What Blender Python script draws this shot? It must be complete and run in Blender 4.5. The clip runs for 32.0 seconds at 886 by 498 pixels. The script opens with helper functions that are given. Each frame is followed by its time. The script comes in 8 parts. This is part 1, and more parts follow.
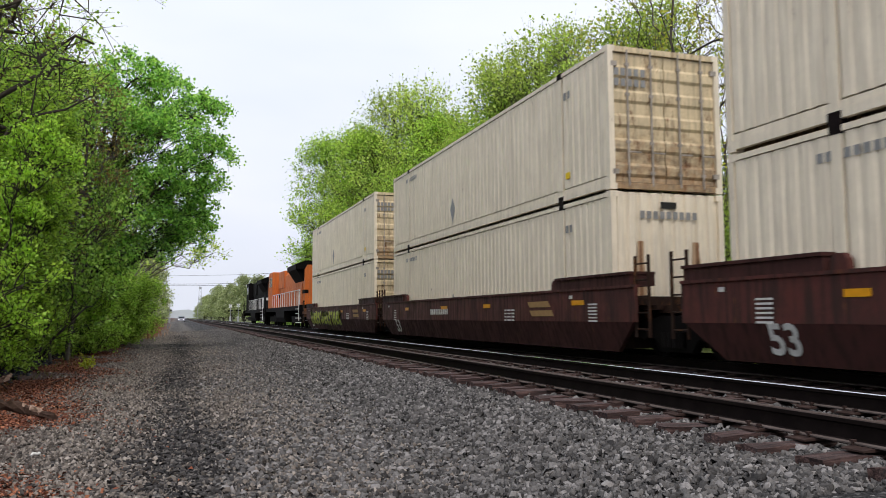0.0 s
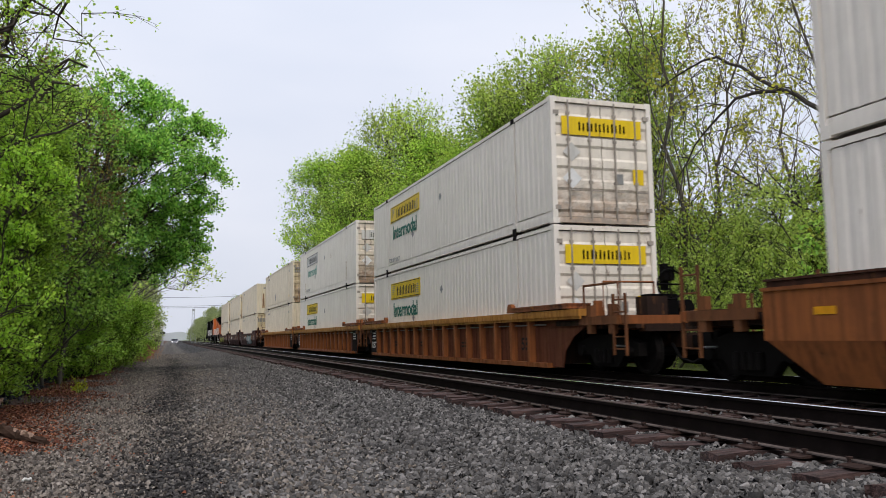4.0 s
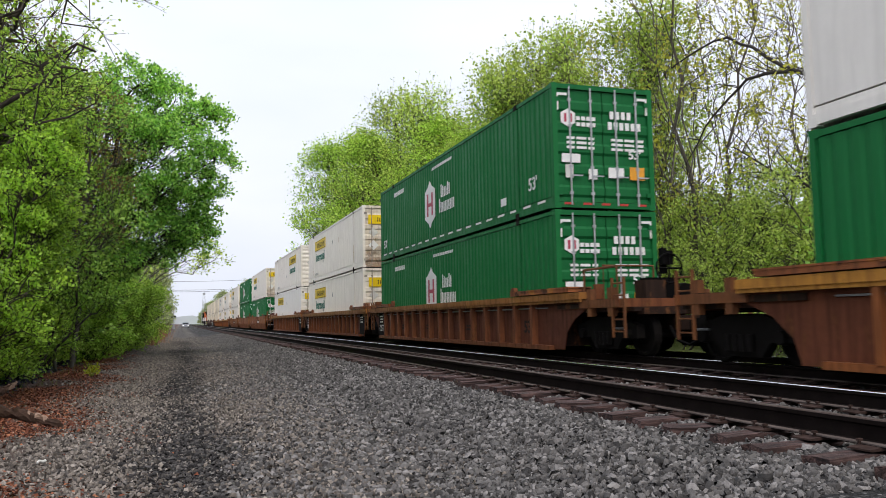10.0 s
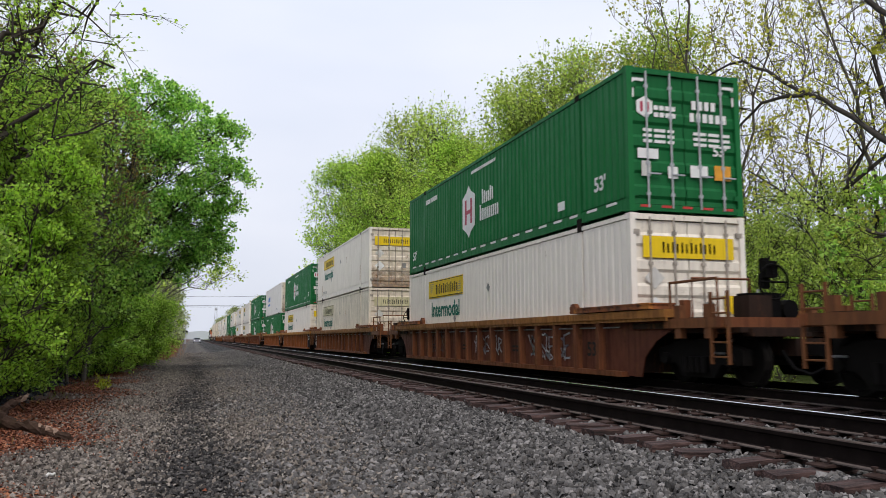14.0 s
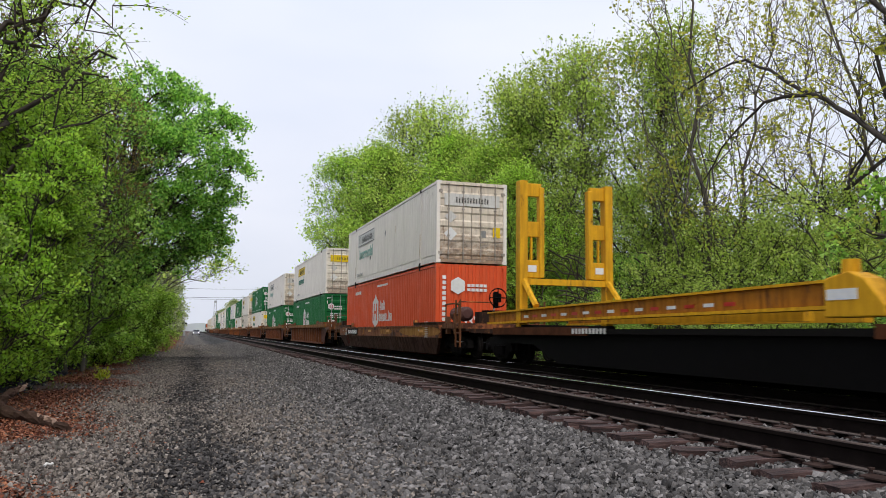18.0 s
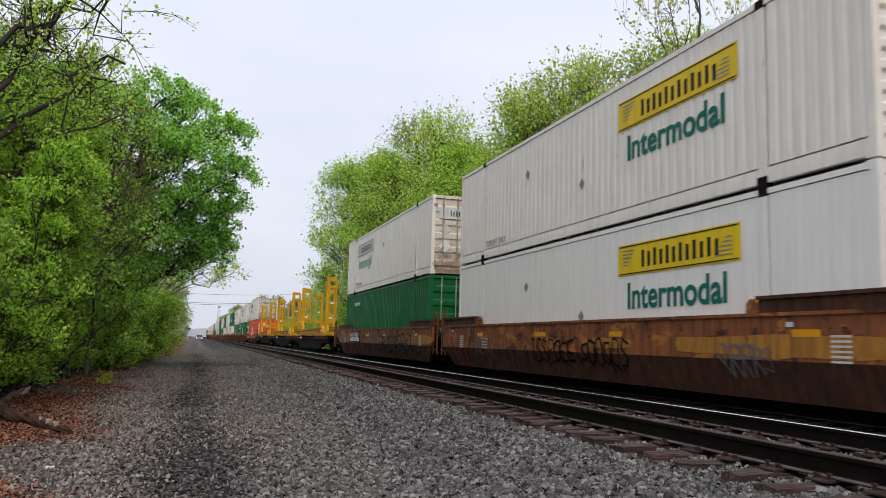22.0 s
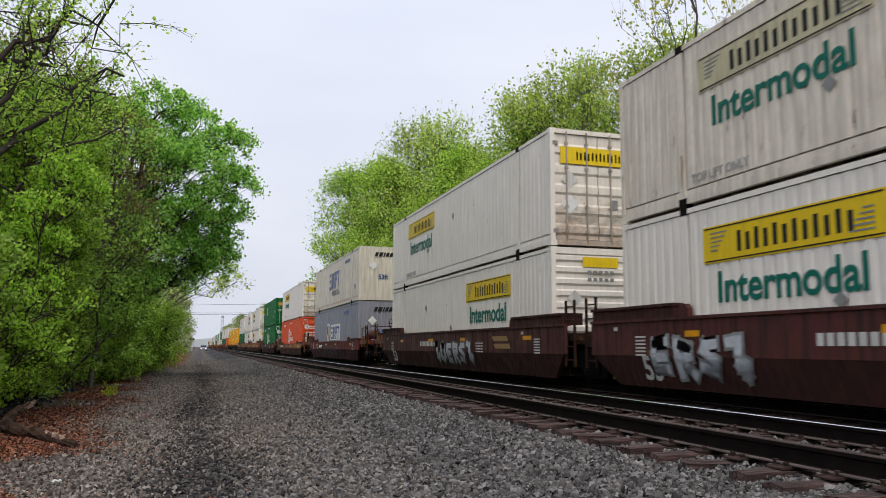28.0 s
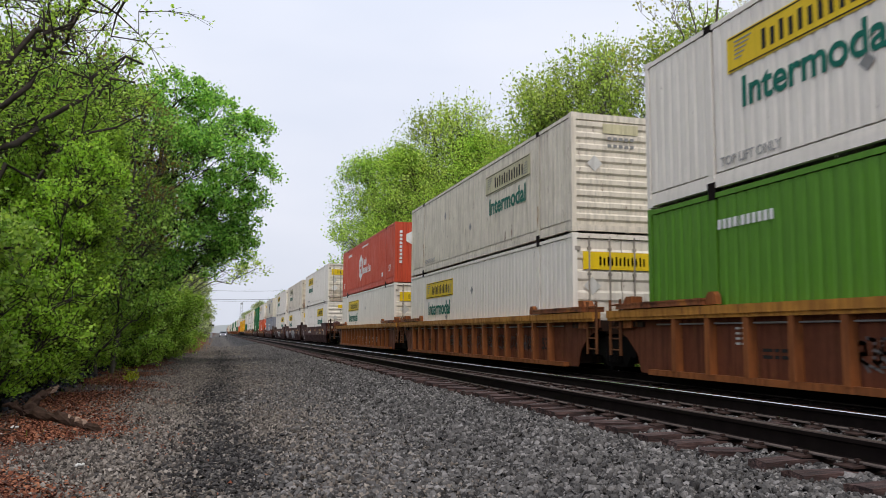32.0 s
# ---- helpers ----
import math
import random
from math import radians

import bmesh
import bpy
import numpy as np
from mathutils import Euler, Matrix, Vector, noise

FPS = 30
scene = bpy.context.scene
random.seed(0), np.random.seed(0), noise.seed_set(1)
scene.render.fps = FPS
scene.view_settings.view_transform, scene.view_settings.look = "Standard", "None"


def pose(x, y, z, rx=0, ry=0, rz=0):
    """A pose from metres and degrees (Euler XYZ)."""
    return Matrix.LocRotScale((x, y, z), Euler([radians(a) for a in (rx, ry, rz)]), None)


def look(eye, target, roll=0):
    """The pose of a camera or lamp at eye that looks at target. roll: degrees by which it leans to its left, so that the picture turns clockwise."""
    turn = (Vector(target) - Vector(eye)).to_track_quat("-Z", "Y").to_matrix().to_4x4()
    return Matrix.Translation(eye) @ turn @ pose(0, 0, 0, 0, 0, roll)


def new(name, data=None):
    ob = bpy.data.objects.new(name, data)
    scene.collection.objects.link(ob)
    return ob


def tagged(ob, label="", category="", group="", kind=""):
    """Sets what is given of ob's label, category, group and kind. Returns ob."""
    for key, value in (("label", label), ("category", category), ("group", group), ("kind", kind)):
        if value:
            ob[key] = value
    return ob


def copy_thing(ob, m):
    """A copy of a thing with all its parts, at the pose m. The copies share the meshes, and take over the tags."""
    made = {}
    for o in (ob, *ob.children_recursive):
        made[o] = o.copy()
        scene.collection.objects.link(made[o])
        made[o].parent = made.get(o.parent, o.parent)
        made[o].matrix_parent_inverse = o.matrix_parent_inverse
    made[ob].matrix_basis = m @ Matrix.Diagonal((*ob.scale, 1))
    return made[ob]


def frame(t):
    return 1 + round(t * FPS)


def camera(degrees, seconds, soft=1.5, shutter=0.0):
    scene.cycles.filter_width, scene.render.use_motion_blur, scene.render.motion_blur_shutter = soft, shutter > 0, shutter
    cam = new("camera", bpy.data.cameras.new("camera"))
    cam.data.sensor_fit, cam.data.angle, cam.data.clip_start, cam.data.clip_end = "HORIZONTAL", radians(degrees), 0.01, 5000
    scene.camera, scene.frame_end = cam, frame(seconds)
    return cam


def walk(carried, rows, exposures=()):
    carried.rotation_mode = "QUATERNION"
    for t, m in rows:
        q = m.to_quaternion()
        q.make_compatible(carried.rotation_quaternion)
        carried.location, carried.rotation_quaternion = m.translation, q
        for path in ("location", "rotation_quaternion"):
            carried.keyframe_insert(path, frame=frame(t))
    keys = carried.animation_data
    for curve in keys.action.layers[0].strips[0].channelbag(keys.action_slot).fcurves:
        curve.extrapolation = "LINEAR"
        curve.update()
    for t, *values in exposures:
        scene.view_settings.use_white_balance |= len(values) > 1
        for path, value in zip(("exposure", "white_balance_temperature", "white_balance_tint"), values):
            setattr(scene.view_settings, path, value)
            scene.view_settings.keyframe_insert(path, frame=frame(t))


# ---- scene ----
LENS, SECONDS = 58.44, 32.0
EYE = Vector((0.0, 0.0, 1.25))
cam = camera(LENS, SECONDS, soft=0.75, shutter=0.1)

# seconds, degrees to the right of the track, degrees up, lean
TURNS = [(0, 18.59, 4.83, -0.33), (0.5, 18.66, 4.94, -0.61), (1, 18.89, 5.09, -0.82), (1.5, 18.97, 5.24, -0.79), (2, 18.57, 5.26, -0.75), (2.5, 18.53, 5.61, -0.80), (3, 18.96, 5.82, -0.95), (3.5, 19.10, 6.07, -0.88), (5.5, 18.63, 6.91, -0.50), (6, 18.48, 7.25, -0.52), (6.5, 18.12, 7.41, -0.43), (7, 17.74, 7.51, -0.42), (7.5, 17.36, 7.59, -0.36), (8, 17.38, 7.58, -0.59), (8.5, 17.82, 7.50, -0.63), (9, 18.11, 6.71, -0.72), (9.5, 18.17, 4.99, -0.90), (10, 18.37, 5.06, -0.97), (10.5, 18.20, 5.00, -0.93), (11, 18.18, 4.96, -0.86), (11.5, 18.39, 5.18, -0.90), (12, 18.60, 5.58, -0.73), (12.5, 18.69, 6.04, -0.48), (13, 18.54, 6.42, -0.30), (13.5, 18.01, 6.90, -0.08), (14, 17.50, 6.45, -0.03), (14.5, 17.11, 6.09, 0.10), (16.5, 17.09, 5.70, 0.89), (17, 17.24, 5.68, 1.10), (17.5, 17.48, 5.87, 0.84), (18, 17.49, 6.11, 0.72), (18.5, 17.39, 6.24, 0.79), (19, 17.31, 6.45, 0.67), (19.5, 17.28, 6.67, 0.81), (20, 17.17, 6.61, 0.92), (20.5, 17.10, 6.70, 1.03), (21, 17.07, 6.75, 1.17), (21.5, 17.24, 6.69, 1.34), (22, 17.17, 6.73, 1.54), (22.5, 16.93, 6.17, 1.55), (23, 16.89, 6.07, 1.09), (23.5, 17.40, 6.21, 0.83), (24, 17.78, 6.46, 0.77), (24.5, 18.24, 6.56, 0.73), (25, 18.64, 6.70, 0.67), (25.5, 18.74, 7.05, 0.63), (26, 18.72, 7.49, 0.50), (26.5, 18.37, 7.73, 0.37), (28.5, 16.68, 6.91, 0.13), (29, 16.57, 6.83, -0.13), (29.5, 16.59, 6.49, -0.02), (30, 16.40, 6.43, 0.32), (30.5, 16.45, 6.43, 0.39), (31, 16.04, 6.57, 0.45), (31.5, 15.89, 6.35, 0.45), (32, 15.74, 6.14, 0.45)]


def aimed(right, up, lean):
    a, b = radians(right), radians(up)
    way = Vector((math.sin(a) * math.cos(b), math.cos(a) * math.cos(b), math.sin(b)))
    return look(EYE, EYE + way * 10, lean)


# the camera's own brightness drifts a little
walk(cam, [(t, aimed(a, b, c)) for t, a, b, c in TURNS], [(0, 0.24, 6500, 13), (1, 0.16, 6500, 13), (2, 0.10, 6500, 13), (3, 0.04, 6500, 13), (6, 0.06, 6500, 13), (7, 0.10, 6500, 13), (8, -0.06, 6500, 13), (9, -0.06, 6500, 13), (10, 0.32, 6500, 13), (11, 0.28, 6500, 13), (12, 0.22, 6500, 13), (13, 0.15, 6500, 13), (14, 0.12, 6500, 13), (17, 0.26, 6500, 13), (18, 0.14, 6500, 13), (19, 0.12, 6500, 13), (20, 0.10, 6500, 13), (21, 0.20, 6500, 13), (22, 0.09, 6500, 13), (23, 0.05, 6500, 13), (24, 0.12, 6500, 13), (25, 0.12, 6500, 13), (26, 0.10, 6500, 13), (29, 0.02, 6500, 13), (30, 0.0, 6500, 13), (32, 0.08, 6500, 13)])

# ---- world and light: an overcast spring day ----
world = bpy.data.worlds.new("overcast_sky")
scene.world = world
world.use_nodes = True
wn, wl = world.node_tree.nodes, world.node_tree.links
wn.clear()
w_out, w_bg = wn.new("ShaderNodeOutputWorld"), wn.new("ShaderNodeBackground")
w_sky = wn.new("ShaderNodeTexSky")
w_sky.sky_type, w_sky.sun_disc = "NISHITA", False
w_sky.sun_elevation, w_sky.sun_rotation = radians(52), radians(200)
w_sky.air_density, w_sky.dust_density = 1.0, 4.0
w_scale = wn.new("ShaderNodeMixRGB")
w_scale.blend_type, w_scale.inputs[0].default_value, w_scale.inputs[2].default_value = "MULTIPLY", 1.0, (0.10, 0.10, 0.10, 1)
w_co, w_map, w_noise, w_ramp = wn.new("ShaderNodeTexCoord"), wn.new("ShaderNodeMapping"), wn.new("ShaderNodeTexNoise"), wn.new("ShaderNodeValToRGB")
w_map.inputs["Scale"].default_value = (1.0, 1.0, 3.0)
w_noise.inputs["Scale"].default_value, w_noise.inputs["Detail"].default_value = 1.6, 4.0
w_ramp.color_ramp.elements[0].position, w_ramp.color_ramp.elements[0].color = 0.30, (0.65, 0.72, 0.84, 1)
w_ramp.color_ramp.elements[1].position, w_ramp.color_ramp.elements[1].color = 0.72, (0.81, 0.85, 0.93, 1)
w_mix = wn.new("ShaderNodeMixRGB")
w_mix.inputs[0].default_value = 0.90
wl.new(w_sky.outputs[0], w_scale.inputs[1])
wl.new(w_co.outputs["Generated"], w_map.inputs[0])
wl.new(w_map.outputs[0], w_noise.inputs["Vector"])
wl.new(w_noise.outputs[0], w_ramp.inputs[0])
wl.new(w_scale.outputs[0], w_mix.inputs[1])
wl.new(w_ramp.outputs[0], w_mix.inputs[2])
# cloud is brighter overhead than at the horizon
w_xyz, w_high, w_dim = wn.new("ShaderNodeSeparateXYZ"), wn.new("ShaderNodeMapRange"), wn.new("ShaderNodeMixRGB")
w_high.inputs["From Min"].default_value, w_high.inputs["From Max"].default_value = 0.0, 0.75
w_high.inputs["To Min"].default_value, w_high.inputs["To Max"].default_value = 0.84, 1.16
w_dim.blend_type, w_dim.inputs[0].default_value = "MULTIPLY", 1.0
wl.new(w_co.outputs["Generated"], w_xyz.inputs[0])
wl.new(w_xyz.outputs[2], w_high.inputs["Value"])
wl.new(w_mix.outputs[0], w_dim.inputs[1])
wl.new(w_high.outputs[0], w_dim.inputs[2])
wl.new(w_dim.outputs[0], w_bg.inputs[0])
w_bg.inputs[1].default_value = 1.12
wl.new(w_bg.outputs[0], w_out.inputs[0])

sun_data = bpy.data.lights.new("sun", "SUN")
sun_data.energy, sun_data.angle, sun_data.color = 1.5, radians(25), (1.0, 0.93, 0.83)
sun = new("sun", sun_data)
sun.matrix_world = look((0, 0, 50), (7, 36, 0))


# ---- materials ----
def node_mat(name):
    m = bpy.data.materials.new(name)
    m.use_nodes = True
    n, l = m.node_tree.nodes, m.node_tree.links
    return m, n, l, n["Principled BSDF"]


def ramp(n, stops):
    r = n.new("ShaderNodeValToRGB")
    e = r.color_ramp.elements
    while len(e) < len(stops):
        e.new(0.5)
    for el, (p, c) in zip(e, stops):
        el.position, el.color = p, (*c, 1) if len(c) == 3 else c
    return r


def coords(n, l, scale=(1, 1, 1), spread=0.0):
    """Object coordinates, shifted per object by its random number times spread."""
    co, mp = n.new("ShaderNodeTexCoord"), n.new("ShaderNodeMapping")
    mp.inputs["Scale"].default_value = scale
    l.new(co.outputs["Object"], mp.inputs[0])
    if spread:
        oi, mul = n.new("ShaderNodeObjectInfo"), n.new("ShaderNodeMath")
        mul.operation, mul.inputs[1].default_value = "MULTIPLY", spread
        l.new(oi.outputs["Random"], mul.inputs[0])
        l.new(mul.outputs[0], mp.inputs["Location"])
    return mp.outputs[0]


def tex_noise(n, l, vec, scale, detail=4.0, rough=0.6):
    t = n.new("ShaderNodeTexNoise")
    t.inputs["Scale"].default_value, t.inputs["Detail"].default_value, t.inputs["Roughness"].default_value = scale, detail, rough
    l.new(vec, t.inputs["Vector"])
    return t.outputs["Fac"]


def mixed(n, l, fac, a, b, mode="MIX"):
    m = n.new("ShaderNodeMixRGB")
    m.blend_type = mode
    for i, v in ((0, fac), (1, a), (2, b)):
        if isinstance(v, (int, float)):
            m.inputs[i].default_value = v
        elif isinstance(v, tuple):
            m.inputs[i].default_value = (*v, 1)
        else:
            l.new(v, m.inputs[i])
    return m.outputs[0]


def bumped(n, l, b, height, strength, distance):
    bp = n.new("ShaderNodeBump")
    bp.inputs["Strength"].default_value, bp.inputs["Distance"].default_value = strength, distance
    l.new(height, bp.inputs["Height"])
    l.new(bp.outputs[0], b.inputs["Normal"])


RUST = (0.13, 0.045, 0.018)


def paint(name, color, dirt=0.35, rust=0.0, rough=0.55, metal=0.0, grime=(0.10, 0.085, 0.07), spread=40.0, spec=0.25, low=0.0, patches=()):
    """Weathered paint: vertical streaks of grime, blotches, and rust patches."""
    m, n, l, b = node_mat(name)
    v = coords(n, l, (1, 1, 1), spread)
    vs = coords(n, l, (6.0, 6.0, 0.45), spread)
    streak = ramp(n, [(0.46, (0, 0, 0)), (0.64, (1, 1, 1))])
    l.new(tex_noise(n, l, vs, 1.6, 5), streak.inputs[0])
    blotch = ramp(n, [(0.42, (0, 0, 0)), (0.63, (1, 1, 1))])
    l.new(tex_noise(n, l, v, 1.4, 9, 0.78), blotch.inputs[0])
    both = mixed(n, l, 0.6, streak.outputs[0], blotch.outputs[0], "SCREEN")
    f = n.new("ShaderNodeMath")
    f.operation, f.inputs[1].default_value = "MULTIPLY", dirt
    l.new(both, f.inputs[0])
    col = mixed(n, l, f.outputs[0], color, grime)
    if rust:
        vr = coords(n, l, (2.4, 2.4, 0.6), spread)
        rr = ramp(n, [(0.66 - 0.2 * rust, (0, 0, 0)), (0.75 - 0.18 * rust, (1, 1, 1))])
        l.new(tex_noise(n, l, vr, 2.3, 8, 0.72), rr.inputs[0])
        tone = ramp(n, [(0.3, (0.06, 0.022, 0.012)), (0.7, (0.20, 0.085, 0.03))])
        l.new(tex_noise(n, l, v, 9.0, 4), tone.inputs[0])
        col = mixed(n, l, rr.outputs[0], col, tone.outputs[0])
    if low:
        # rust and road dirt that has crept up from the bottom of the doors
        co, xyz = n.new("ShaderNodeTexCoord"), n.new("ShaderNodeSeparateXYZ")
        l.new(co.outputs["Object"], xyz.inputs[0])
        up = n.new("ShaderNodeMapRange")
        up.inputs["From Min"].default_value, up.inputs["From Max"].default_value = 1.5, 0.1
        up.inputs["To Min"].default_value, up.inputs["To Max"].default_value = 0.0, 0.42
        l.new(xyz.outputs[2], up.inputs["Value"])
        sm = n.new("ShaderNodeMath")
        l.new(tex_noise(n, l, coords(n, l, (3.0, 3.0, 5.0), spread), 1.3, 8, 0.72), sm.inputs[0])
        l.new(up.outputs[0], sm.inputs[1])
        lr = ramp(n, [(0.56, (0, 0, 0)), (0.88, (low, low, low))])
        l.new(sm.outputs[0], lr.inputs[0])
        warm = ramp(n, [(0.38, (0.06, 0.025, 0.014)), (0.62, (0.30, 0.155, 0.065))])
        l.new(tex_noise(n, l, v, 5.0, 5, 0.7), warm.inputs[0])
        col = mixed(n, l, lr.outputs[0], col, warm.outputs[0])
    for k, (tone_p, lo) in enumerate(patches):
        # hard-edged remains of other coats
        vp = coords(n, l, (1.0, 0.75 + 0.2 * k, 1.3), spread + 7.0 * k)
        pr = ramp(n, [(lo, (0, 0, 0)), (lo + 0.03, (0.85, 0.85, 0.85))])
        l.new(tex_noise(n, l, vp, 1.7, 5, 0.68), pr.inputs[0])
        col = mixed(n, l, pr.outputs[0], col, tone_p)
    b.inputs["Specular IOR Level"].default_value = spec
    l.new(col, b.inputs["Base Color"])
    fine = tex_noise(n, l, v, 30.0, 3)
    rg = n.new("ShaderNodeMapRange")
    rg.inputs["To Min"].default_value, rg.inputs["To Max"].default_value = rough - 0.12, rough + 0.2
    l.new(both, rg.inputs["Value"])
    l.new(rg.outputs[0], b.inputs["Roughness"])
    b.inputs["Metallic"].default_value = metal
    bumped(n, l, b, fine, 0.12, 0.01)
    return m


def plain(name, color, rough=0.6, metal=0.0, vary=0.25, scale=8.0, spread=20.0):
    m, n, l, b = node_mat(name)
    v = coords(n, l, (1, 1, 1), spread)
    dark = tuple(c * (1 - vary) for c in color)
    r = ramp(n, [(0.3, dark), (0.7, color)])
    l.new(tex_noise(n, l, v, scale, 5), r.inputs[0])
    l.new(r.outputs[0], b.inputs["Base Color"])
    b.inputs["Roughness"].default_value, b.inputs["Metallic"].default_value = rough, metal
    if max(color) < 0.2 and rough > 0.3:
        b.inputs["Specular IOR Level"].default_value = 0.06
    bumped(n, l, b, tex_noise(n, l, v, scale * 4, 3), 0.15, 0.01)
    return m


def islands(name, stops, rough=0.9, bump=60.0):
    """A colour for each loose piece of a mesh, with grain."""
    m, n, l, b = node_mat(name)
    g = n.new("ShaderNodeNewGeometry")
    r = ramp(n, stops)
    l.new(g.outputs["Random Per Island"], r.inputs[0])
    v = coords(n, l)
    grain = ramp(n, [(0.3, (0.7, 0.7, 0.7)), (0.7, (1.15, 1.15, 1.15))])
    l.new(tex_noise(n, l, v, bump, 3), grain.inputs[0])
    l.new(mixed(n, l, 1.0, r.outputs[0], grain.outputs[0], "MULTIPLY"), b.inputs["Base Color"])
    b.inputs["Roughness"].default_value, b.inputs["Specular IOR Level"].default_value = rough, 0.2
    bumped(n, l, b, tex_noise(n, l, v, bump, 3), 0.4, 0.01)
    return m


def leaf_mat(name, stops, through_light=0.38):
    m, n, l, b = node_mat(name)
    g, oi = n.new("ShaderNodeNewGeometry"), n.new("ShaderNodeObjectInfo")
    r = ramp(n, stops)
    l.new(g.outputs["Random Per Island"], r.inputs[0])
    hsv, mr = n.new("ShaderNodeHueSaturation"), n.new("ShaderNodeMapRange")
    mr.inputs["To Min"].default_value, mr.inputs["To Max"].default_value = 0.8, 1.2
    l.new(oi.outputs["Random"], mr.inputs["Value"])
    l.new(mr.outputs[0], hsv.inputs["Value"])
    l.new(r.outputs[0], hsv.inputs["Color"])
    l.new(hsv.outputs[0], b.inputs["Base Color"])
    b.inputs["Roughness"].default_value, b.inputs["Specular IOR Level"].default_value = 0.6, 0.25
    tr, mx = n.new("ShaderNodeBsdfTranslucent"), n.new("ShaderNodeMixShader")
    l.new(mixed(n, l, 1.0, hsv.outputs[0], (1.5, 1.45, 0.7), "MULTIPLY"), tr.inputs[0])
    mx.inputs[0].default_value = through_light
    l.new(b.outputs[0], mx.inputs[1])
    l.new(tr.outputs[0], mx.inputs[2])
    l.new(mx.outputs[0], n["Material Output"].inputs[0])
    return m


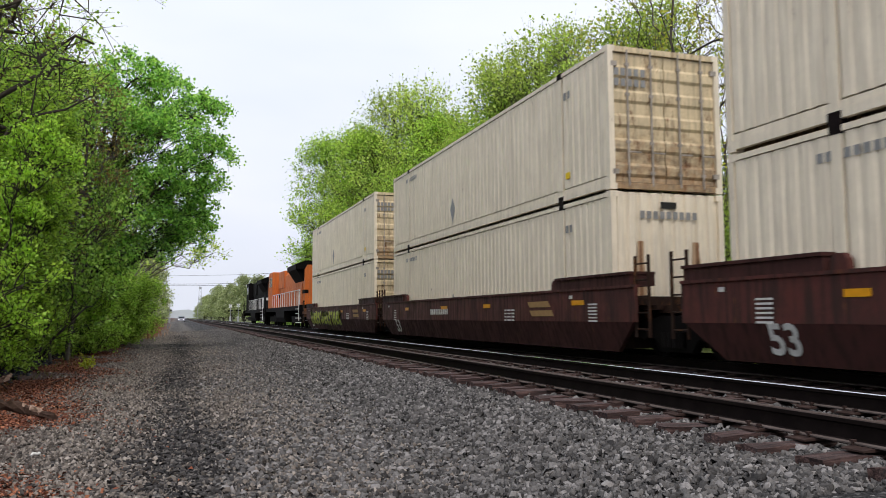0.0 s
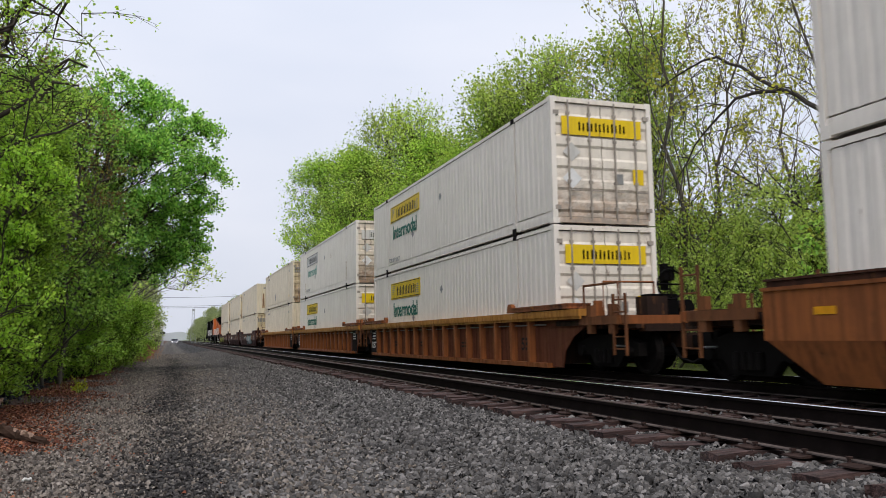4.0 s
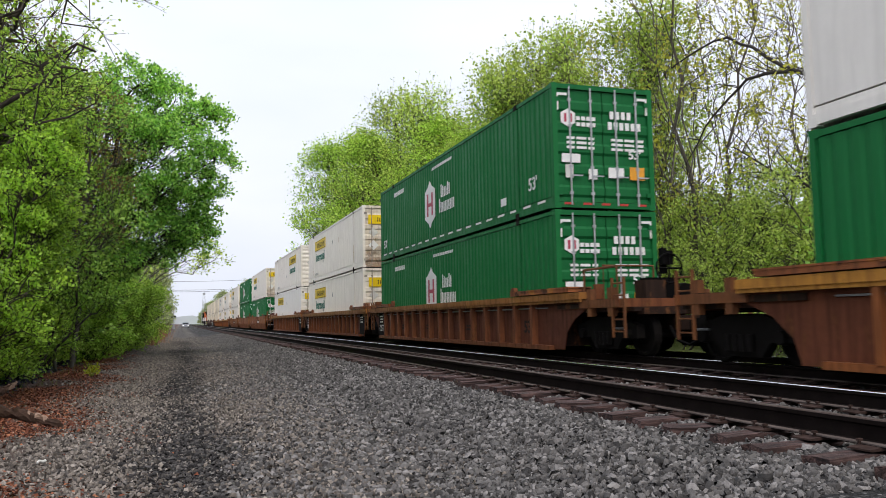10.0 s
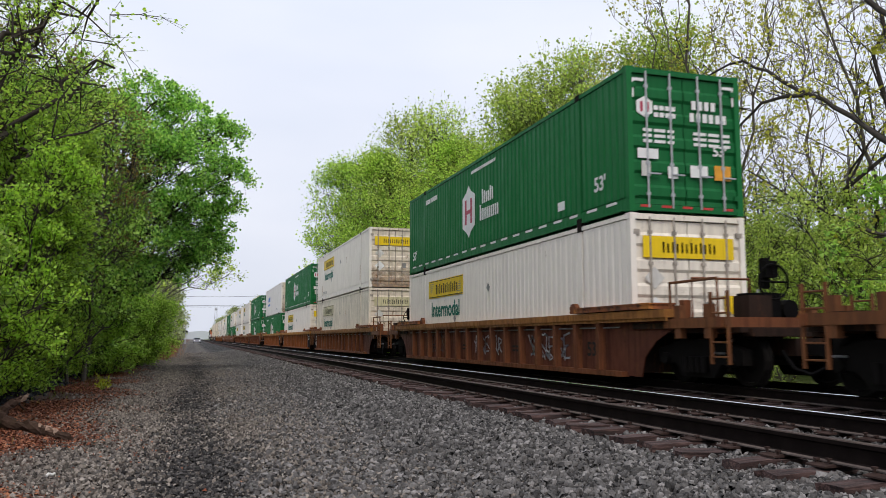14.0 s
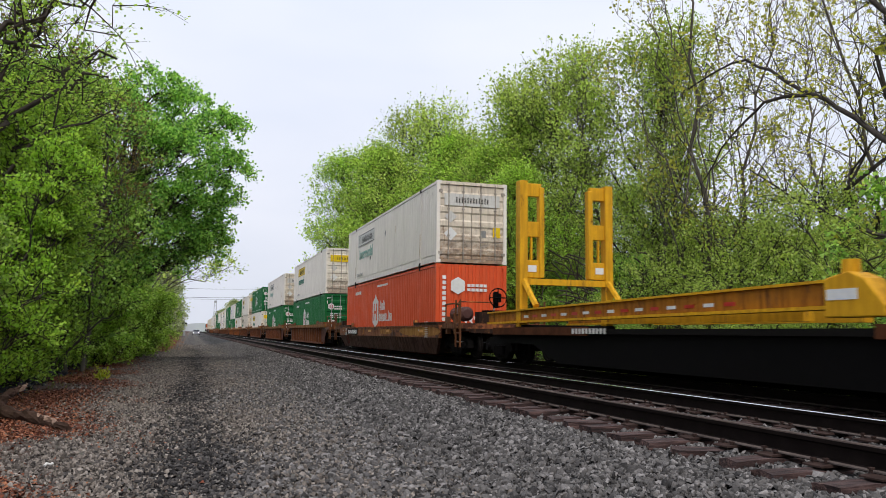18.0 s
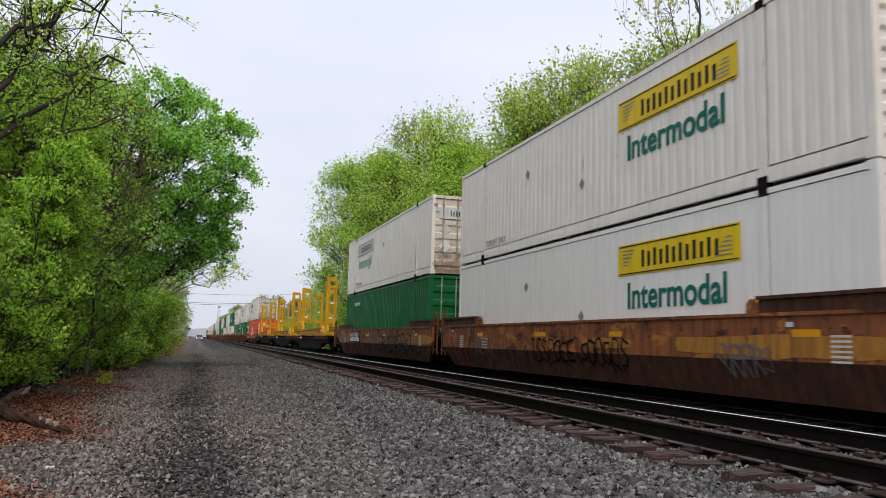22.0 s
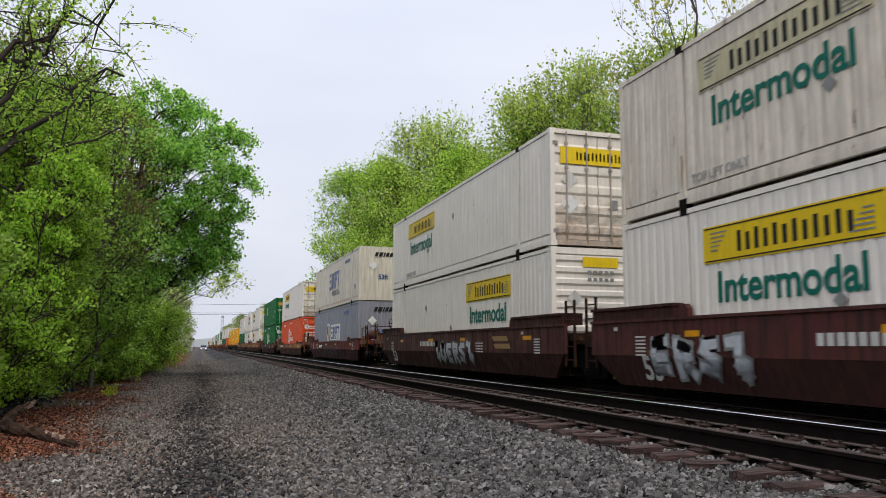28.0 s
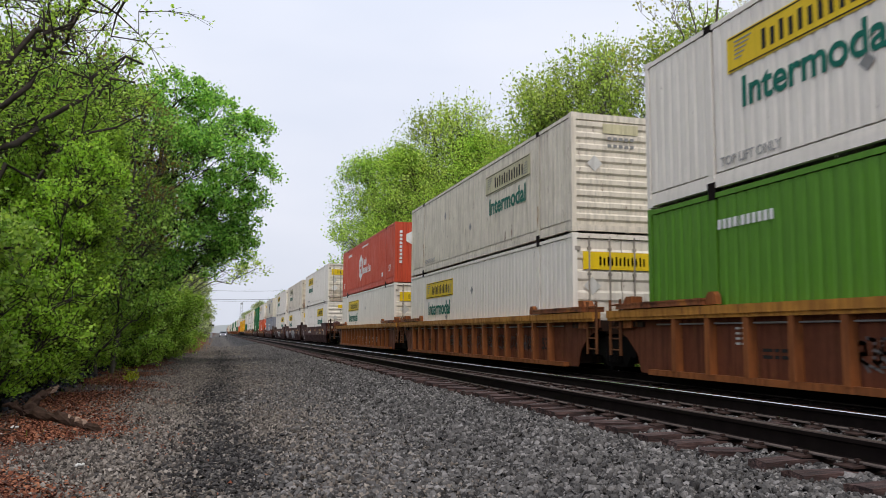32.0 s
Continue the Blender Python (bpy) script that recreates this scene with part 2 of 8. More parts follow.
MAT = {
    "white": paint("white_container_paint", (0.82, 0.768, 0.685), 0.14, 0.06),
    "white_doors": paint("white_door_paint", (0.80, 0.735, 0.63), 0.16, 0.14, low=0.6),
    "white_rusty": paint("worn_white_paint", (0.75, 0.68, 0.56), 0.32, 0.28),
    "rusty_doors": paint("rust_streaked_door_paint", (0.75, 0.66, 0.53), 0.28, 0.34, low=0.75),
    "white_clean": paint("clean_white_paint", (0.82, 0.79, 0.73), 0.10),
    "cream": paint("cream_container_paint", (0.78, 0.69, 0.53), 0.22, 0.06),
    "cream_rusty": paint("rusty_cream_paint", (0.68, 0.55, 0.34), 0.45, 0.55, low=0.7),
    "ivory": paint("ivory_container_paint", (0.70, 0.65, 0.54), 0.28, 0.06),
    "green": paint("green_container_paint", (0.005, 0.135, 0.034), 0.14, 0.0, grime=(0.03, 0.10, 0.04), spec=0.18),
    "dark_green": paint("deep_green_container_paint", (0.004, 0.118, 0.031), 0.14, grime=(0.02, 0.06, 0.028), spec=0.18),
    "light_green": paint("grass_green_container_paint", (0.085, 0.235, 0.018), 0.3, grime=(0.06, 0.12, 0.03)),
    "orange": paint("orange_red_container_paint", (0.70, 0.095, 0.026), 0.2, grime=(0.25, 0.05, 0.03)),
    "red": paint("brick_red_container_paint", (0.58, 0.080, 0.036), 0.25, grime=(0.22, 0.045, 0.03)),
    "grey": paint("grey_container_paint", (0.27, 0.28, 0.32), 0.3, 0.06, grime=(0.16, 0.15, 0.15)),
    "maroon": paint("dark_maroon_car_paint", (0.095, 0.031, 0.026), 0.95, 0.3, grime=(0.035, 0.022, 0.019), spec=0.1),
    "red_car": paint("maroon_red_car_paint", (0.15, 0.026, 0.021), 0.6, 0.2, grime=(0.045, 0.02, 0.017), spec=0.1),
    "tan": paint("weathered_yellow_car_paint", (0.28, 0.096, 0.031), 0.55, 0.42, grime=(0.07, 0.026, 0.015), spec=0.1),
    # recessed panels of ribbed cars: darker brown than ribs and chord
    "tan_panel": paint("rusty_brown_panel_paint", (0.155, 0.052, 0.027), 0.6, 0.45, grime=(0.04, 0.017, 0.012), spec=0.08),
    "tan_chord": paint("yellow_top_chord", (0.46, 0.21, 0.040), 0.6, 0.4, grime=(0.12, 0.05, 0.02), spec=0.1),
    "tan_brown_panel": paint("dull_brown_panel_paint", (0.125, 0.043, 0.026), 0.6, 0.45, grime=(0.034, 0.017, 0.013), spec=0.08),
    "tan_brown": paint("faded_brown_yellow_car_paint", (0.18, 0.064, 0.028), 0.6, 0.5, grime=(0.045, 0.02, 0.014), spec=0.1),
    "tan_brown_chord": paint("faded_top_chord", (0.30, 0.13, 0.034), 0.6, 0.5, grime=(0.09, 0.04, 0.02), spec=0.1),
    "tan_dark": paint("patched_brown_car_paint", (0.27, 0.095, 0.038), 0.6, 0.5, grime=(0.06, 0.026, 0.018), spec=0.1, patches=(((0.40, 0.155, 0.035), 0.58), ((0.050, 0.022, 0.017), 0.56), ((0.16, 0.085, 0.06), 0.64))),
    # shade on the inward-leaning lower sides put into the colour, over real grime
    "shaded_grimy": paint("shade_dimmed_grimy_paint", (0.085, 0.036, 0.022), 0.7, 0.4, grime=(0.025, 0.016, 0.013), spec=0.08),
    "shaded_grimy_red": paint("shade_dimmed_dusty_maroon_paint", (0.062, 0.024, 0.021), 0.7, 0.2, grime=(0.022, 0.015, 0.013), spec=0.08),
    "end_steel": paint("rusty_black_end_steel", (0.030, 0.016, 0.011), 0.5, 0.55, grime=(0.012, 0.01, 0.009), spec=0.1),
    "rung": paint("brown_ladder_paint", (0.17, 0.066, 0.026), 0.6, 0.5, grime=(0.05, 0.025, 0.016), spec=0.15),
    "tank_brown": paint("dusty_red_brown_tank_paint", (0.10, 0.042, 0.034), 0.6, 0.2, grime=(0.03, 0.018, 0.016), spec=0.25),
    "rust_stain": plain("pale_rust_stain", (0.50, 0.34, 0.20), 0.9, 0.0, 0.35, 3.0),
    "rust_run": plain("brown_rust_run", (0.34, 0.17, 0.08), 0.9, 0.0, 0.75, 5.0),
    "rod_dark": plain("weathered_lock_rod", (0.42, 0.37, 0.31), 0.7, 0.0, 0.6, 4.0),
    "rack": paint("yellow_rack_paint", (0.70, 0.37, 0.012), 0.5, 0.32, grime=(0.28, 0.12, 0.015), spec=0.15),
    "rack_beam": paint("rusty_orange_beam_paint", (0.46, 0.17, 0.014), 0.7, 0.6, grime=(0.12, 0.04, 0.012), spec=0.12),
    "loco_orange": paint("orange_engine_paint", (0.60, 0.14, 0.02), 0.35, 0.05),
    "black": plain("black_steel", (0.0045, 0.004, 0.004), 0.7),
    "dark_steel": plain("sooty_steel", (0.009, 0.0078, 0.007), 0.75),
    "rail_rust": plain("brown_rail_steel", (0.013, 0.009, 0.008), 0.75, 0.1, 0.5, 5.0),
    "rail_head": plain("polished_rail_head", (0.82, 0.82, 0.83), 0.2, 1.0, 0.2, 3.0),
    "dull_head": plain("dull_rail_head", (0.10, 0.075, 0.065), 0.55, 0.3, 0.4, 3.0),
    "plate_rust": plain("rusty_tie_plate", (0.065, 0.042, 0.036), 0.8, 0.1, 0.5, 9.0),
    # light caught by the rail foot, put into the dusty strip's pale colour
    "rail_foot_lit": plain("lit_dusty_rail_foot", (0.13, 0.105, 0.095), 0.9, 0.0, 0.5, 4.0),
    "deck_rust": plain("rusty_deck_edge", (0.11, 0.040, 0.018), 0.8, 0.0, 0.6, 3.0),
    "sign_yellow": paint("yellow_sign_film", (0.78, 0.54, 0.005), 0.15, 0.04),
    "sign_faded": paint("faded_sign_film", (0.60, 0.55, 0.34), 0.35),
    "sign_pale": paint("bleached_sign_film", (0.63, 0.62, 0.58), 0.3),
    "ink": plain("black_lettering", (0.03, 0.03, 0.028), 0.6),
    "ink_grey": plain("grey_lettering", (0.25, 0.25, 0.24), 0.6),
    "ink_faint": plain("faint_grey_lettering", (0.40, 0.39, 0.37), 0.6),
    "teal": plain("teal_lettering", (0.015, 0.16, 0.115), 0.5),
    "teal_faded": plain("faded_teal_lettering", (0.20, 0.42, 0.34), 0.6),
    "white_ink": plain("white_lettering", (0.75, 0.75, 0.73), 0.5, 0, 0.12),
    "logo_red": plain("crimson_logo_film", (0.45, 0.04, 0.08), 0.5),
    "blue": plain("blue_logo_film", (0.015, 0.06, 0.27), 0.45),
    "sky_blue": plain("bright_blue_film", (0.02, 0.17, 0.52), 0.45),
    "gold": plain("gold_logo_film", (0.60, 0.36, 0.04), 0.45),
    "reflector": plain("amber_reflector", (0.75, 0.33, 0.01), 0.35),
    "red_film": plain("red_marking_film", (0.5, 0.03, 0.02), 0.4),
    "glass": plain("dark_window_glass", (0.02, 0.025, 0.03), 0.08),
    "galv": plain("galvanised_steel", (0.45, 0.46, 0.47), 0.45, 0.6),
    "concrete": plain("weathered_concrete", (0.35, 0.34, 0.32), 0.9),
    "wood_pole": plain("grey_pole_wood", (0.12, 0.10, 0.085), 0.9),
    "faded_gold": plain("faded_gold_paint", (0.34, 0.20, 0.07), 0.7),
    "tag_white": plain("white_spray_paint", (0.55, 0.57, 0.60), 0.6),
    "tag_teal": plain("teal_spray_paint", (0.03, 0.30, 0.30), 0.6),
    "tag_yellow": plain("lime_spray_paint", (0.45, 0.50, 0.05), 0.6),
    "tag_rust": plain("red_orange_spray_paint", (0.30, 0.07, 0.02), 0.7),
    "tag_soot": plain("black_spray_paint", (0.012, 0.010, 0.010), 0.8),
    "tag_maroon": plain("dark_red_stencil_paint", (0.12, 0.018, 0.012), 0.7),
    "tag_grey": plain("grey_spray_paint", (0.16, 0.145, 0.14), 0.7),
    "stone": islands("ballast_stone", [(0.0, (0.030, 0.0285, 0.028)), (0.3, (0.078, 0.074, 0.071)), (0.8, (0.150, 0.142, 0.136)), (1.0, (0.27, 0.255, 0.245))]),
    "path_stone": islands("worn_path_stone", [(0.0, (0.042, 0.036, 0.031)), (0.35, (0.125, 0.107, 0.092)), (0.8, (0.235, 0.203, 0.173)), (1.0, (0.34, 0.30, 0.26))]),
    "sooty_stone": islands("sooty_fine_stone", [(0.0, (0.014, 0.013, 0.013)), (0.5, (0.040, 0.037, 0.036)), (0.9, (0.10, 0.093, 0.088)), (1.0, (0.22, 0.20, 0.18))]),
    "litter": islands("dead_leaf", [(0.0, (0.04, 0.015, 0.010)), (0.5, (0.17, 0.055, 0.030)), (1.0, (0.38, 0.16, 0.085))]),
    "reed": islands("dry_reed", [(0.0, (0.22, 0.10, 0.05)), (1.0, (0.42, 0.24, 0.13))], bump=20),
    "grass": leaf_mat("roadside_grass", [(0.0, (0.09, 0.12, 0.02)), (0.6, (0.17, 0.21, 0.03)), (1.0, (0.30, 0.28, 0.08))]),
    "bark": plain("grey_brown_bark", (0.17, 0.15, 0.125), 0.95, 0, 0.5, 6.0),
    "bark_dark": plain("dark_bark", (0.075, 0.062, 0.052), 0.95, 0, 0.5, 6.0),
    "bark_limb": plain("dull_limb_bark", (0.075, 0.066, 0.058), 0.95, 0, 0.5, 6.0),
    "leaf_mid": leaf_mat("mid_green_leaf", [(0.0, (0.08, 0.16, 0.030)), (0.5, (0.23, 0.42, 0.085)), (1.0, (0.43, 0.61, 0.17))], 0.54),
    "leaf_lime": leaf_mat("lime_green_leaf", [(0.0, (0.12, 0.23, 0.035)), (0.5, (0.29, 0.47, 0.085)), (1.0, (0.49, 0.65, 0.18))], 0.52),
    "leaf_deep": leaf_mat("deep_green_leaf", [(0.0, (0.065, 0.155, 0.035)), (0.5, (0.20, 0.42, 0.10)), (1.0, (0.42, 0.63, 0.18))], 0.54),
    "leaf_gold": leaf_mat("yellow_green_leaf", [(0.0, (0.12, 0.21, 0.030)), (0.5, (0.27, 0.47, 0.065)), (1.0, (0.45, 0.63, 0.12))], 0.55),
    "leaf_pale": leaf_mat("pale_olive_leaf", [(0.0, (0.20, 0.22, 0.04)), (0.5, (0.40, 0.42, 0.08)), (1.0, (0.58, 0.57, 0.15))], 0.5),
    "leaf_fresh": leaf_mat("fresh_pale_green_leaf", [(0.0, (0.17, 0.26, 0.05)), (0.5, (0.36, 0.50, 0.12)), (1.0, (0.55, 0.66, 0.22))], 0.52),
    # far trees: distance haze is put into the leaf colour, pale and greyed
    "leaf_dusty": leaf_mat("haze_paled_grey_green_leaf", [(0.0, (0.13, 0.17, 0.08)), (0.5, (0.29, 0.35, 0.19)), (1.0, (0.45, 0.50, 0.32))]),
    "leaf_bud": leaf_mat("reddish_bud_leaf", [(0.0, (0.15, 0.085, 0.04)), (0.5, (0.22, 0.16, 0.05)), (1.0, (0.28, 0.24, 0.07))]),
}


# ---- mesh helpers ----
class Shape:
    """Collects points and faces of one mesh."""

    def __init__(self):
        self.v, self.f = [], []

    def add(self, pts, faces):
        k = len(self.v)
        self.v.extend(pts)
        self.f.extend([tuple(i + k for i in q) for q in faces])
        return self

    def box(self, x0, x1, y0, y1, z0, z1, turn=None):
        p = [(x, y, z) for z in (z0, z1) for x, y in ((x0, y0), (x1, y0), (x1, y1), (x0, y1))]
        if turn is not None:
            p = [tuple(turn @ Vector(q)) for q in p]
        return self.add(p, [(3, 2, 1, 0), (4, 5, 6, 7), (0, 1, 5, 4), (1, 2, 6, 5), (2, 3, 7, 6), (3, 0, 4, 7)])

    def tube(self, pts, radii, n=6, caps=True):
        """A round tube through pts."""
        ring = []
        for i, p in enumerate(pts):
            a, b = Vector(pts[max(i - 1, 0)]), Vector(pts[min(i + 1, len(pts) - 1)])
            d = (b - a).normalized()
            s = d.cross(Vector((0, 0, 1)) if abs(d.z) < 0.9 else Vector((1, 0, 0))).normalized()
            t = d.cross(s)
            ring.append([tuple(Vector(p) + (s * math.cos(6.28318 * k / n) + t * math.sin(6.28318 * k / n)) * radii[i]) for k in range(n)])
        faces = [(i * n + k, i * n + (k + 1) % n, (i + 1) * n + (k + 1) % n, (i + 1) * n + k) for i in range(len(pts) - 1) for k in range(n)]
        if caps:
            faces += [tuple(range(n))[::-1], tuple((len(pts) - 1) * n + k for k in range(n))]
        return self.add([q for r in ring for q in r], faces)

    def prism(self, outline, axis, a, b):
        """An outline of 2D points pushed along an axis from a to b; the others in the order x, y, z."""
        n = len(outline)
        put = {"x": lambda p, h: (h, p[0], p[1]), "y": lambda p, h: (p[0], h, p[1]), "z": lambda p, h: (p[0], p[1], h)}[axis]
        pts = [put(p, a) for p in outline] + [put(p, b) for p in outline]
        return self.add(pts, [tuple(range(n))[::-1], tuple(range(n, 2 * n))] + [(i, (i + 1) % n, n + (i + 1) % n, n + i) for i in range(n)])

    def mesh(self, name, material, smooth=False):
        me = bpy.data.meshes.new(name)
        me.from_pydata(self.v, [], self.f)
        me.materials.append(material)
        bm = bmesh.new()
        bm.from_mesh(me)
        bmesh.ops.recalc_face_normals(bm, faces=bm.faces)
        bm.to_mesh(me)
        bm.free()
        if smooth:
            me.polygons.foreach_set("use_smooth", [True] * len(me.polygons))
        return me


def part(name, shape, material, parent, label="", smooth=False, at=None, bevel=0.0):
    """One mesh object under a thing or a part. shape: a Shape or a finished mesh."""
    me = shape.mesh(name, MAT[material] if isinstance(material, str) else material, smooth) if isinstance(shape, Shape) else shape
    ob = new(name, me)
    ob.parent = parent
    if at is not None:
        ob.matrix_basis = at
    if bevel:
        md = ob.modifiers.new("edge", "BEVEL")
        md.width, md.segments, md.limit_method = bevel, 2, "ANGLE"
    if label:
        tagged(ob, label)
    if name in ("stencil", "reflective_strip", "sign_scroll", "notice"):
        tagged(ob, kind="stuff")
    return ob


def thing(name, label, category, group="", kind="", at=None):
    ob = new(name)
    ob.empty_display_size = 0.3
    tagged(ob, label, category, group, kind)
    if at is not None:
        ob.matrix_basis = at
    return ob


TEXTS = {}


def letters(text, size, material):
    """A flat mesh of text in the built-in font, middle at the origin, in the x-z plane facing -y."""
    key = (text, size, material)
    if key not in TEXTS:
        cu = bpy.data.curves.new("lettering", "FONT")
        cu.body, cu.size, cu.align_x, cu.align_y, cu.extrude = text, size, "CENTER", "CENTER", 0.002
        cu.offset = size * 0.022
        ob = bpy.data.objects.new("lettering", cu)
        me = bpy.data.meshes.new_from_object(ob)
        me.name = "lettering"
        me.materials.clear()
        me.materials.append(MAT[material])
        bpy.data.objects.remove(ob)
        bpy.data.curves.remove(cu)
        TEXTS[key] = me
    return TEXTS[key]


def bars(widths, height, gap, rows=1, row_gap=0.1, slant=0.0):
    """Plain bars in place of writing: flat boxes in the x-z plane, first from the left, middle at the origin."""
    s = Shape()
    total = sum(widths) + gap * (len(widths) - 1)
    for r in range(rows):
        x, z = -total / 2, -r * (height + row_gap)
        for w in widths:
            s.prism([(x, z - height / 2), (x + w, z - height / 2), (x + w + slant, z + height / 2), (x + slant, z + height / 2)], "y", -0.004, 0.0)
            x += w + gap
    return s


FACE_SIDE = {-1: pose(0, 0, 0, 0, 0, -90), 1: pose(0, 0, 0, 0, 0, 90)}
LAY = pose(0, 0, 0, 90, 0, 0)

# ---- containers: doors at -y, front wall at +y, bottom at z 0 ----
CL, CW, CH = 16.154, 2.591, 2.87
SHARED = {}


def shared(key, make):
    if key not in SHARED:
        SHARED[key] = make()
    return SHARED[key]


def corrugated(y0, y1, z0, z1, pitch, depth, x):
    """A closed ribbed sheet along y, its outer crests at x (towards -x)."""
    n = max(2, round((y1 - y0) / pitch))
    p = (y1 - y0) / n
    line = []
    for i in range(n):
        a = y0 + i * p
        line += [(x + depth, a), (x + depth, a + p * 0.18), (x, a + p * 0.34), (x, a + p * 0.84)]
    line += [(x + depth, y1)]
    s = Shape()
    m = len(line)
    pts = [(px, py, z) for z in (z0, z1) for px, py in line] + [(x + 0.06, y0, z0), (x + 0.06, y1, z0), (x + 0.06, y0, z1), (x + 0.06, y1, z1)]
    s.add(pts, [(i, i + 1, m + i + 1, m + i) for i in range(m - 1)] + [(2 * m, 2 * m + 1, 2 * m + 3, 2 * m + 2)])
    return s


def container(style, side_mat, door_mat, marks, label, smooth_side=False, end_ribs="across", ends=None):
    box = thing("shipping_container", label, "container", "double-stacked shipping containers")
    em = ends or side_mat
    rod_mat = "galv" if side_mat in ("green", "dark_green", "grey", "orange", "red", "light_green") else "rod_dark"
    hw, hl = CW / 2, CL / 2
    posts = (-hl, -6.0, 6.0, hl)
    pitch, depth = (0.9, 0.004) if smooth_side else (0.262, 0.017 if side_mat.startswith("white") else 0.023)
    for sx, turn in ((-1, None), (1, pose(0, 0, 0, 0, 0, 180))):
        for k in range(3):
            a, b = posts[k] + (0.11 if k else 0.125), posts[k + 1] - (0.11 if k < 2 else 0.125)
            me = shared(("side", side_mat, smooth_side, k), lambda: corrugated(a, b, 0.285, CH - 0.118, pitch, depth, -hw + 0.012).mesh("side_panel", MAT[side_mat]))
            part("side_panel", me, side_mat, box, at=turn)
        rail = shared(("rail", side_mat), lambda: Shape().box(-hw, -hw + 0.09, -hl + 0.1, hl - 0.1, 0.03, 0.17).box(-hw + 0.015, -hw + 0.09, -hl + 0.1, hl - 0.1, 0.165, 0.262).mesh("bottom_rail", MAT[side_mat]))
        part("bottom_rail", rail, side_mat, box, at=turn)
        top = shared(("toprail", side_mat), lambda: Shape().box(-hw, -hw + 0.09, -hl + 0.1, hl - 0.1, CH - 0.105, CH - 0.02).mesh("top_rail", MAT[side_mat]))
        part("top_rail", top, side_mat, box, at=turn)
        for y in posts:
            w = 0.12 if abs(y) > 7 else 0.17
            yy = y - math.copysign(w / 2, y) if abs(y) > 7 else y
            def upright():
                post = Shape().box(-0.06, 0.06, -w / 2, w / 2, 0.118, CH - 0.118)
                if w > 0.15:
                    post.box(-0.068, 0.068, -0.11, 0.11, -0.03, 0.13).box(-0.066, 0.066, -0.1, 0.1, CH - 0.13, CH)
                me = post.mesh("corner_post", MAT[em])
                if w > 0.15:
                    me.materials.append(MAT["rail_rust"])
                    for p in me.polygons:
                        if p.center.z < 0.14 or p.center.z > CH - 0.14:
                            p.material_index = 1
                return me
            me = shared(("post", em, abs(y) > 7), upright)
            part("corner_post" if abs(y) > 7 else "lifting_post", me, em, box, at=pose(sx * (hw - 0.06 + 0.001), yy, 0))
            for z in ((0, CH - 0.118) if abs(y) > 7 else ()):
                me = shared(("cast", em), lambda: Shape().box(-0.081, 0.081, -0.089, 0.089, 0, 0.118).mesh("corner_casting", MAT[em]))
                part("corner_casting", me, em, box, at=pose(sx * (hw - 0.078), yy - (0.03 * math.copysign(1, y) if abs(y) > 7 else 0), z))
    part("roof", shared(("roof", em), lambda: Shape().box(-hw + 0.08, hw - 0.08, -hl + 0.06, hl - 0.06, CH - 0.06, CH - 0.03).mesh("roof", MAT[em])), em, box)

    def front():
        s = Shape()
        n = 9
        if end_ribs == "across":
            h, line = (CH - 0.34) / n, [(hl - 0.005, 0.02), (hl - 0.005, 0.165)]
            for i in range(n):
                z = 0.17 + i * h
                line += [(hl - 0.055, z), (hl - 0.055, z + h * 0.32), (hl - 0.015, z + h * 0.5), (hl - 0.015, z + h * 0.86)]
            line += [(hl - 0.055, CH - 0.17), (hl - 0.005, CH - 0.165), (hl - 0.005, CH - 0.01), (hl - 0.1, CH - 0.01), (hl - 0.1, 0.02)]
            s.prism(line, "x", -hw + 0.1, hw - 0.1)
        else:
            w, line = (CW - 0.24) / n, [(-hw + 0.1, hl - 0.06)]
            for i in range(n):
                x = -hw + 0.12 + i * w
                line += [(x, hl - 0.06), (x + w * 0.25, hl - 0.06), (x + w * 0.38, hl - 0.02), (x + w * 0.87, hl - 0.02)]
            line += [(hw - 0.12, hl - 0.06), (hw - 0.1, hl - 0.06), (hw - 0.1, hl - 0.1), (-hw + 0.1, hl - 0.1)]
            s.prism(line, "z", 0.02, CH - 0.01)
        return s.mesh("front_wall", MAT[em])

    part("front_wall", shared(("front", em, end_ribs), front), em, box)

    part("door_sill", shared(("sill", door_mat), lambda: Shape().box(-hw + 0.1, hw - 0.1, -hl + 0.01, -hl + 0.12, 0.02, 0.145).mesh("door_sill", MAT[door_mat])), door_mat, box)
    part("door_header", shared(("header", door_mat), lambda: Shape().box(-hw + 0.1, hw - 0.1, -hl + 0.01, -hl + 0.12, CH - 0.12, CH - 0.01).mesh("door_header", MAT[door_mat])), door_mat, box)
    for sx in (-1, 1):
        def leaf():
            line = [(-hl + 0.10, 0.16), (-hl + 0.055, 0.16)]
            for i in range(5):
                z = 0.26 + i * 0.49
                line += [(-hl + 0.07, z), (-hl + 0.035, z + 0.06), (-hl + 0.035, z + 0.22), (-hl + 0.07, z + 0.28)]
            return Shape().prism(line + [(-hl + 0.055, CH - 0.14), (-hl + 0.10, CH - 0.14)], "x", -0.58, 0.58).mesh("door", MAT[door_mat])
        d = part("door", shared(("door", door_mat), leaf), door_mat, box, at=pose(sx * 0.592, 0, 0))
        for rx in (-0.27, 0.27):
            def rod():
                s = Shape().tube([(0, -hl + 0.012, 0.08), (0, -hl + 0.012, CH - 0.07)], [0.022, 0.022], 6)
                for z in (0.35, 0.95, 1.9, 2.5):
                    s.box(-0.045, 0.045, -hl + 0.0, -hl + 0.035, z - 0.03, z + 0.03)
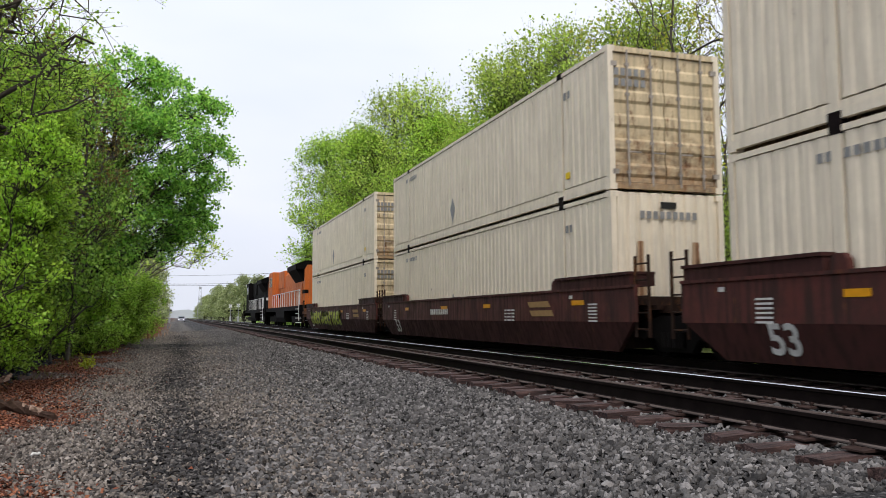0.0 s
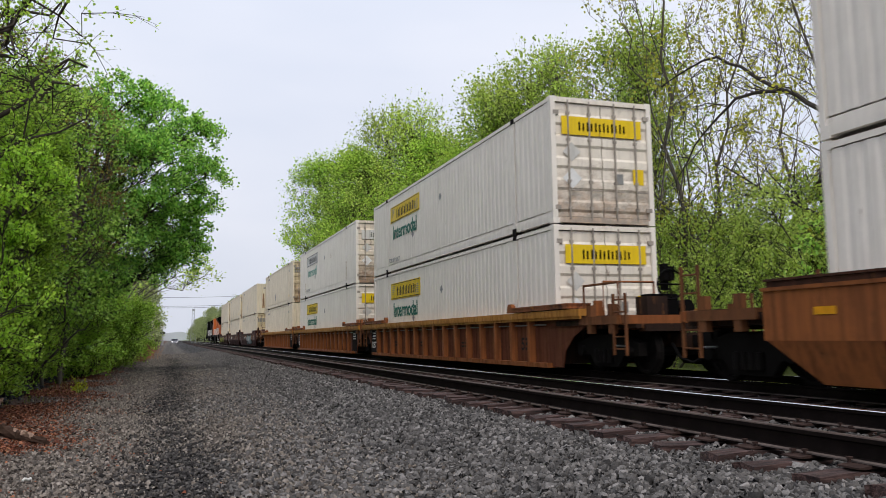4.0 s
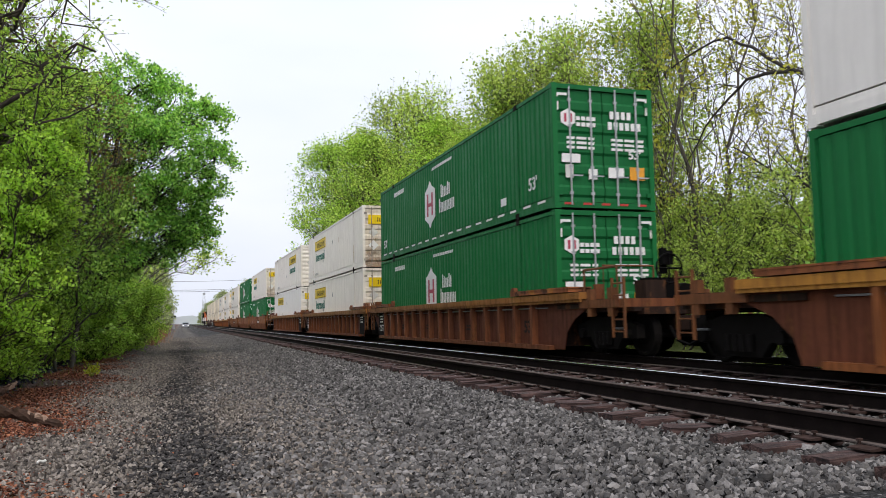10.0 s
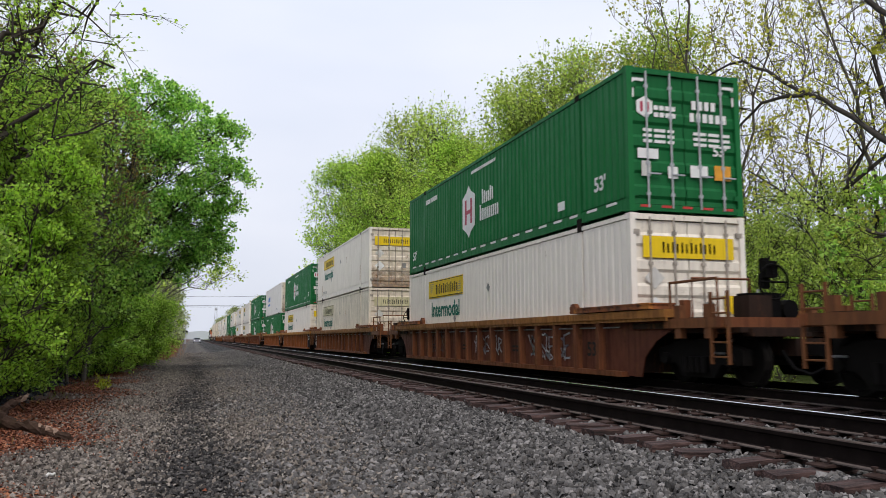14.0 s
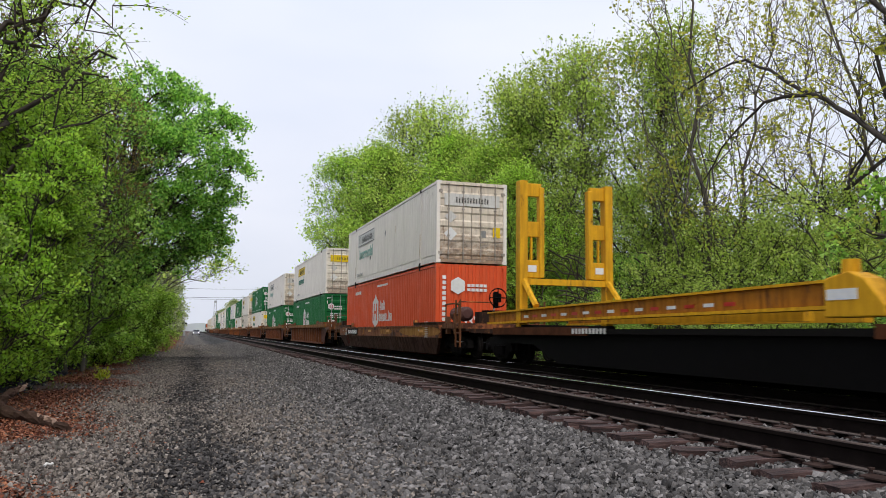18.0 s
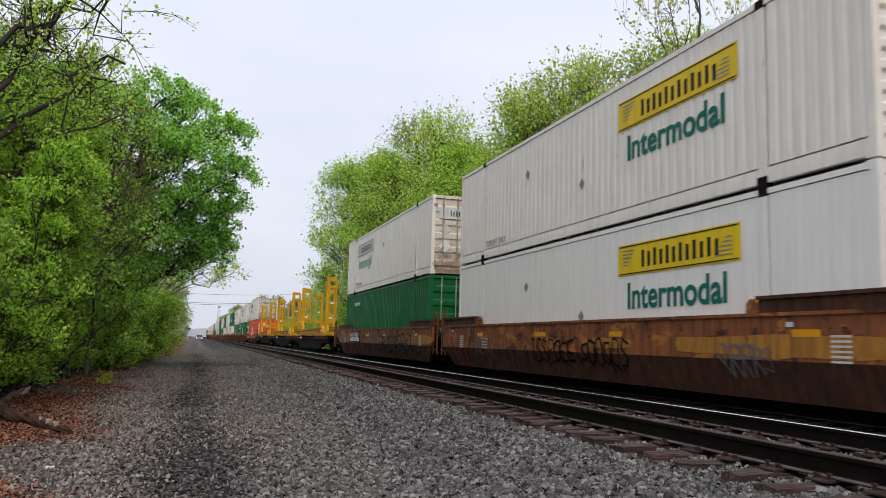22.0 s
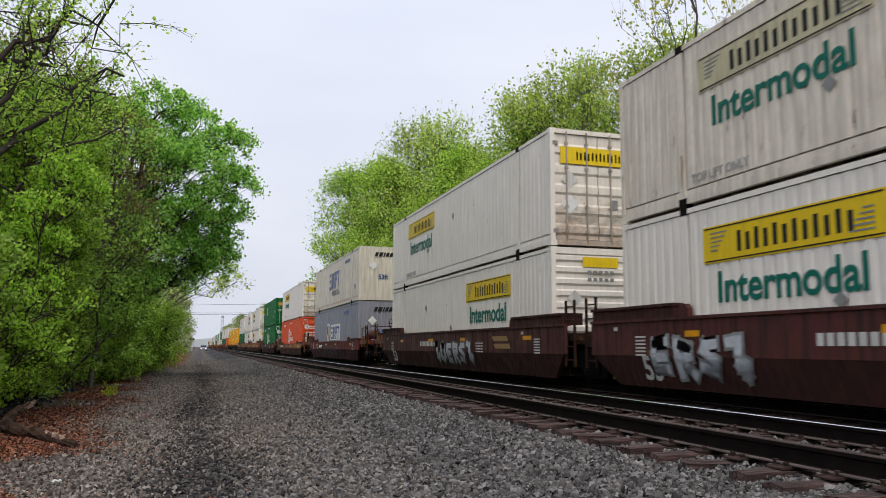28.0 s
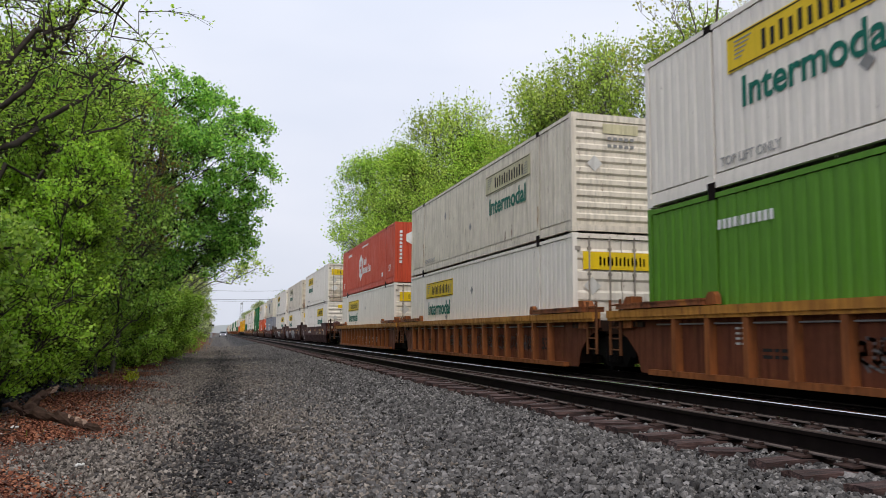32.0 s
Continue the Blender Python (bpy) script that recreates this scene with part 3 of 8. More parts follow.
                return s.box(-0.02, 0.28, -hl - 0.012, -hl + 0.012, 0.74, 0.77).mesh("lock_rod", MAT[rod_mat])
            part("lock_rod", shared(("rod", rod_mat), rod), rod_mat, d, at=pose(rx, 0, 0))
        for hz in (0.35, 2.5):
            part("hinge", shared(("hinge", door_mat, rod_mat), lambda: Shape().box(-0.07, 0.07, -hl - 0.002, -hl + 0.05, -0.05, 0.05).mesh("hinge", MAT[rod_mat if rod_mat != "galv" else door_mat])), door_mat, d, at=pose(sx * 0.57, 0, hz))
    marks(box)
    return box


def on_end(box, name, shape, material, x, z, front=False, label=""):
    y = CL / 2 - 0.002 if front else -CL / 2 + 0.012
    part(name, shape, material, box, label, at=pose(x, y, z, 0, 0, 180 if front else 0))


def plate(w, h, slant=0.0):
    return Shape().prism([(-w / 2, -h / 2), (w / 2, -h / 2), (w / 2 + slant, h / 2), (-w / 2 + slant, h / 2)], "y", -0.004, 0.0)


def diamond(r):
    return Shape().prism([(-r, 0), (0, -r), (r, 0), (0, r)], "y", -0.004, 0.0)


FACING = [-1]


def arrow_sign_marks(sign="sign_yellow", word="teal", lettered=True, rusty=False):
    """The haulier's yellow sign with black bars, the word below it, and small stencils."""
    def put(box):
        for sx in FACING:
            left = 4.45 if sx < 0 else CL - 4.45
            m = pose(sx * (CW / 2 - 0.006), (CL / 2 - left) * (1 if sx < 0 else -1), 2.14) @ FACE_SIDE[sx]
            part("sign", shared(("sign", sign), lambda: plate(3.7, 0.60).mesh("sign", MAT[sign])), sign, box, "yellow sign with black bars" if sign == "sign_yellow" else "faded sign", at=m)
            up = m @ pose(0, -0.006, 0)

            def name_print():
                g = strokes((1.0, 1.0, 1.0, 1.0, 1.0, 1.0), 0.29, 0.32, 0.11, 0.09)
                g.v = [(x - 0.98, y, z - 0.17) for x, y, z in g.v]
                return g.box(-1.80, 1.80, -0.004, 0, 0.255, 0.275).box(-1.80, 1.80, -0.004, 0, -0.275, -0.255).mesh("sign_print", MAT["ink"])
            part("sign_print", shared(("signbars",), name_print), "ink", box, at=up)

            def scroll():
                s = Shape()
                for k in range(5):
                    w = 0.42 - 0.06 * k
                    s.box(-1.65, -1.65 + w, -0.004, 0, 0.17 - k * 0.07, 0.195 - k * 0.07).box(1.65 - w, 1.65, -0.004, 0, -0.19 + k * 0.07, -0.165 + k * 0.07)
                return s.mesh("sign_scroll", MAT["ink_grey"])
            part("sign_scroll", shared(("scroll",), scroll), "ink_grey", box, at=up)
            if lettered:
                me = letters("Intermodal", 0.69, word)
                part("lettering", me, word, box, at=pose(sx * (CW / 2 - 0.004), (CL / 2 - left) * (1 if sx < 0 else -1), 1.42) @ FACE_SIDE[sx] @ LAY)
            m2 = pose(sx * (CW / 2 - 0.004), -sx * 5.0, 0.42) @ FACE_SIDE[sx] @ LAY
            part("lettering", letters("TOP LIFT ONLY", 0.21, "ink_faint"), "ink_faint", box, at=m2)
        if sign != "sign_yellow" or rusty:
            for sx in FACING:
                for y, h, w in ((-6.0, 0.9, 0.05), (6.0, 0.6, 0.04), (-2.2, 0.35, 0.03)):
                    run_shape = [(-w * 0.3, 0), (-w, h * 0.3), (-w * 0.5, h * 0.7), (-w * 0.8, h), (w * 0.7, h), (w, h * 0.6), (w * 0.4, h * 0.25)]
                    part("rust_run", shared(("srun", y), lambda: Shape().prism(run_shape, "y", -0.003, 0).mesh("rust_run", MAT["rust_stain"])), "rust_stain", box, "brown run of rust", at=pose(sx * (CW / 2 + 0.003), y, 2.0 - h if y == -2.2 else 0.3) @ FACE_SIDE[sx])
        hw = CW / 2
        on_end(box, "sign", shared(("endsign", sign), lambda: plate(2.05, 0.42).mesh("sign", MAT[sign])), sign, 0, 2.22)
        on_end(box, "sign_print", shared(("endbars",), lambda: strokes((1.0, 1.0, 1.0, 1.0, 1.0, 1.0), 0.15, 0.21, 0.06, 0.05).mesh("sign_print", MAT["ink"])), "ink", -0.6, 2.11)
        for o in box.children[-2:]:
            o.location.y -= 0.03 + (0.006 if o.name.startswith("sign_print") else 0)
        for z, mt, r in ((1.02, "white_ink", 0.24), (1.62, "sign_pale", 0.22)):
            part("placard", shared(("placard", mt, r), lambda: diamond(r).mesh("placard", MAT[mt])), mt, box, at=pose(-0.78, -CL / 2 + 0.028, z))
        part("placard", shared(("warn",), lambda: plate(0.28, 0.36).mesh("placard", MAT["sign_yellow"])), "sign_yellow", box, "yellow sticker", at=pose(0.92, -CL / 2 + 0.028, 1.12))
        part("placard", shared(("greyp",), lambda: plate(0.2, 0.24).mesh("placard", MAT["ink_grey"])), "ink_grey", box, at=pose(0.42, -CL / 2 + 0.028, 1.05))
        on_end(box, "sign", shared(("frontsign", sign), lambda: plate(0.95, 0.24).mesh("sign", MAT[sign])), sign, 0.0, 2.52, True)
        part("stencil", shared(("fst",), lambda: bars([0.1] * 5, 0.08, 0.05, 2, 0.1).mesh("stencil", MAT["ink_grey"])), "ink_grey", box, at=pose(0.0, CL / 2 - 0.001, 2.28, 0, 0, 180))
        part("placard", shared(("fplac",), lambda: diamond(0.2).mesh("placard", MAT["sign_pale"])), "sign_pale", box, at=pose(0.7, CL / 2 - 0.001, 1.65, 0, 0, 180))
        for y in (-1.6, 1.4):
            for sx in FACING:
                part("placard", shared(("splac",), lambda: diamond(0.13).mesh("placard", MAT["ink_grey"])), "ink_grey", box, at=pose(sx * (hw - 0.004), y * 1.0 - sx * 1.2, 1.1 if y > 0 else 1.9) @ FACE_SIDE[sx])
    return put


def hexagon(w, h):
    return [(-w / 2, -h * 0.27), (0, -h / 2), (w / 2, -h * 0.27), (w / 2, h * 0.27), (0, h / 2), (-w / 2, h * 0.27)]


def strokes(heights, w, h, gap, t):
    """Plain upright bars in pairs, one pair for each sign of a name, from the left edge."""
    s = Shape()
    for k, q in enumerate(heights):
        x = k * (w + gap)
        s.box(x, x + t, -0.004, 0, 0, h * q).box(x + w - t, x + w, -0.004, 0, 0, h * min(q, 0.85))
    return s


def hexagon_marks(inner="logo_red", stripes=True, tail=False):
    """A white upright hexagon with bars in it, two rows of white bars for the name, small stencils."""
    def put(box):
        for sx in FACING:
            def at(left, z, lift=0.0):
                return pose(sx * (CW / 2 - 0.006 + lift), (CL / 2 - left) * (1 if sx < 0 else -1), z) @ FACE_SIDE[sx]
            part("logo_plate", shared(("hex",), lambda: Shape().prism([(-0.56, -0.46), (-0.2, -0.62), (0, -0.80), (0.2, -0.62), (0.56, -0.46), (0.56, 0.46), (0.2, 0.62), (0, 0.80), (-0.2, 0.62), (-0.56, 0.46)], "y", -0.004, 0).mesh("logo_plate", MAT["white_ink"])), "white_ink", box, "white hexagon", at=at(6.85, 1.40))
            part("logo_print", shared(("hexbar", inner), lambda: Shape().box(-0.33, -0.17, -0.004, 0, -0.38, 0.38).box(0.17, 0.33, -0.004, 0, -0.38, 0.38).box(-0.17, 0.17, -0.004, 0, -0.07, 0.05).mesh("logo_print", MAT[inner])), inner, box, at=at(6.85, 1.40, 0.006))
            part("name_print", shared(("hexname1",), lambda: strokes((1.0, 0.72, 1.0), 0.25, 0.42, 0.07, 0.095).mesh("name_print", MAT["white_ink"])), "white_ink", box, at=at(7.72 if tail else 8.02, 1.46))
            part("name_print", shared(("hexname2", tail), lambda: strokes((1.15, 0.8, 0.8, 0.8, 0.8) + ((0.15, 1.1, 0.8) if tail else ()), 0.24, 0.40, 0.065, 0.09).mesh("name_print", MAT["white_ink"])), "white_ink", box, at=at(7.52 if tail else 7.84, 0.98))
            part("lettering", letters("53'", 0.42, "white_ink"), "white_ink", box, at=at(0.75, 0.62, 0.002) @ LAY)
            part("lettering", letters("53'", 0.42, "white_ink"), "white_ink", box, at=at(15.0, 0.72, 0.002) @ LAY)
            part("stencil", shared(("code",), lambda: bars([0.09, 0.09, 0.09, 0.09, 0.02, 0.09, 0.09, 0.09, 0.09, 0.09, 0.09], 0.16, 0.045).mesh("stencil", MAT["white_ink"])), "white_ink", box, at=at(2.9, 2.42))
            part("stencil", shared(("slogan",), lambda: bars([0.13] * 12, 0.09, 0.04, slant=0.03).mesh("stencil", MAT["white_ink"])), "white_ink", box, at=at(8.1, 2.55))
            part("stencil", shared(("capac",), lambda: bars([0.35], 0.2, 0.1).mesh("stencil", MAT["white_ink"])), "white_ink", box, at=at(13.2, 0.55))
            if stripes:
                part("reflective_strip", shared(("dash",), lambda: bars([0.42] * 19, 0.055, 0.4).mesh("reflective_strip", MAT["white_ink"])), "white_ink", box, at=at(8.08, 0.22, 0.001))
        e = -CL / 2 + 0.02
        part("logo_plate", shared(("hexs",), lambda: Shape().prism(hexagon(0.36, 0.42), "y", -0.004, 0).mesh("logo_plate", MAT["white_ink"])), "white_ink", box, at=pose(-0.9, e, 2.08))
        part("logo_print", shared(("hexss", inner), lambda: Shape().box(-0.1, -0.04, -0.004, 0, -0.1, 0.1).box(0.04, 0.1, -0.004, 0, -0.1, 0.1).mesh("logo_print", MAT[inner])), inner, box, at=pose(-0.9, e - 0.006, 2.08))
        part("name_print", shared(("doorname",), lambda: bars([0.1, 0.1, 0.1, 0.1], 0.09, 0.03, 2, 0.05).mesh("name_print", MAT["white_ink"])), "white_ink", box, at=pose(-0.45, e, 2.08))
        part("stencil", shared(("doorcode",), lambda: bars([0.1, 0.1, 0.1, 0.1], 0.18, 0.05).mesh("stencil", MAT["white_ink"])), "white_ink", box, at=pose(0.45, e, 2.2))
        part("stencil", shared(("doorcode2",), lambda: bars([0.1] * 6, 0.18, 0.05).mesh("stencil", MAT["white_ink"])), "white_ink", box, at=pose(0.55, e, 1.95))
        part("stencil", shared(("doorrows",), lambda: bars([0.2, 0.25, 0.15], 0.06, 0.05, 3, 0.05).mesh("stencil", MAT["white_ink"])), "white_ink", box, at=pose(-0.6, e, 1.62))
        part("stencil", shared(("doorrows2",), lambda: bars([0.3, 0.25, 0.2], 0.06, 0.05, 3, 0.05).mesh("stencil", MAT["white_ink"])), "white_ink", box, at=pose(0.62, e, 1.62))
        for x, z, w, h, mt in ((-0.85, 1.15, 0.46, 0.2, "white_ink"), (-0.9, 0.85, 0.2, 0.3, "sign_pale"), (-0.3, 0.8, 0.22, 0.24, "white_ink"), (0.3, 0.85, 0.4, 0.24, "white_ink"), (0.85, 0.85, 0.38, 0.3, "reflector")):
            part("sticker", shared(("stk", w, h, mt), lambda: plate(w, h).mesh("sticker", MAT[mt])), mt, box, at=pose(x, e, z))
        part("lettering", letters("53'", 0.28, "white_ink"), "white_ink", box, at=pose(0.8, e, 1.28) @ LAY)
        part("reflective_strip", shared(("rdash",), lambda: bars([0.22] * 5, 0.05, 0.25).mesh("reflective_strip", MAT["red_film"])), "red_film", box, at=pose(0, e - 0.012, 0.11))
        for sx in (-1, 1):
            part("corner_mark", shared(("cmark",), lambda: Shape().box(-0.03, 0.03, -0.004, 0, -0.2, 0.2).box(0.03, 0.25, -0.004, 0, 0.14, 0.2).mesh("corner_mark", MAT["white_ink"])), "white_ink", box, at=pose(sx * 1.16, e, 2.45) @ Matrix.Diagonal((-sx, 1, 1, 1)))
        f = CL / 2
        part("logo_plate", shared(("hexf",), lambda: Shape().prism(hexagon(0.5, 0.6), "y", -0.004, 0).mesh("logo_plate", MAT["white_ink"])), "white_ink", box, at=pose(0.5, f, 2.12, 0, 0, 180))
        part("name_print", shared(("fname",), lambda: bars([0.12, 0.12, 0.12, 0.12, 0.12], 0.1, 0.03, 2, 0.05).mesh("name_print", MAT["white_ink"])), "white_ink", box, at=pose(-0.2, f, 2.14, 0, 0, 180))
        part("stencil", shared(("fcode",), lambda: bars([0.13], 0.12, 0.0, 9, 0.06).mesh("stencil", MAT["white_ink"])), "white_ink", box, at=pose(1.0, f, 2.4, 0, 0, 180))
        part("lettering", letters("53'", 0.42, "white_ink"), "white_ink", box, at=pose(0.1, f, 0.9, 0, 0, 180) @ LAY)
    return put


def parcel_marks(box):
    for sx in FACING:
        def at(left, z):
            return pose(sx * (CW / 2 - 0.006), (CL / 2 - left) * (1 if sx < 0 else -1), z) @ FACE_SIDE[sx]
        part("emblem", shared(("shield",), lambda: Shape().prism([(-0.22, 0.05), (0, -0.38), (0.22, 0.05), (0, 0.38)], "y", -0.004, 0).mesh("emblem", MAT["ink_grey"])), "ink_grey", box, "small dark emblem", at=at(6.9, 0.75))
        part("stencil", shared(("pcode",), lambda: bars([0.1] * 9, 0.13, 0.05).mesh("stencil", MAT["ink_grey"])), "ink_grey", box, at=at(2.4, 2.48))
        part("stencil", shared(("pmark",), lambda: bars([0.12, 0.1], 0.16, 0.06).mesh("stencil", MAT["ink_grey"])), "ink_grey", box, at=at(14.4, 2.3))
        part("sticker", shared(("ysq",), lambda: plate(0.2, 0.14).mesh("sticker", MAT["sign_yellow"])), "sign_yellow", box, at=at(14.4, 0.55))
    e = -CL / 2 + 0.02
    part("stencil", shared(("pdoor",), lambda: bars([0.1, 0.1, 0.1, 0.1, 0.1], 0.15, 0.05, 2, 0.06).mesh("stencil", MAT["ink_grey"])), "ink_grey", box, at=pose(-0.8, e, 2.35))
    part("stencil", shared(("pfront",), lambda: bars([0.1] * 9, 0.15, 0.05).mesh("stencil", MAT["ink_grey"])), "ink_grey", box, at=pose(0.0, CL / 2, 2.42, 0, 0, 180))
    for x, w, h, sd, rm in ((0.66, 0.22, 1.4, 3, "rust_stain"), (-0.62, 0.26, 1.6, 5, "rust_stain"), (0.66, 0.09, 1.2, 7, "rust_run"), (-0.64, 0.13, 1.4, 9, "rust_run")):
        rs, line = random.Random(sd), []
        for k in range(9):
            line.append((x + w * (0.5 + 0.06 * k) * rs.uniform(0.45, 0.7), 1.9 - h * k / 8))
        for k in range(8, -1, -1):
            line.append((x - w * (0.5 + 0.06 * k) * rs.uniform(0.45, 0.7), 1.9 - h * k / 8))
        lift = 0.002 if rm == "rust_run" else 0.0
        part("rust_run", Shape().prism(line, "y", CL / 2 - 0.012, CL / 2 - 0.002 + lift), rm, box, "brown run of rust")
    part("emblem", shared(("pemb",), lambda: plate(0.36, 0.13).mesh("emblem", MAT["ink"])), "ink", box, at=pose(0.0, CL / 2, 2.62, 0, 0, 180))


def slanted_marks(grey):
    def put(box):
        for sx in FACING:
            def at(left, z, lift=0.0):
                return pose(sx * (CW / 2 - 0.006 + lift), (CL / 2 - left) * (1 if sx < 0 else -1), z) @ FACE_SIDE[sx]

            def logo(off, mat):
                s = Shape()
                k = 0.8 if grey else 1.05
                for i, w in enumerate((0.62, 0.95, 0.28, 0.62, 0.62)):
                    x = (-1.9, -1.15, -0.05, 0.38, 1.1)[i] * k / 1.05
                    z = off
                    if i in (0, 3, 4):
                        for dz, dw in ((-0.42, w), (0.0, w), (0.36, w)) if i == 0 else ((0.36, w), (0.0, w * 0.8)) if i == 3 else ((0.36, w),):
                            s.prism([(x + off, dz * k + z - 0.10 * k), (x + off + dw * k, dz * k + z - 0.10 * k), (x + off + dw * k + 0.06, dz * k + z + 0.06 * k), (x + off + 0.06, dz * k + z + 0.06 * k)], "y", -0.004, 0)
                    for a in {0: (), 1: (0, 0.3, 0.6), 2: (0,), 3: (0,), 4: (0.2,)}[i]:
                        s.prism([(x + off + a * k, z - 0.52 * k), (x + off + a * k + 0.2 * k, z - 0.52 * k), (x + off + a * k + 0.45 * k, z + 0.42 * k), (x + off + a * k + 0.25 * k, z + 0.42 * k)], "y", -0.004, 0)
                return s.mesh("logo_print", MAT[mat])
            if grey:
                part("logo_backing", shared(("sback",), lambda: plate(3.5, 0.95, 0.1).mesh("logo_backing", MAT["white_ink"])), "white_ink", box, at=at(8.8, 1.36))
                part("logo_print", shared(("slogo", 1), lambda: logo(0.0, "blue")), "blue", box, at=at(8.8, 1.36, 0.006))
                part("shield_plate", shared(("shp",), lambda: Shape().prism([(-0.62, 0.55), (-0.62, 0.0), (0, -0.72), (0.62, 0.0), (0.62, 0.55), (0, 0.66)], "y", -0.004, 0).mesh("shield_plate", MAT["white_ink"])), "white_ink", box, "white, navy and gold shield", at=at(6.15, 1.3))
                part("shield_field", shared(("shf",), lambda: Shape().prism([(-0.52, 0.47), (-0.52, 0.03), (0, -0.2), (0.05, 0.55)], "y", -0.004, 0).mesh("shield_field", MAT["blue"])), "blue", box, at=at(6.15, 1.3, 0.006))
                part("shield_field", shared(("shg",), lambda: Shape().prism([(-0.02, -0.58), (0.52, 0.03), (0.52, 0.47), (0.2, 0.5)], "y", -0.004, 0).mesh("shield_field", MAT["gold"])), "gold", box, at=at(6.15, 1.3, 0.005))
                part("lettering", letters("INTERMODAL", 0.42, "ink_grey"), "ink_grey", box, at=at(8.7, 0.72) @ LAY)
            else:
                part("logo_print", shared(("slogo", 2), lambda: logo(-0.05, "gold")), "gold", box, at=at(8.15, 1.72))
                part("logo_print", shared(("slogo", 3), lambda: logo(0.0, "blue")), "blue", box, at=at(8.15, 1.72, 0.005))
                part("lettering", letters("INTERMODAL", 0.46, "ink_grey"), "ink_grey", box, at=at(8.7, 0.86) @ LAY)
                part("reflective_strip", shared(("sdash",), lambda: bars([0.2] * 22, 0.06, 0.5).mesh("reflective_strip", MAT["red_film"])), "red_film", box, at=at(8.08, 0.22, 0.002))
                part("lettering", letters("53ft", 0.36, "ink_grey"), "ink_grey", box, at=at(15.0, 0.8) @ LAY)
            part("stencil", shared(("scode",), lambda: bars([0.12] * 9, 0.2, 0.06).mesh("stencil", MAT["blue"])), "blue", box, at=at(12.6, 2.4))
        f = CL / 2
        part("logo_print", shared(("sfl",), lambda: bars([0.16, 0.2, 0.08, 0.16, 0.16], 0.22, 0.05, slant=0.08).mesh("logo_print", MAT["ink"])), "ink", box, at=pose(0.0, f, 2.45, 0, 0, 180))
        part("stencil", shared(("sfc",), lambda: bars([0.12], 0.11, 0.0, 12, 0.06).mesh("stencil", MAT["blue"])), "blue", box, at=pose(-0.8, f, 2.2, 0, 0, 180))
        part("placard", shared(("sfd",), lambda: diamond(0.24).mesh("placard", MAT["white_ink"])), "white_ink", box, at=pose(0.55, f, 1.85, 0, 0, 180))
        part("lettering", letters("53ft", 0.34, "blue"), "blue", box, at=pose(0.0, f, 1.25, 0, 0, 180) @ LAY)
    return put


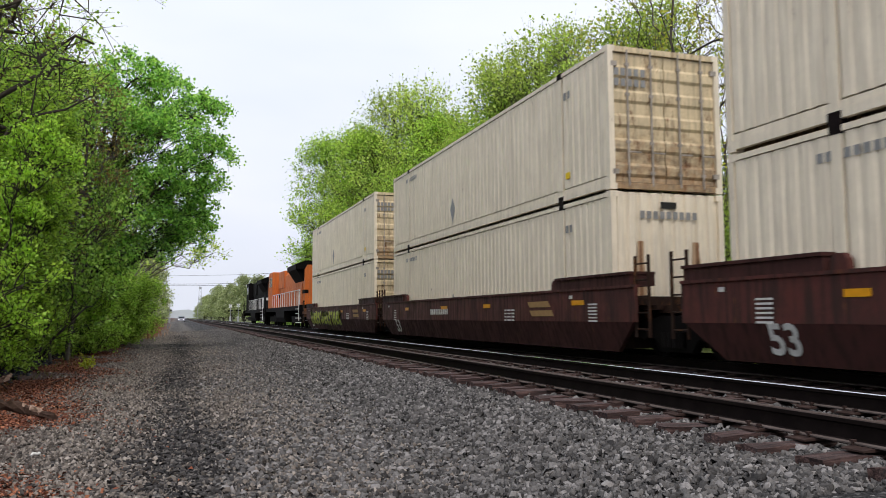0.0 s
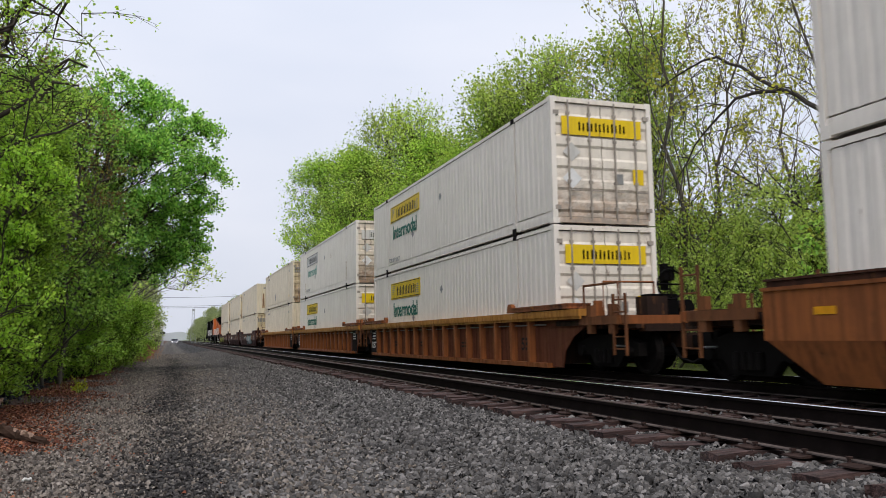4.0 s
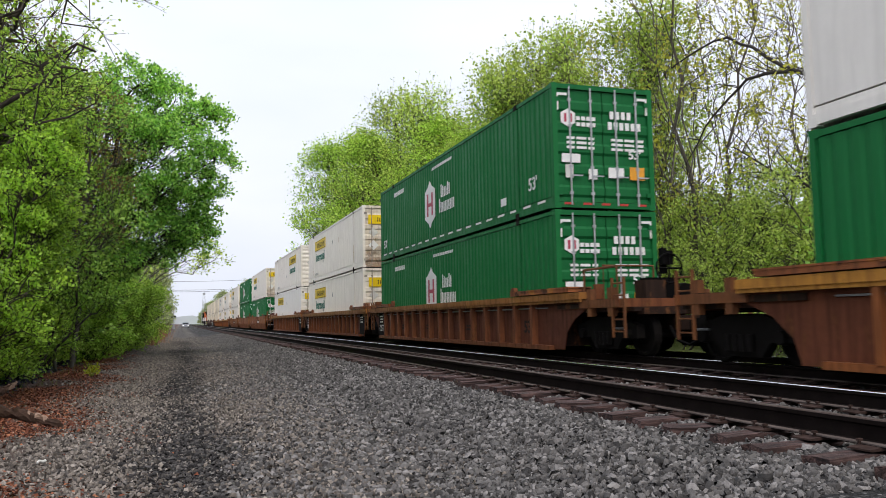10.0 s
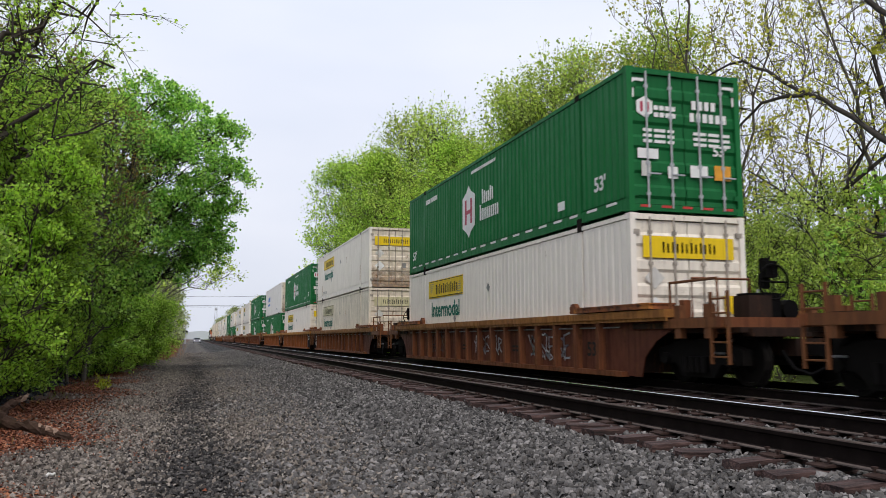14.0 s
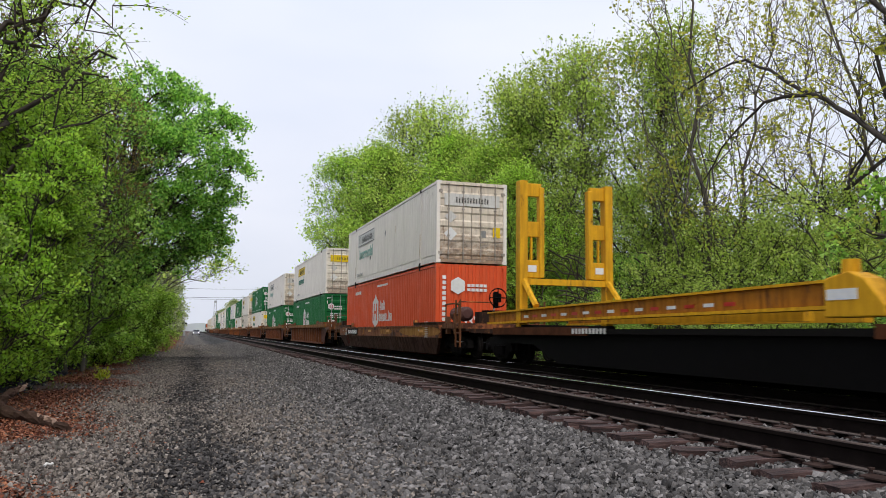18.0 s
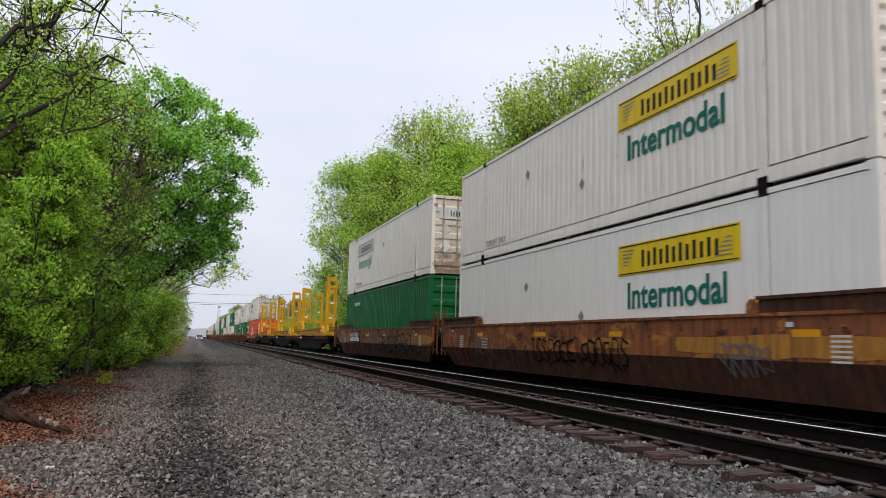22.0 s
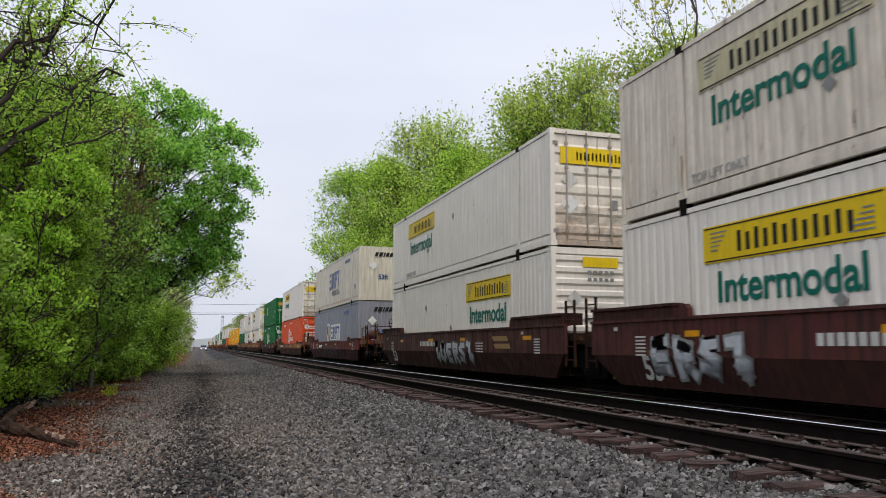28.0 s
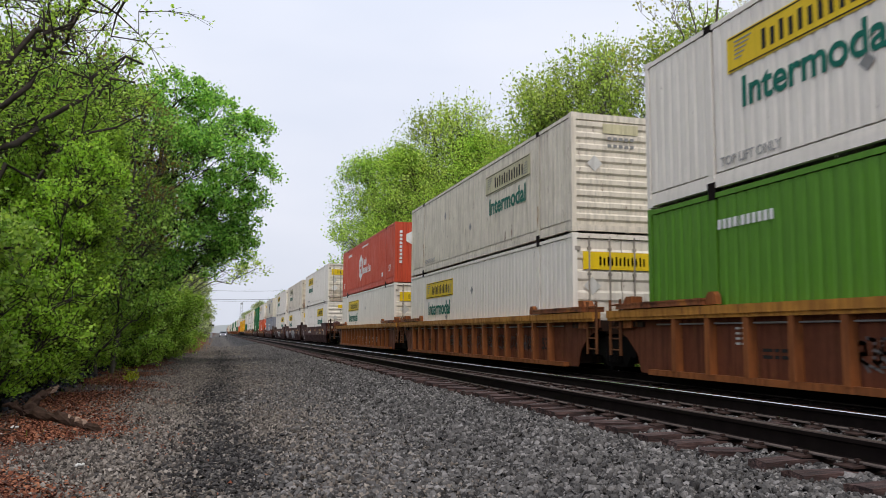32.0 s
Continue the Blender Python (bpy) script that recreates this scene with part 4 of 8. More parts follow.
def box_logo_marks(kind):
    def put(box):
        for sx in FACING:
            def at(left, z, lift=0.0):
                return pose(sx * (CW / 2 - 0.006 + lift), (CL / 2 - left) * (1 if sx < 0 else -1), z) @ FACE_SIDE[sx]
            if kind == "blue":
                part("logo_print", shared(("mlogo",), lambda: bars([0.34, 0.3, 0.28, 0.26, 0.24, 0.3], 0.46, 0.06, slant=0.1).mesh("logo_print", MAT["sky_blue"])), "sky_blue", box, at=at(3.95, 1.75))
                part("underline", shared(("mline",), lambda: plate(2.2, 0.22).mesh("underline", MAT["sky_blue"])), "sky_blue", box, at=at(3.95, 1.15))
                part("lettering", letters("TOP LIFT ONLY", 0.21, "ink_faint"), "ink_faint", box, at=at(12.0, 0.45) @ LAY)
            elif kind == "amber":
                part("sign", shared(("esign",), lambda: plate(1.55, 0.92).mesh("sign", MAT["gold"])), "gold", box, "amber sign with dark bars", at=at(5.1, 1.8))
                part("sign_print", shared(("ebars",), lambda: Shape().box(-0.55, -0.42, -0.004, 0, -0.3, 0.3).box(-0.42, -0.15, -0.004, 0, 0.22, 0.3).box(-0.42, -0.15, -0.004, 0, -0.04, 0.04).box(-0.42, -0.15, -0.004, 0, -0.3, -0.22).mesh("sign_print", MAT["ink"])), "ink", box, at=at(5.1, 1.8, 0.006))
                part("sign_print", shared(("ebars2",), lambda: Shape().box(-0.02, 0.08, -0.004, 0, -0.15, 0.2).box(0.2, 0.3, -0.004, 0, -0.15, 0.2).box(0.4, 0.5, -0.004, 0, -0.25, 0.2).box(0.5, 0.66, -0.004, 0, 0.0, 0.2).mesh("sign_print", MAT["blue"])), "blue", box, at=at(5.1, 1.8, 0.006))
                part("lettering", letters("53'", 0.36, "white_ink"), "white_ink", box, at=at(0.75, 1.6) @ LAY)
                part("lettering", letters("53'", 0.36, "white_ink"), "white_ink", box, at=at(15.0, 1.4) @ LAY)
                part("stencil", shared(("capac",), None), "white_ink", box, at=at(13.2, 0.9))
            else:
                part("lettering", letters("53'", 0.42, "white_ink"), "white_ink", box, at=at(0.75, 0.62) @ LAY)
                part("stencil", shared(("code",), None), "white_ink", box, at=at(2.9, 2.3))
        e = -CL / 2 + 0.02
        if kind == "blue":
            part("logo_print", shared(("mlogoend",), lambda: bars([0.26, 0.24, 0.22, 0.2, 0.2, 0.24], 0.36, 0.05, slant=0.08).mesh("logo_print", MAT["sky_blue"])), "sky_blue", box, at=pose(0.0, e, 2.15))
            part("stencil", shared(("mrow",), lambda: bars([0.1] * 5, 0.12, 0.05, 2, 0.06).mesh("stencil", MAT["ink_grey"])), "ink_grey", box, at=pose(-0.75, e, 1.6))
        elif kind == "amber":
            part("sign", shared(("eend",), lambda: plate(0.55, 0.32).mesh("sign", MAT["gold"])), "gold", box, at=pose(-0.75, e, 2.2))
            part("sticker", shared(("eend2",), lambda: plate(0.6, 0.22).mesh("sticker", MAT["reflector"])), "reflector", box, at=pose(0.6, e, 0.85))
            part("placard", shared(("eend3",), lambda: diamond(0.22).mesh("placard", MAT["white_ink"])), "white_ink", box, at=pose(0.8, e, 1.75))
            part("stencil", shared(("doorcode",), None), "white_ink", box, at=pose(0.45, e, 2.3))
            part("stencil", shared(("doorcode2",), None), "white_ink", box, at=pose(0.5, e, 2.05))
            part("lettering", letters("53'", 0.28, "white_ink"), "white_ink", box, at=pose(-0.85, e, 1.5) @ LAY)
    return put


KINDS = {
    "jb": lambda: container("jb", "white", "white_doors", arrow_sign_marks(), "white ribbed container with a yellow sign, stacked on a rail car"),
    "jr": lambda: container("jr", "white", "rusty_doors", arrow_sign_marks(rusty=True), "white ribbed container with yellow sign and rust-streaked doors"),
    "jf": lambda: container("jf", "white", "rusty_doors", arrow_sign_marks("sign_pale", "teal_faded"), "old white container with a bleached sign and faded lettering"),
    "jm": lambda: container("jm", "white_rusty", "rusty_doors", arrow_sign_marks("sign_faded"), "worn white container with a faded yellow sign and rust spots"),
    "js": lambda: container("js", "white_clean", "white_clean", arrow_sign_marks(), "clean smooth-sided white container with a yellow sign", True),
    "jn": lambda: container("jn", "white_clean", "white_clean", arrow_sign_marks("sign_yellow", "teal", False), "smooth-sided white container with a yellow sign alone", True),
    "up": lambda: container("up", "cream", "cream_rusty", parcel_marks, "dirty cream ribbed container with badly rusted doors", end_ribs="up"),
    "hg": lambda: container("hg", "green", "dark_green", hexagon_marks(), "dark green ribbed container with a white hexagon logo", end_ribs="up"),
    "hl": lambda: container("hl", "light_green", "light_green", box_logo_marks("none"), "faded grass-green ribbed container", end_ribs="up"),
    "hb": lambda: container("hb", "dark_green", "dark_green", box_logo_marks("none"), "plain dark green ribbed container", end_ribs="up"),
    "ho": lambda: container("ho", "orange", "orange", hexagon_marks("orange", False, True), "orange-red ribbed container with a white hexagon logo", end_ribs="up"),
    "hr": lambda: container("hr", "red", "red", hexagon_marks("red", False, True), "brick-red ribbed container with a white hexagon logo", end_ribs="up"),
    "ma": lambda: container("ma", "white_clean", "rusty_doors", box_logo_marks("blue"), "smooth white container with a blue slanted logo and cream doors", True),
    "em": lambda: container("em", "green", "dark_green", box_logo_marks("amber"), "dark green ribbed container with a small amber sign", end_ribs="up"),
    "sc": lambda: container("sc", "ivory", "ivory", slanted_marks(False), "ivory ribbed container with a large blue slanted logo", end_ribs="up"),
    "sg": lambda: container("sg", "grey", "grey", slanted_marks(True), "grey ribbed container with a shield and blue slanted logo", end_ribs="up"),
}

# ---- the train's way ----
TRACK_X, NEAR_X = 9.205, 5.225
RAIL, TRAIN_RAIL = 0.526, 0.49


def run(t):
    """How far the slowing train has come along the track by t seconds."""
    return 20.82867 * t - 0.0104197 * (t - 16) ** 2


MOVING = []


def rides(ob, u, z=0.0, turn=0.0, x=TRACK_X):
    """Put a thing on the train at the place u along it."""
    MOVING.append((ob, u, z, turn, x))
    ob.matrix_basis = pose(x, u + run(0), z, 0, 0, turn)
    return ob


MADE = {}


def load(kind, u, z, flip):
    FACING[0] = 1 if flip else -1
    if (kind, flip) in MADE:
        ob = copy_thing(MADE[kind, flip], pose(0, 0, 0))
    else:
        ob = MADE[kind, flip] = KINDS[kind]()
    rides(ob, u, z, 180.0 if flip else 0.0)


# ---- rail cars; z is the height over the ground, y runs from the car's middle ----
def wheelset(parent_truck, y):
    def wheel():
        s = Shape()
        prof = [(-0.07, 0.0), (-0.07, 0.14), (-0.02, 0.2), (-0.02, 0.36), (-0.06, 0.38), (-0.06, 0.445), (-0.03, 0.45), (0.0, 0.418), (0.075, 0.41), (0.075, 0.36), (0.03, 0.34), (0.03, 0.2), (0.075, 0.14), (0.075, 0.0)]
        n, m = 20, len(prof)
        pts = [(a, r * math.cos(6.28318 * k / n), r * math.sin(6.28318 * k / n)) for k in range(n) for a, r in prof]
        return s.add(pts, [(k * m + i, k * m + i + 1, ((k + 1) % n) * m + i + 1, ((k + 1) % n) * m + i) for k in range(n) for i in range(m - 1)]).mesh("wheel", MAT["dark_steel"])
    me = shared(("wheel",), wheel)
    for sx in (-1, 1):
        part("wheel", me, "dark_steel", parent_truck, at=pose(sx * 0.75, y, TRAIN_RAIL + 0.415, 0, 0, 180 if sx < 0 else 0))
    part("axle", shared(("axle",), lambda: Shape().tube([(-1.05, 0, 0), (1.05, 0, 0)], [0.08, 0.08], 8).mesh("axle", MAT["dark_steel"])), "dark_steel", parent_truck, at=pose(0, y, TRAIN_RAIL + 0.415))


def truck(car, y, half=0.87):
    def frame_shape():
        r, s = TRAIN_RAIL, Shape()
        for sx in (-1, 1):
            x0, x1 = sx * 0.95, sx * 1.12
            lo, hi = min(x0, x1), max(x0, x1)
            s.prism([(-1.15, r + 0.34), (-0.62, r + 0.34), (-0.42, r + 0.12), (0.42, r + 0.12), (0.62, r + 0.34), (1.15, r + 0.34), (1.15, r + 0.58), (0.45, r + 0.74), (-0.45, r + 0.74), (-1.15, r + 0.58)], "x", lo, hi)
            for k in range(4):
                s.tube([(sx * 1.17, -0.24 + 0.16 * k, r + 0.2), (sx * 1.17, -0.24 + 0.16 * k, r + 0.46)], [0.062, 0.062], 8)
            for yy in (-half, half):
                s.tube([(sx * 1.05, yy, r + 0.415), (sx * 1.2, yy, r + 0.415)], [0.12, 0.1], 10)
        return s.box(-1.1, 1.1, -0.2, 0.2, r + 0.44, r + 0.68).mesh("truck", MAT["dark_steel"])
    tr = part("truck", shared(("truck", half), frame_shape), "dark_steel", car, at=pose(0, y, 0))
    for yy in (-half, half):
        wheelset(tr, yy)
    return tr


def grab(car, name, x, y, z0, z1, mat, n=3, w=0.42):
    """A small ladder of n rungs on a car's end."""
    s = Shape()
    for yy in (-w / 2, w / 2):
        s.tube([(0, yy, z0), (0, yy, z1)], [0.032, 0.032], 5)
    for k in range(n):
        z = z0 + (z1 - z0) * (k + 0.5) / n
        s.tube([(0, -w / 2, z), (0, w / 2, z)], [0.016, 0.016], 5)
    part(name, s, mat, car, at=pose(x, y, 0))


# bent strokes of a spray can, as (along, up)
FORMS = (((0.7, 0.9), (-0.1, 0.9), (-0.1, -0.5), (-0.6, -0.85), (-0.8, -0.3)), ((0.6, 0.7), (0.75, -0.5), (0.0, -0.85), (-0.7, -0.4), (-0.6, 0.6), (0.1, 0.85), (0.6, 0.7)), ((-0.7, 0.8), (0.6, 0.75), (0.65, 0.0), (-0.4, 0.05), (0.65, -0.05), (0.6, -0.8), (-0.7, -0.75)),
         ((0.6, -0.9), (0.65, 0.85), (-0.5, 0.7), (-0.6, 0.15), (0.4, 0.0), (-0.7, -0.9)), ((-0.6, 0.7), (0.3, 0.85), (0.6, 0.4), (-0.5, -0.2), (-0.3, -0.8), (0.65, -0.7)))


def graffiti(car, y0, y1, z0, z1, mats, seed, x=-1.49):
    """Sprayed swollen shapes with an outline and dark slits, or thin scrawls, on the side of a car."""
    rnd = random.Random(seed)

    def lie(b):
        return x + max(0.0, 1.12 - b) * 0.296 if x < -1.45 else x

    def ribbon(line, width, off, mat, into=None):
        s = into or Shape()
        line = [(a + (c - a) * q / 3, b + (d - b) * q / 3) for (a, b), (c, d) in zip(line, line[1:]) for q in range(3)] + [line[-1]]
        for (a, b), (c, d) in zip(line, line[1:]):
            n = max(math.hypot(c - a, d - b), 1e-3)
            ny, nz = -(d - b) / n * width / 2, (c - a) / n * width / 2
            e, f = (c - a) / n * width / 2, (d - b) / n * width / 2
            s.add([(lie(q) - off, p, q) for p, q in ((a - e + ny, b - f + nz), (a - e - ny, b - f - nz), (c + e - ny, d + f - nz), (c + e + ny, d + f + nz))], [(0, 1, 2, 3)])
        if into is None:
            part("sprayed_stroke", s, mat, car, "sprayed scrawl")

    if len(mats) == 1:
        # letters of a hurried hand: a bent stroke through a few chance points each
        cz, h, sh = (z0 + z1) / 2, (z1 - z0) / 2, Shape()
        n = max(3, round((y1 - y0) / (0.85 * h)))
        for k in range(n):
            cy, w, tall = y1 - (y1 - y0) * (k + 0.5) / n, (y1 - y0) / n * 0.62, rnd.uniform(0.6, 1.0)
            pts = [(cy + w * p + rnd.gauss(0, 0.12 * w), cz + h * tall * q + rnd.gauss(0, 0.08 * h)) for p, q in FORMS[rnd.randrange(5)]]
            ribbon(pts, rnd.uniform(0.03, 0.06), 0.006, mats[0], sh)
            if rnd.random() < 0.35:
                ribbon([(cy - w, cz - h * 0.9), (cy + w * 1.5, cz + h * rnd.uniform(-0.4, 0.9))], 0.035, 0.006, mats[0], sh)
        part("sprayed_stroke", sh, mats[0], car, "sprayed scrawl")
        return
    # swollen letters: thick bent strokes over a wider outline
    n = max(2, round((y1 - y0) / (0.8 * (z1 - z0))))
    step, h = (y1 - y0) / n, (z1 - z0) / 2
    rims, fills = Shape(), Shape()
    for k in range(n):
        cy, cz, form = y1 - (k + 0.5) * step, (z0 + z1) / 2 + rnd.uniform(-0.05, 0.05) * h, FORMS[(k + seed) % 5]
        pts = [(cy + p * step * 0.40 + rnd.gauss(0, 0.02), cz + q * h * 0.72 + rnd.gauss(0, 0.02)) for p, q in form]
        ribbon(pts, 0.40 * h + 0.10, 0.003 + 0.001 * k, mats[-1], rims)
        ribbon(pts, 0.40 * h, 0.016 + 0.001 * k, mats[0], fills)
    part("sprayed_outline", rims, mats[-1], car, "sprayed outline")
    part("sprayed_letter", fills, mats[0], car, "sprayed swollen shapes")


def side_arch(hl, z0, z1, style):
    """The outline of a well's side, cut away over the trucks."""
    out = []
    if style == "smooth":
        return [(-hl - 0.9, 1.12), (-hl + 0.1, z0), (hl - 0.1, z0), (hl + 0.9, 1.12), (hl + 0.9, z1), (-hl - 0.9, z1)]
    for sy in (-1, 1):
        arc = [(sy * (hl + 1.73 + 1.55 * math.cos(a)), 0.55 + 0.88 * math.sin(a)) for a in (math.pi - i * 0.42 for i in range(5))]
        arc = [p for p in arc if abs(p[0]) < hl + 1.25] + [(sy * (hl + 1.25), 1.42)]
        out.append(arc)
    left = out[0]
    return [(-p[0] * 0 + p[0], p[1]) for p in reversed(left)] + out[1] + [(hl + 1.25, z1), (-hl - 1.25, z1)]


def well_car(style, mat, label, front_truck, coupled_front, coupled_rear, plated):
    car = thing("well_car", label, "rail car", "double-stack well cars of the train")
    hl, hw = CL / 2 + 0.12, 1.475
    lone = style == "smooth" and coupled_front and coupled_rear
    tall_deck = style == "smooth" and not lone and mat != "tan"
    z1 = 1.72 if style != "smooth" else 1.54 if mat == "red_car" else 1.48 if lone else 1.79 if mat == "tan" else 1.74
    z0 = 0.56
    for sx in (-1, 1):
        if style == "smooth":
            up = shared(("wsu", mat, z1), lambda: Shape().prism([(-hl - 0.9, 1.12), (hl + 0.9, 1.12), (hl + 0.9, z1), (-hl - 0.9, z1)], "x", -hw, -hw + 0.08).mesh("side_plate", MAT[mat]))
            # lower side: darker paint that carries the shade of its lean, plus grime
            low = shared(("wsl", mat, z1), lambda: Shape().add([(-hw + 0.004, -hl - 0.85, 1.12), (-hw + 0.004, hl + 0.85, 1.12), (-hw + 0.17, hl + 0.05, z0), (-hw + 0.17, -hl - 0.05, z0), (-hw + 0.1, -hl - 0.85, 1.12), (-hw + 0.1, hl + 0.85, 1.12), (-hw + 0.26, hl + 0.05, z0), (-hw + 0.26, -hl - 0.05, z0)], [(0, 1, 2, 3), (7, 6, 5, 4), (0, 4, 5, 1), (3, 2, 6, 7), (0, 3, 7, 4), (1, 5, 6, 2)]).mesh("lower_side", MAT[{"maroon": "shaded_grimy_red", "red_car": "shaded_grimy_red", "tan_dark": "shaded_grimy"}.get(mat, mat)]))
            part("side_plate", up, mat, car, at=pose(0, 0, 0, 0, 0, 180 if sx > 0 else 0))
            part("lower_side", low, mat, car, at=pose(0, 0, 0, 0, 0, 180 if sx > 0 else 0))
            part("top_chord", shared(("wch", mat, z1), lambda: Shape().box(-hw - 0.03, -hw + 0.14, -hl - 0.9, hl + 0.9, z1, z1 + 0.05).mesh("top_chord", MAT[mat])), mat, car, at=pose(0, 0, 0, 0, 0, 180 if sx > 0 else 0))
            if sx < 0 and mat != "tan":
                for yy in (-7.6, 7.2):
                    part("notice", shared(("wnote",), lambda: bars([0.34], 0.03, 0.0, 6, 0.035).mesh("notice", MAT["sign_pale"])), "sign_pale", car, "small pale stencilled notice", at=pose(-hw - 0.003, yy, 1.46) @ FACE_SIDE[-1])
                    part("notice", shared(("wnote2",), lambda: plate(0.14, 0.07).mesh("notice", MAT["sign_pale"])), "sign_pale", car, at=pose(-hw - 0.003, yy + 0.9, z1 - 0.12) @ FACE_SIDE[-1])
            for yy, ww in ((-7.0, 0.26), (-2.0, 0.24), (1.5, 0.3), (5.6, 0.2)) if mat != "tan" else ((-8.3, 0.2), (8.0, 0.18)):
                part("amber_reflector", shared(("wref", ww), lambda: Shape().box(-0.006, 0, -ww, ww, -0.05, 0.05).mesh("amber_reflector", MAT["reflector"])), "reflector", car, "amber reflector", at=pose(sx * (hw + 0.003), yy, min(1.5, z1 - 0.14), 0, 0, 180 if sx > 0 else 0))
            if mat == "tan" and sx < 0:
                def brand():
                    g = Shape().prism([(-1.0, 0.22), (0.45, 0.22), (0.45, 0.34), (-1.0, 0.34)], "y", -0.004, 0)
                    for a, b in ((-0.72, -0.66), (-0.05, 0.0), (0.45, 0.98), (0.98, 0.45)):
                        g.prism([(a, -0.36), (a + 0.15, -0.36), (b + 0.15, 0.22 if a < 0.4 else 0.34), (b, 0.22 if a < 0.4 else 0.34)], "y", -0.004 - (0.004 if a > 0.9 else 0), -0.004 if a > 0.9 else 0)
                    return g.mesh("emblem", MAT["tag_maroon"])
                part("emblem", shared(("wbrand",), brand), "tag_maroon", car, "dark red slanted emblem", at=pose(-hw - 0.003, -0.9, 1.46) @ FACE_SIDE[-1])
                part("lettering", letters("C", 0.22, "ink"), "ink", car, at=pose(-hw - 0.003, 1.7, 1.46) @ FACE_SIDE[-1] @ LAY)
                part("stencil", shared(("wtst",), lambda: bars([0.3, 0.2, 0.26], 0.035, 0.05, 2, 0.05).mesh("stencil", MAT["ink"])), "ink", car, at=pose(-hw - 0.003, 2.6, 1.46) @ FACE_SIDE[-1])
        else:
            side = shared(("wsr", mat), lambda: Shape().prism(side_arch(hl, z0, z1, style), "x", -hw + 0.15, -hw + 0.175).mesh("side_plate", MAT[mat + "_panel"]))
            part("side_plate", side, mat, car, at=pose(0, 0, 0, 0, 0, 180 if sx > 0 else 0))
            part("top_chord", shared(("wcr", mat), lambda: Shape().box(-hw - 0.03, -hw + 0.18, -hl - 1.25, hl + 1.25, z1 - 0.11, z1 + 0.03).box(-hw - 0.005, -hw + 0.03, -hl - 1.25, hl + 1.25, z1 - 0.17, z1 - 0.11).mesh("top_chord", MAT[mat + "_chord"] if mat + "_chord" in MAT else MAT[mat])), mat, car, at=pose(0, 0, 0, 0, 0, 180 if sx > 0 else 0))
            part("bottom_chord", shared(("wcb", mat), lambda: Shape().box(-hw + 0.02, -hw + 0.2, -hl + 0.3, hl - 0.3, z0 - 0.03, z0 + 0.07).mesh("bottom_chord", MAT[mat])), mat, car, at=pose(0, 0, 0, 0, 0, 180 if sx > 0 else 0))
            rib = shared(("wrib", mat), lambda: Shape().prism([(-0.075, 0.06), (0.075, 0.06), (0.06, -0.085), (-0.06, -0.085)], "z", 0.62, z1 - 0.11).mesh("rib", MAT[mat]))
            if sx < 0:
                part("side_pipe", shared(("spipe",), lambda: Shape().tube([(-hw + 0.11, -hl + 0.5, 1.46), (-hw + 0.11, hl - 0.5, 1.46)], [0.016, 0.016], 5).mesh("side_pipe", MAT["ink_grey"])), "ink_grey", car)
                for yy, ww in ((4.5, [0.22, 0.1, 0.16]), (1.5, [0.4]), (-2.5, [0.18, 0.3])):
                    part("stencil", shared(("wdst", str(ww)), lambda: bars(ww, 0.05, 0.05, 2, 0.05).mesh("stencil", MAT["ink"])), "ink", car, at=pose(-(hw - 0.147), yy, 1.05) @ FACE_SIDE[-1])
            for k in range(15):
                part("rib", rib, mat, car, at=pose(sx * (hw - 0.09), -7.0 + k, 0, 0, 0, -90 if sx < 0 else 90))
            for yy in [q for q, c in ((-7.9, coupled_rear), (7.9, coupled_front)) if plated and not c]:
                part("end_panel", shared(("wdark",), lambda: Shape().box(-0.012, 0, -0.45, 0.45, 0.63, 1.57).mesh("end_panel", MAT["black"])), "black", car, "black stencil panel", at=pose(sx * (hw - 0.149), yy + math.copysign(0.05, yy), 0, 0, 0, 180 if sx > 0 else 0))
                part("stencil", shared(("wdk",), lambda: bars([0.14, 0.1, 0.12], 0.05, 0.05, 3, 0.06).mesh("stencil", MAT["white_ink"])), "white_ink", car, at=pose(sx * (hw - 0.134), yy + math.copysign(0.05, yy), 1.4) @ FACE_SIDE[sx])
            if plated and not coupled_front:
                part("lettering", letters("125T", 0.34, "white_ink"), "white_ink", car, at=pose(sx * (hw - 0.132), 7.95, 0.92) @ FACE_SIDE[sx] @ LAY)
        for yy in (-1, 1):
            # end decks of smooth cars share the darkened lower-side paint
            part("end_deck", shared(("wdeck", mat, z1), lambda: Shape().box(-hw - (0.02 if style == "smooth" else 0.05), -hw + 0.5, -1.45, 1.45, z1 + (0.03 if style == "smooth" else 0.05), z1 + (0.24 if tall_deck else 0.13)).box(-hw - 0.06, -hw + 0.5, -1.47, 1.47, z1 + (0.24 if tall_deck else 0.13), z1 + (0.29 if tall_deck else 0.16)).mesh("end_deck", MAT[("shaded_grimy_red" if mat in ("maroon", "red_car") else "shaded_grimy") if style == "smooth" else "tan_dark"])), mat, car, at=pose(0, yy * (hl - 0.65), 0, 0, 0, 180 if sx > 0 else 0))
            part("guide", shared(("wguide", mat), lambda: Shape().prism([(-0.15, 0), (0.15, 0), (0.13, 0.14), (0.06, 0.21), (-0.07, 0.21), (-0.13, 0.14)], "x", -0.05, 0.05).mesh("guide", MAT[mat])), mat, car, at=pose(sx * (hw - 0.08), yy * (hl - 2.3), z1 + 0.05))
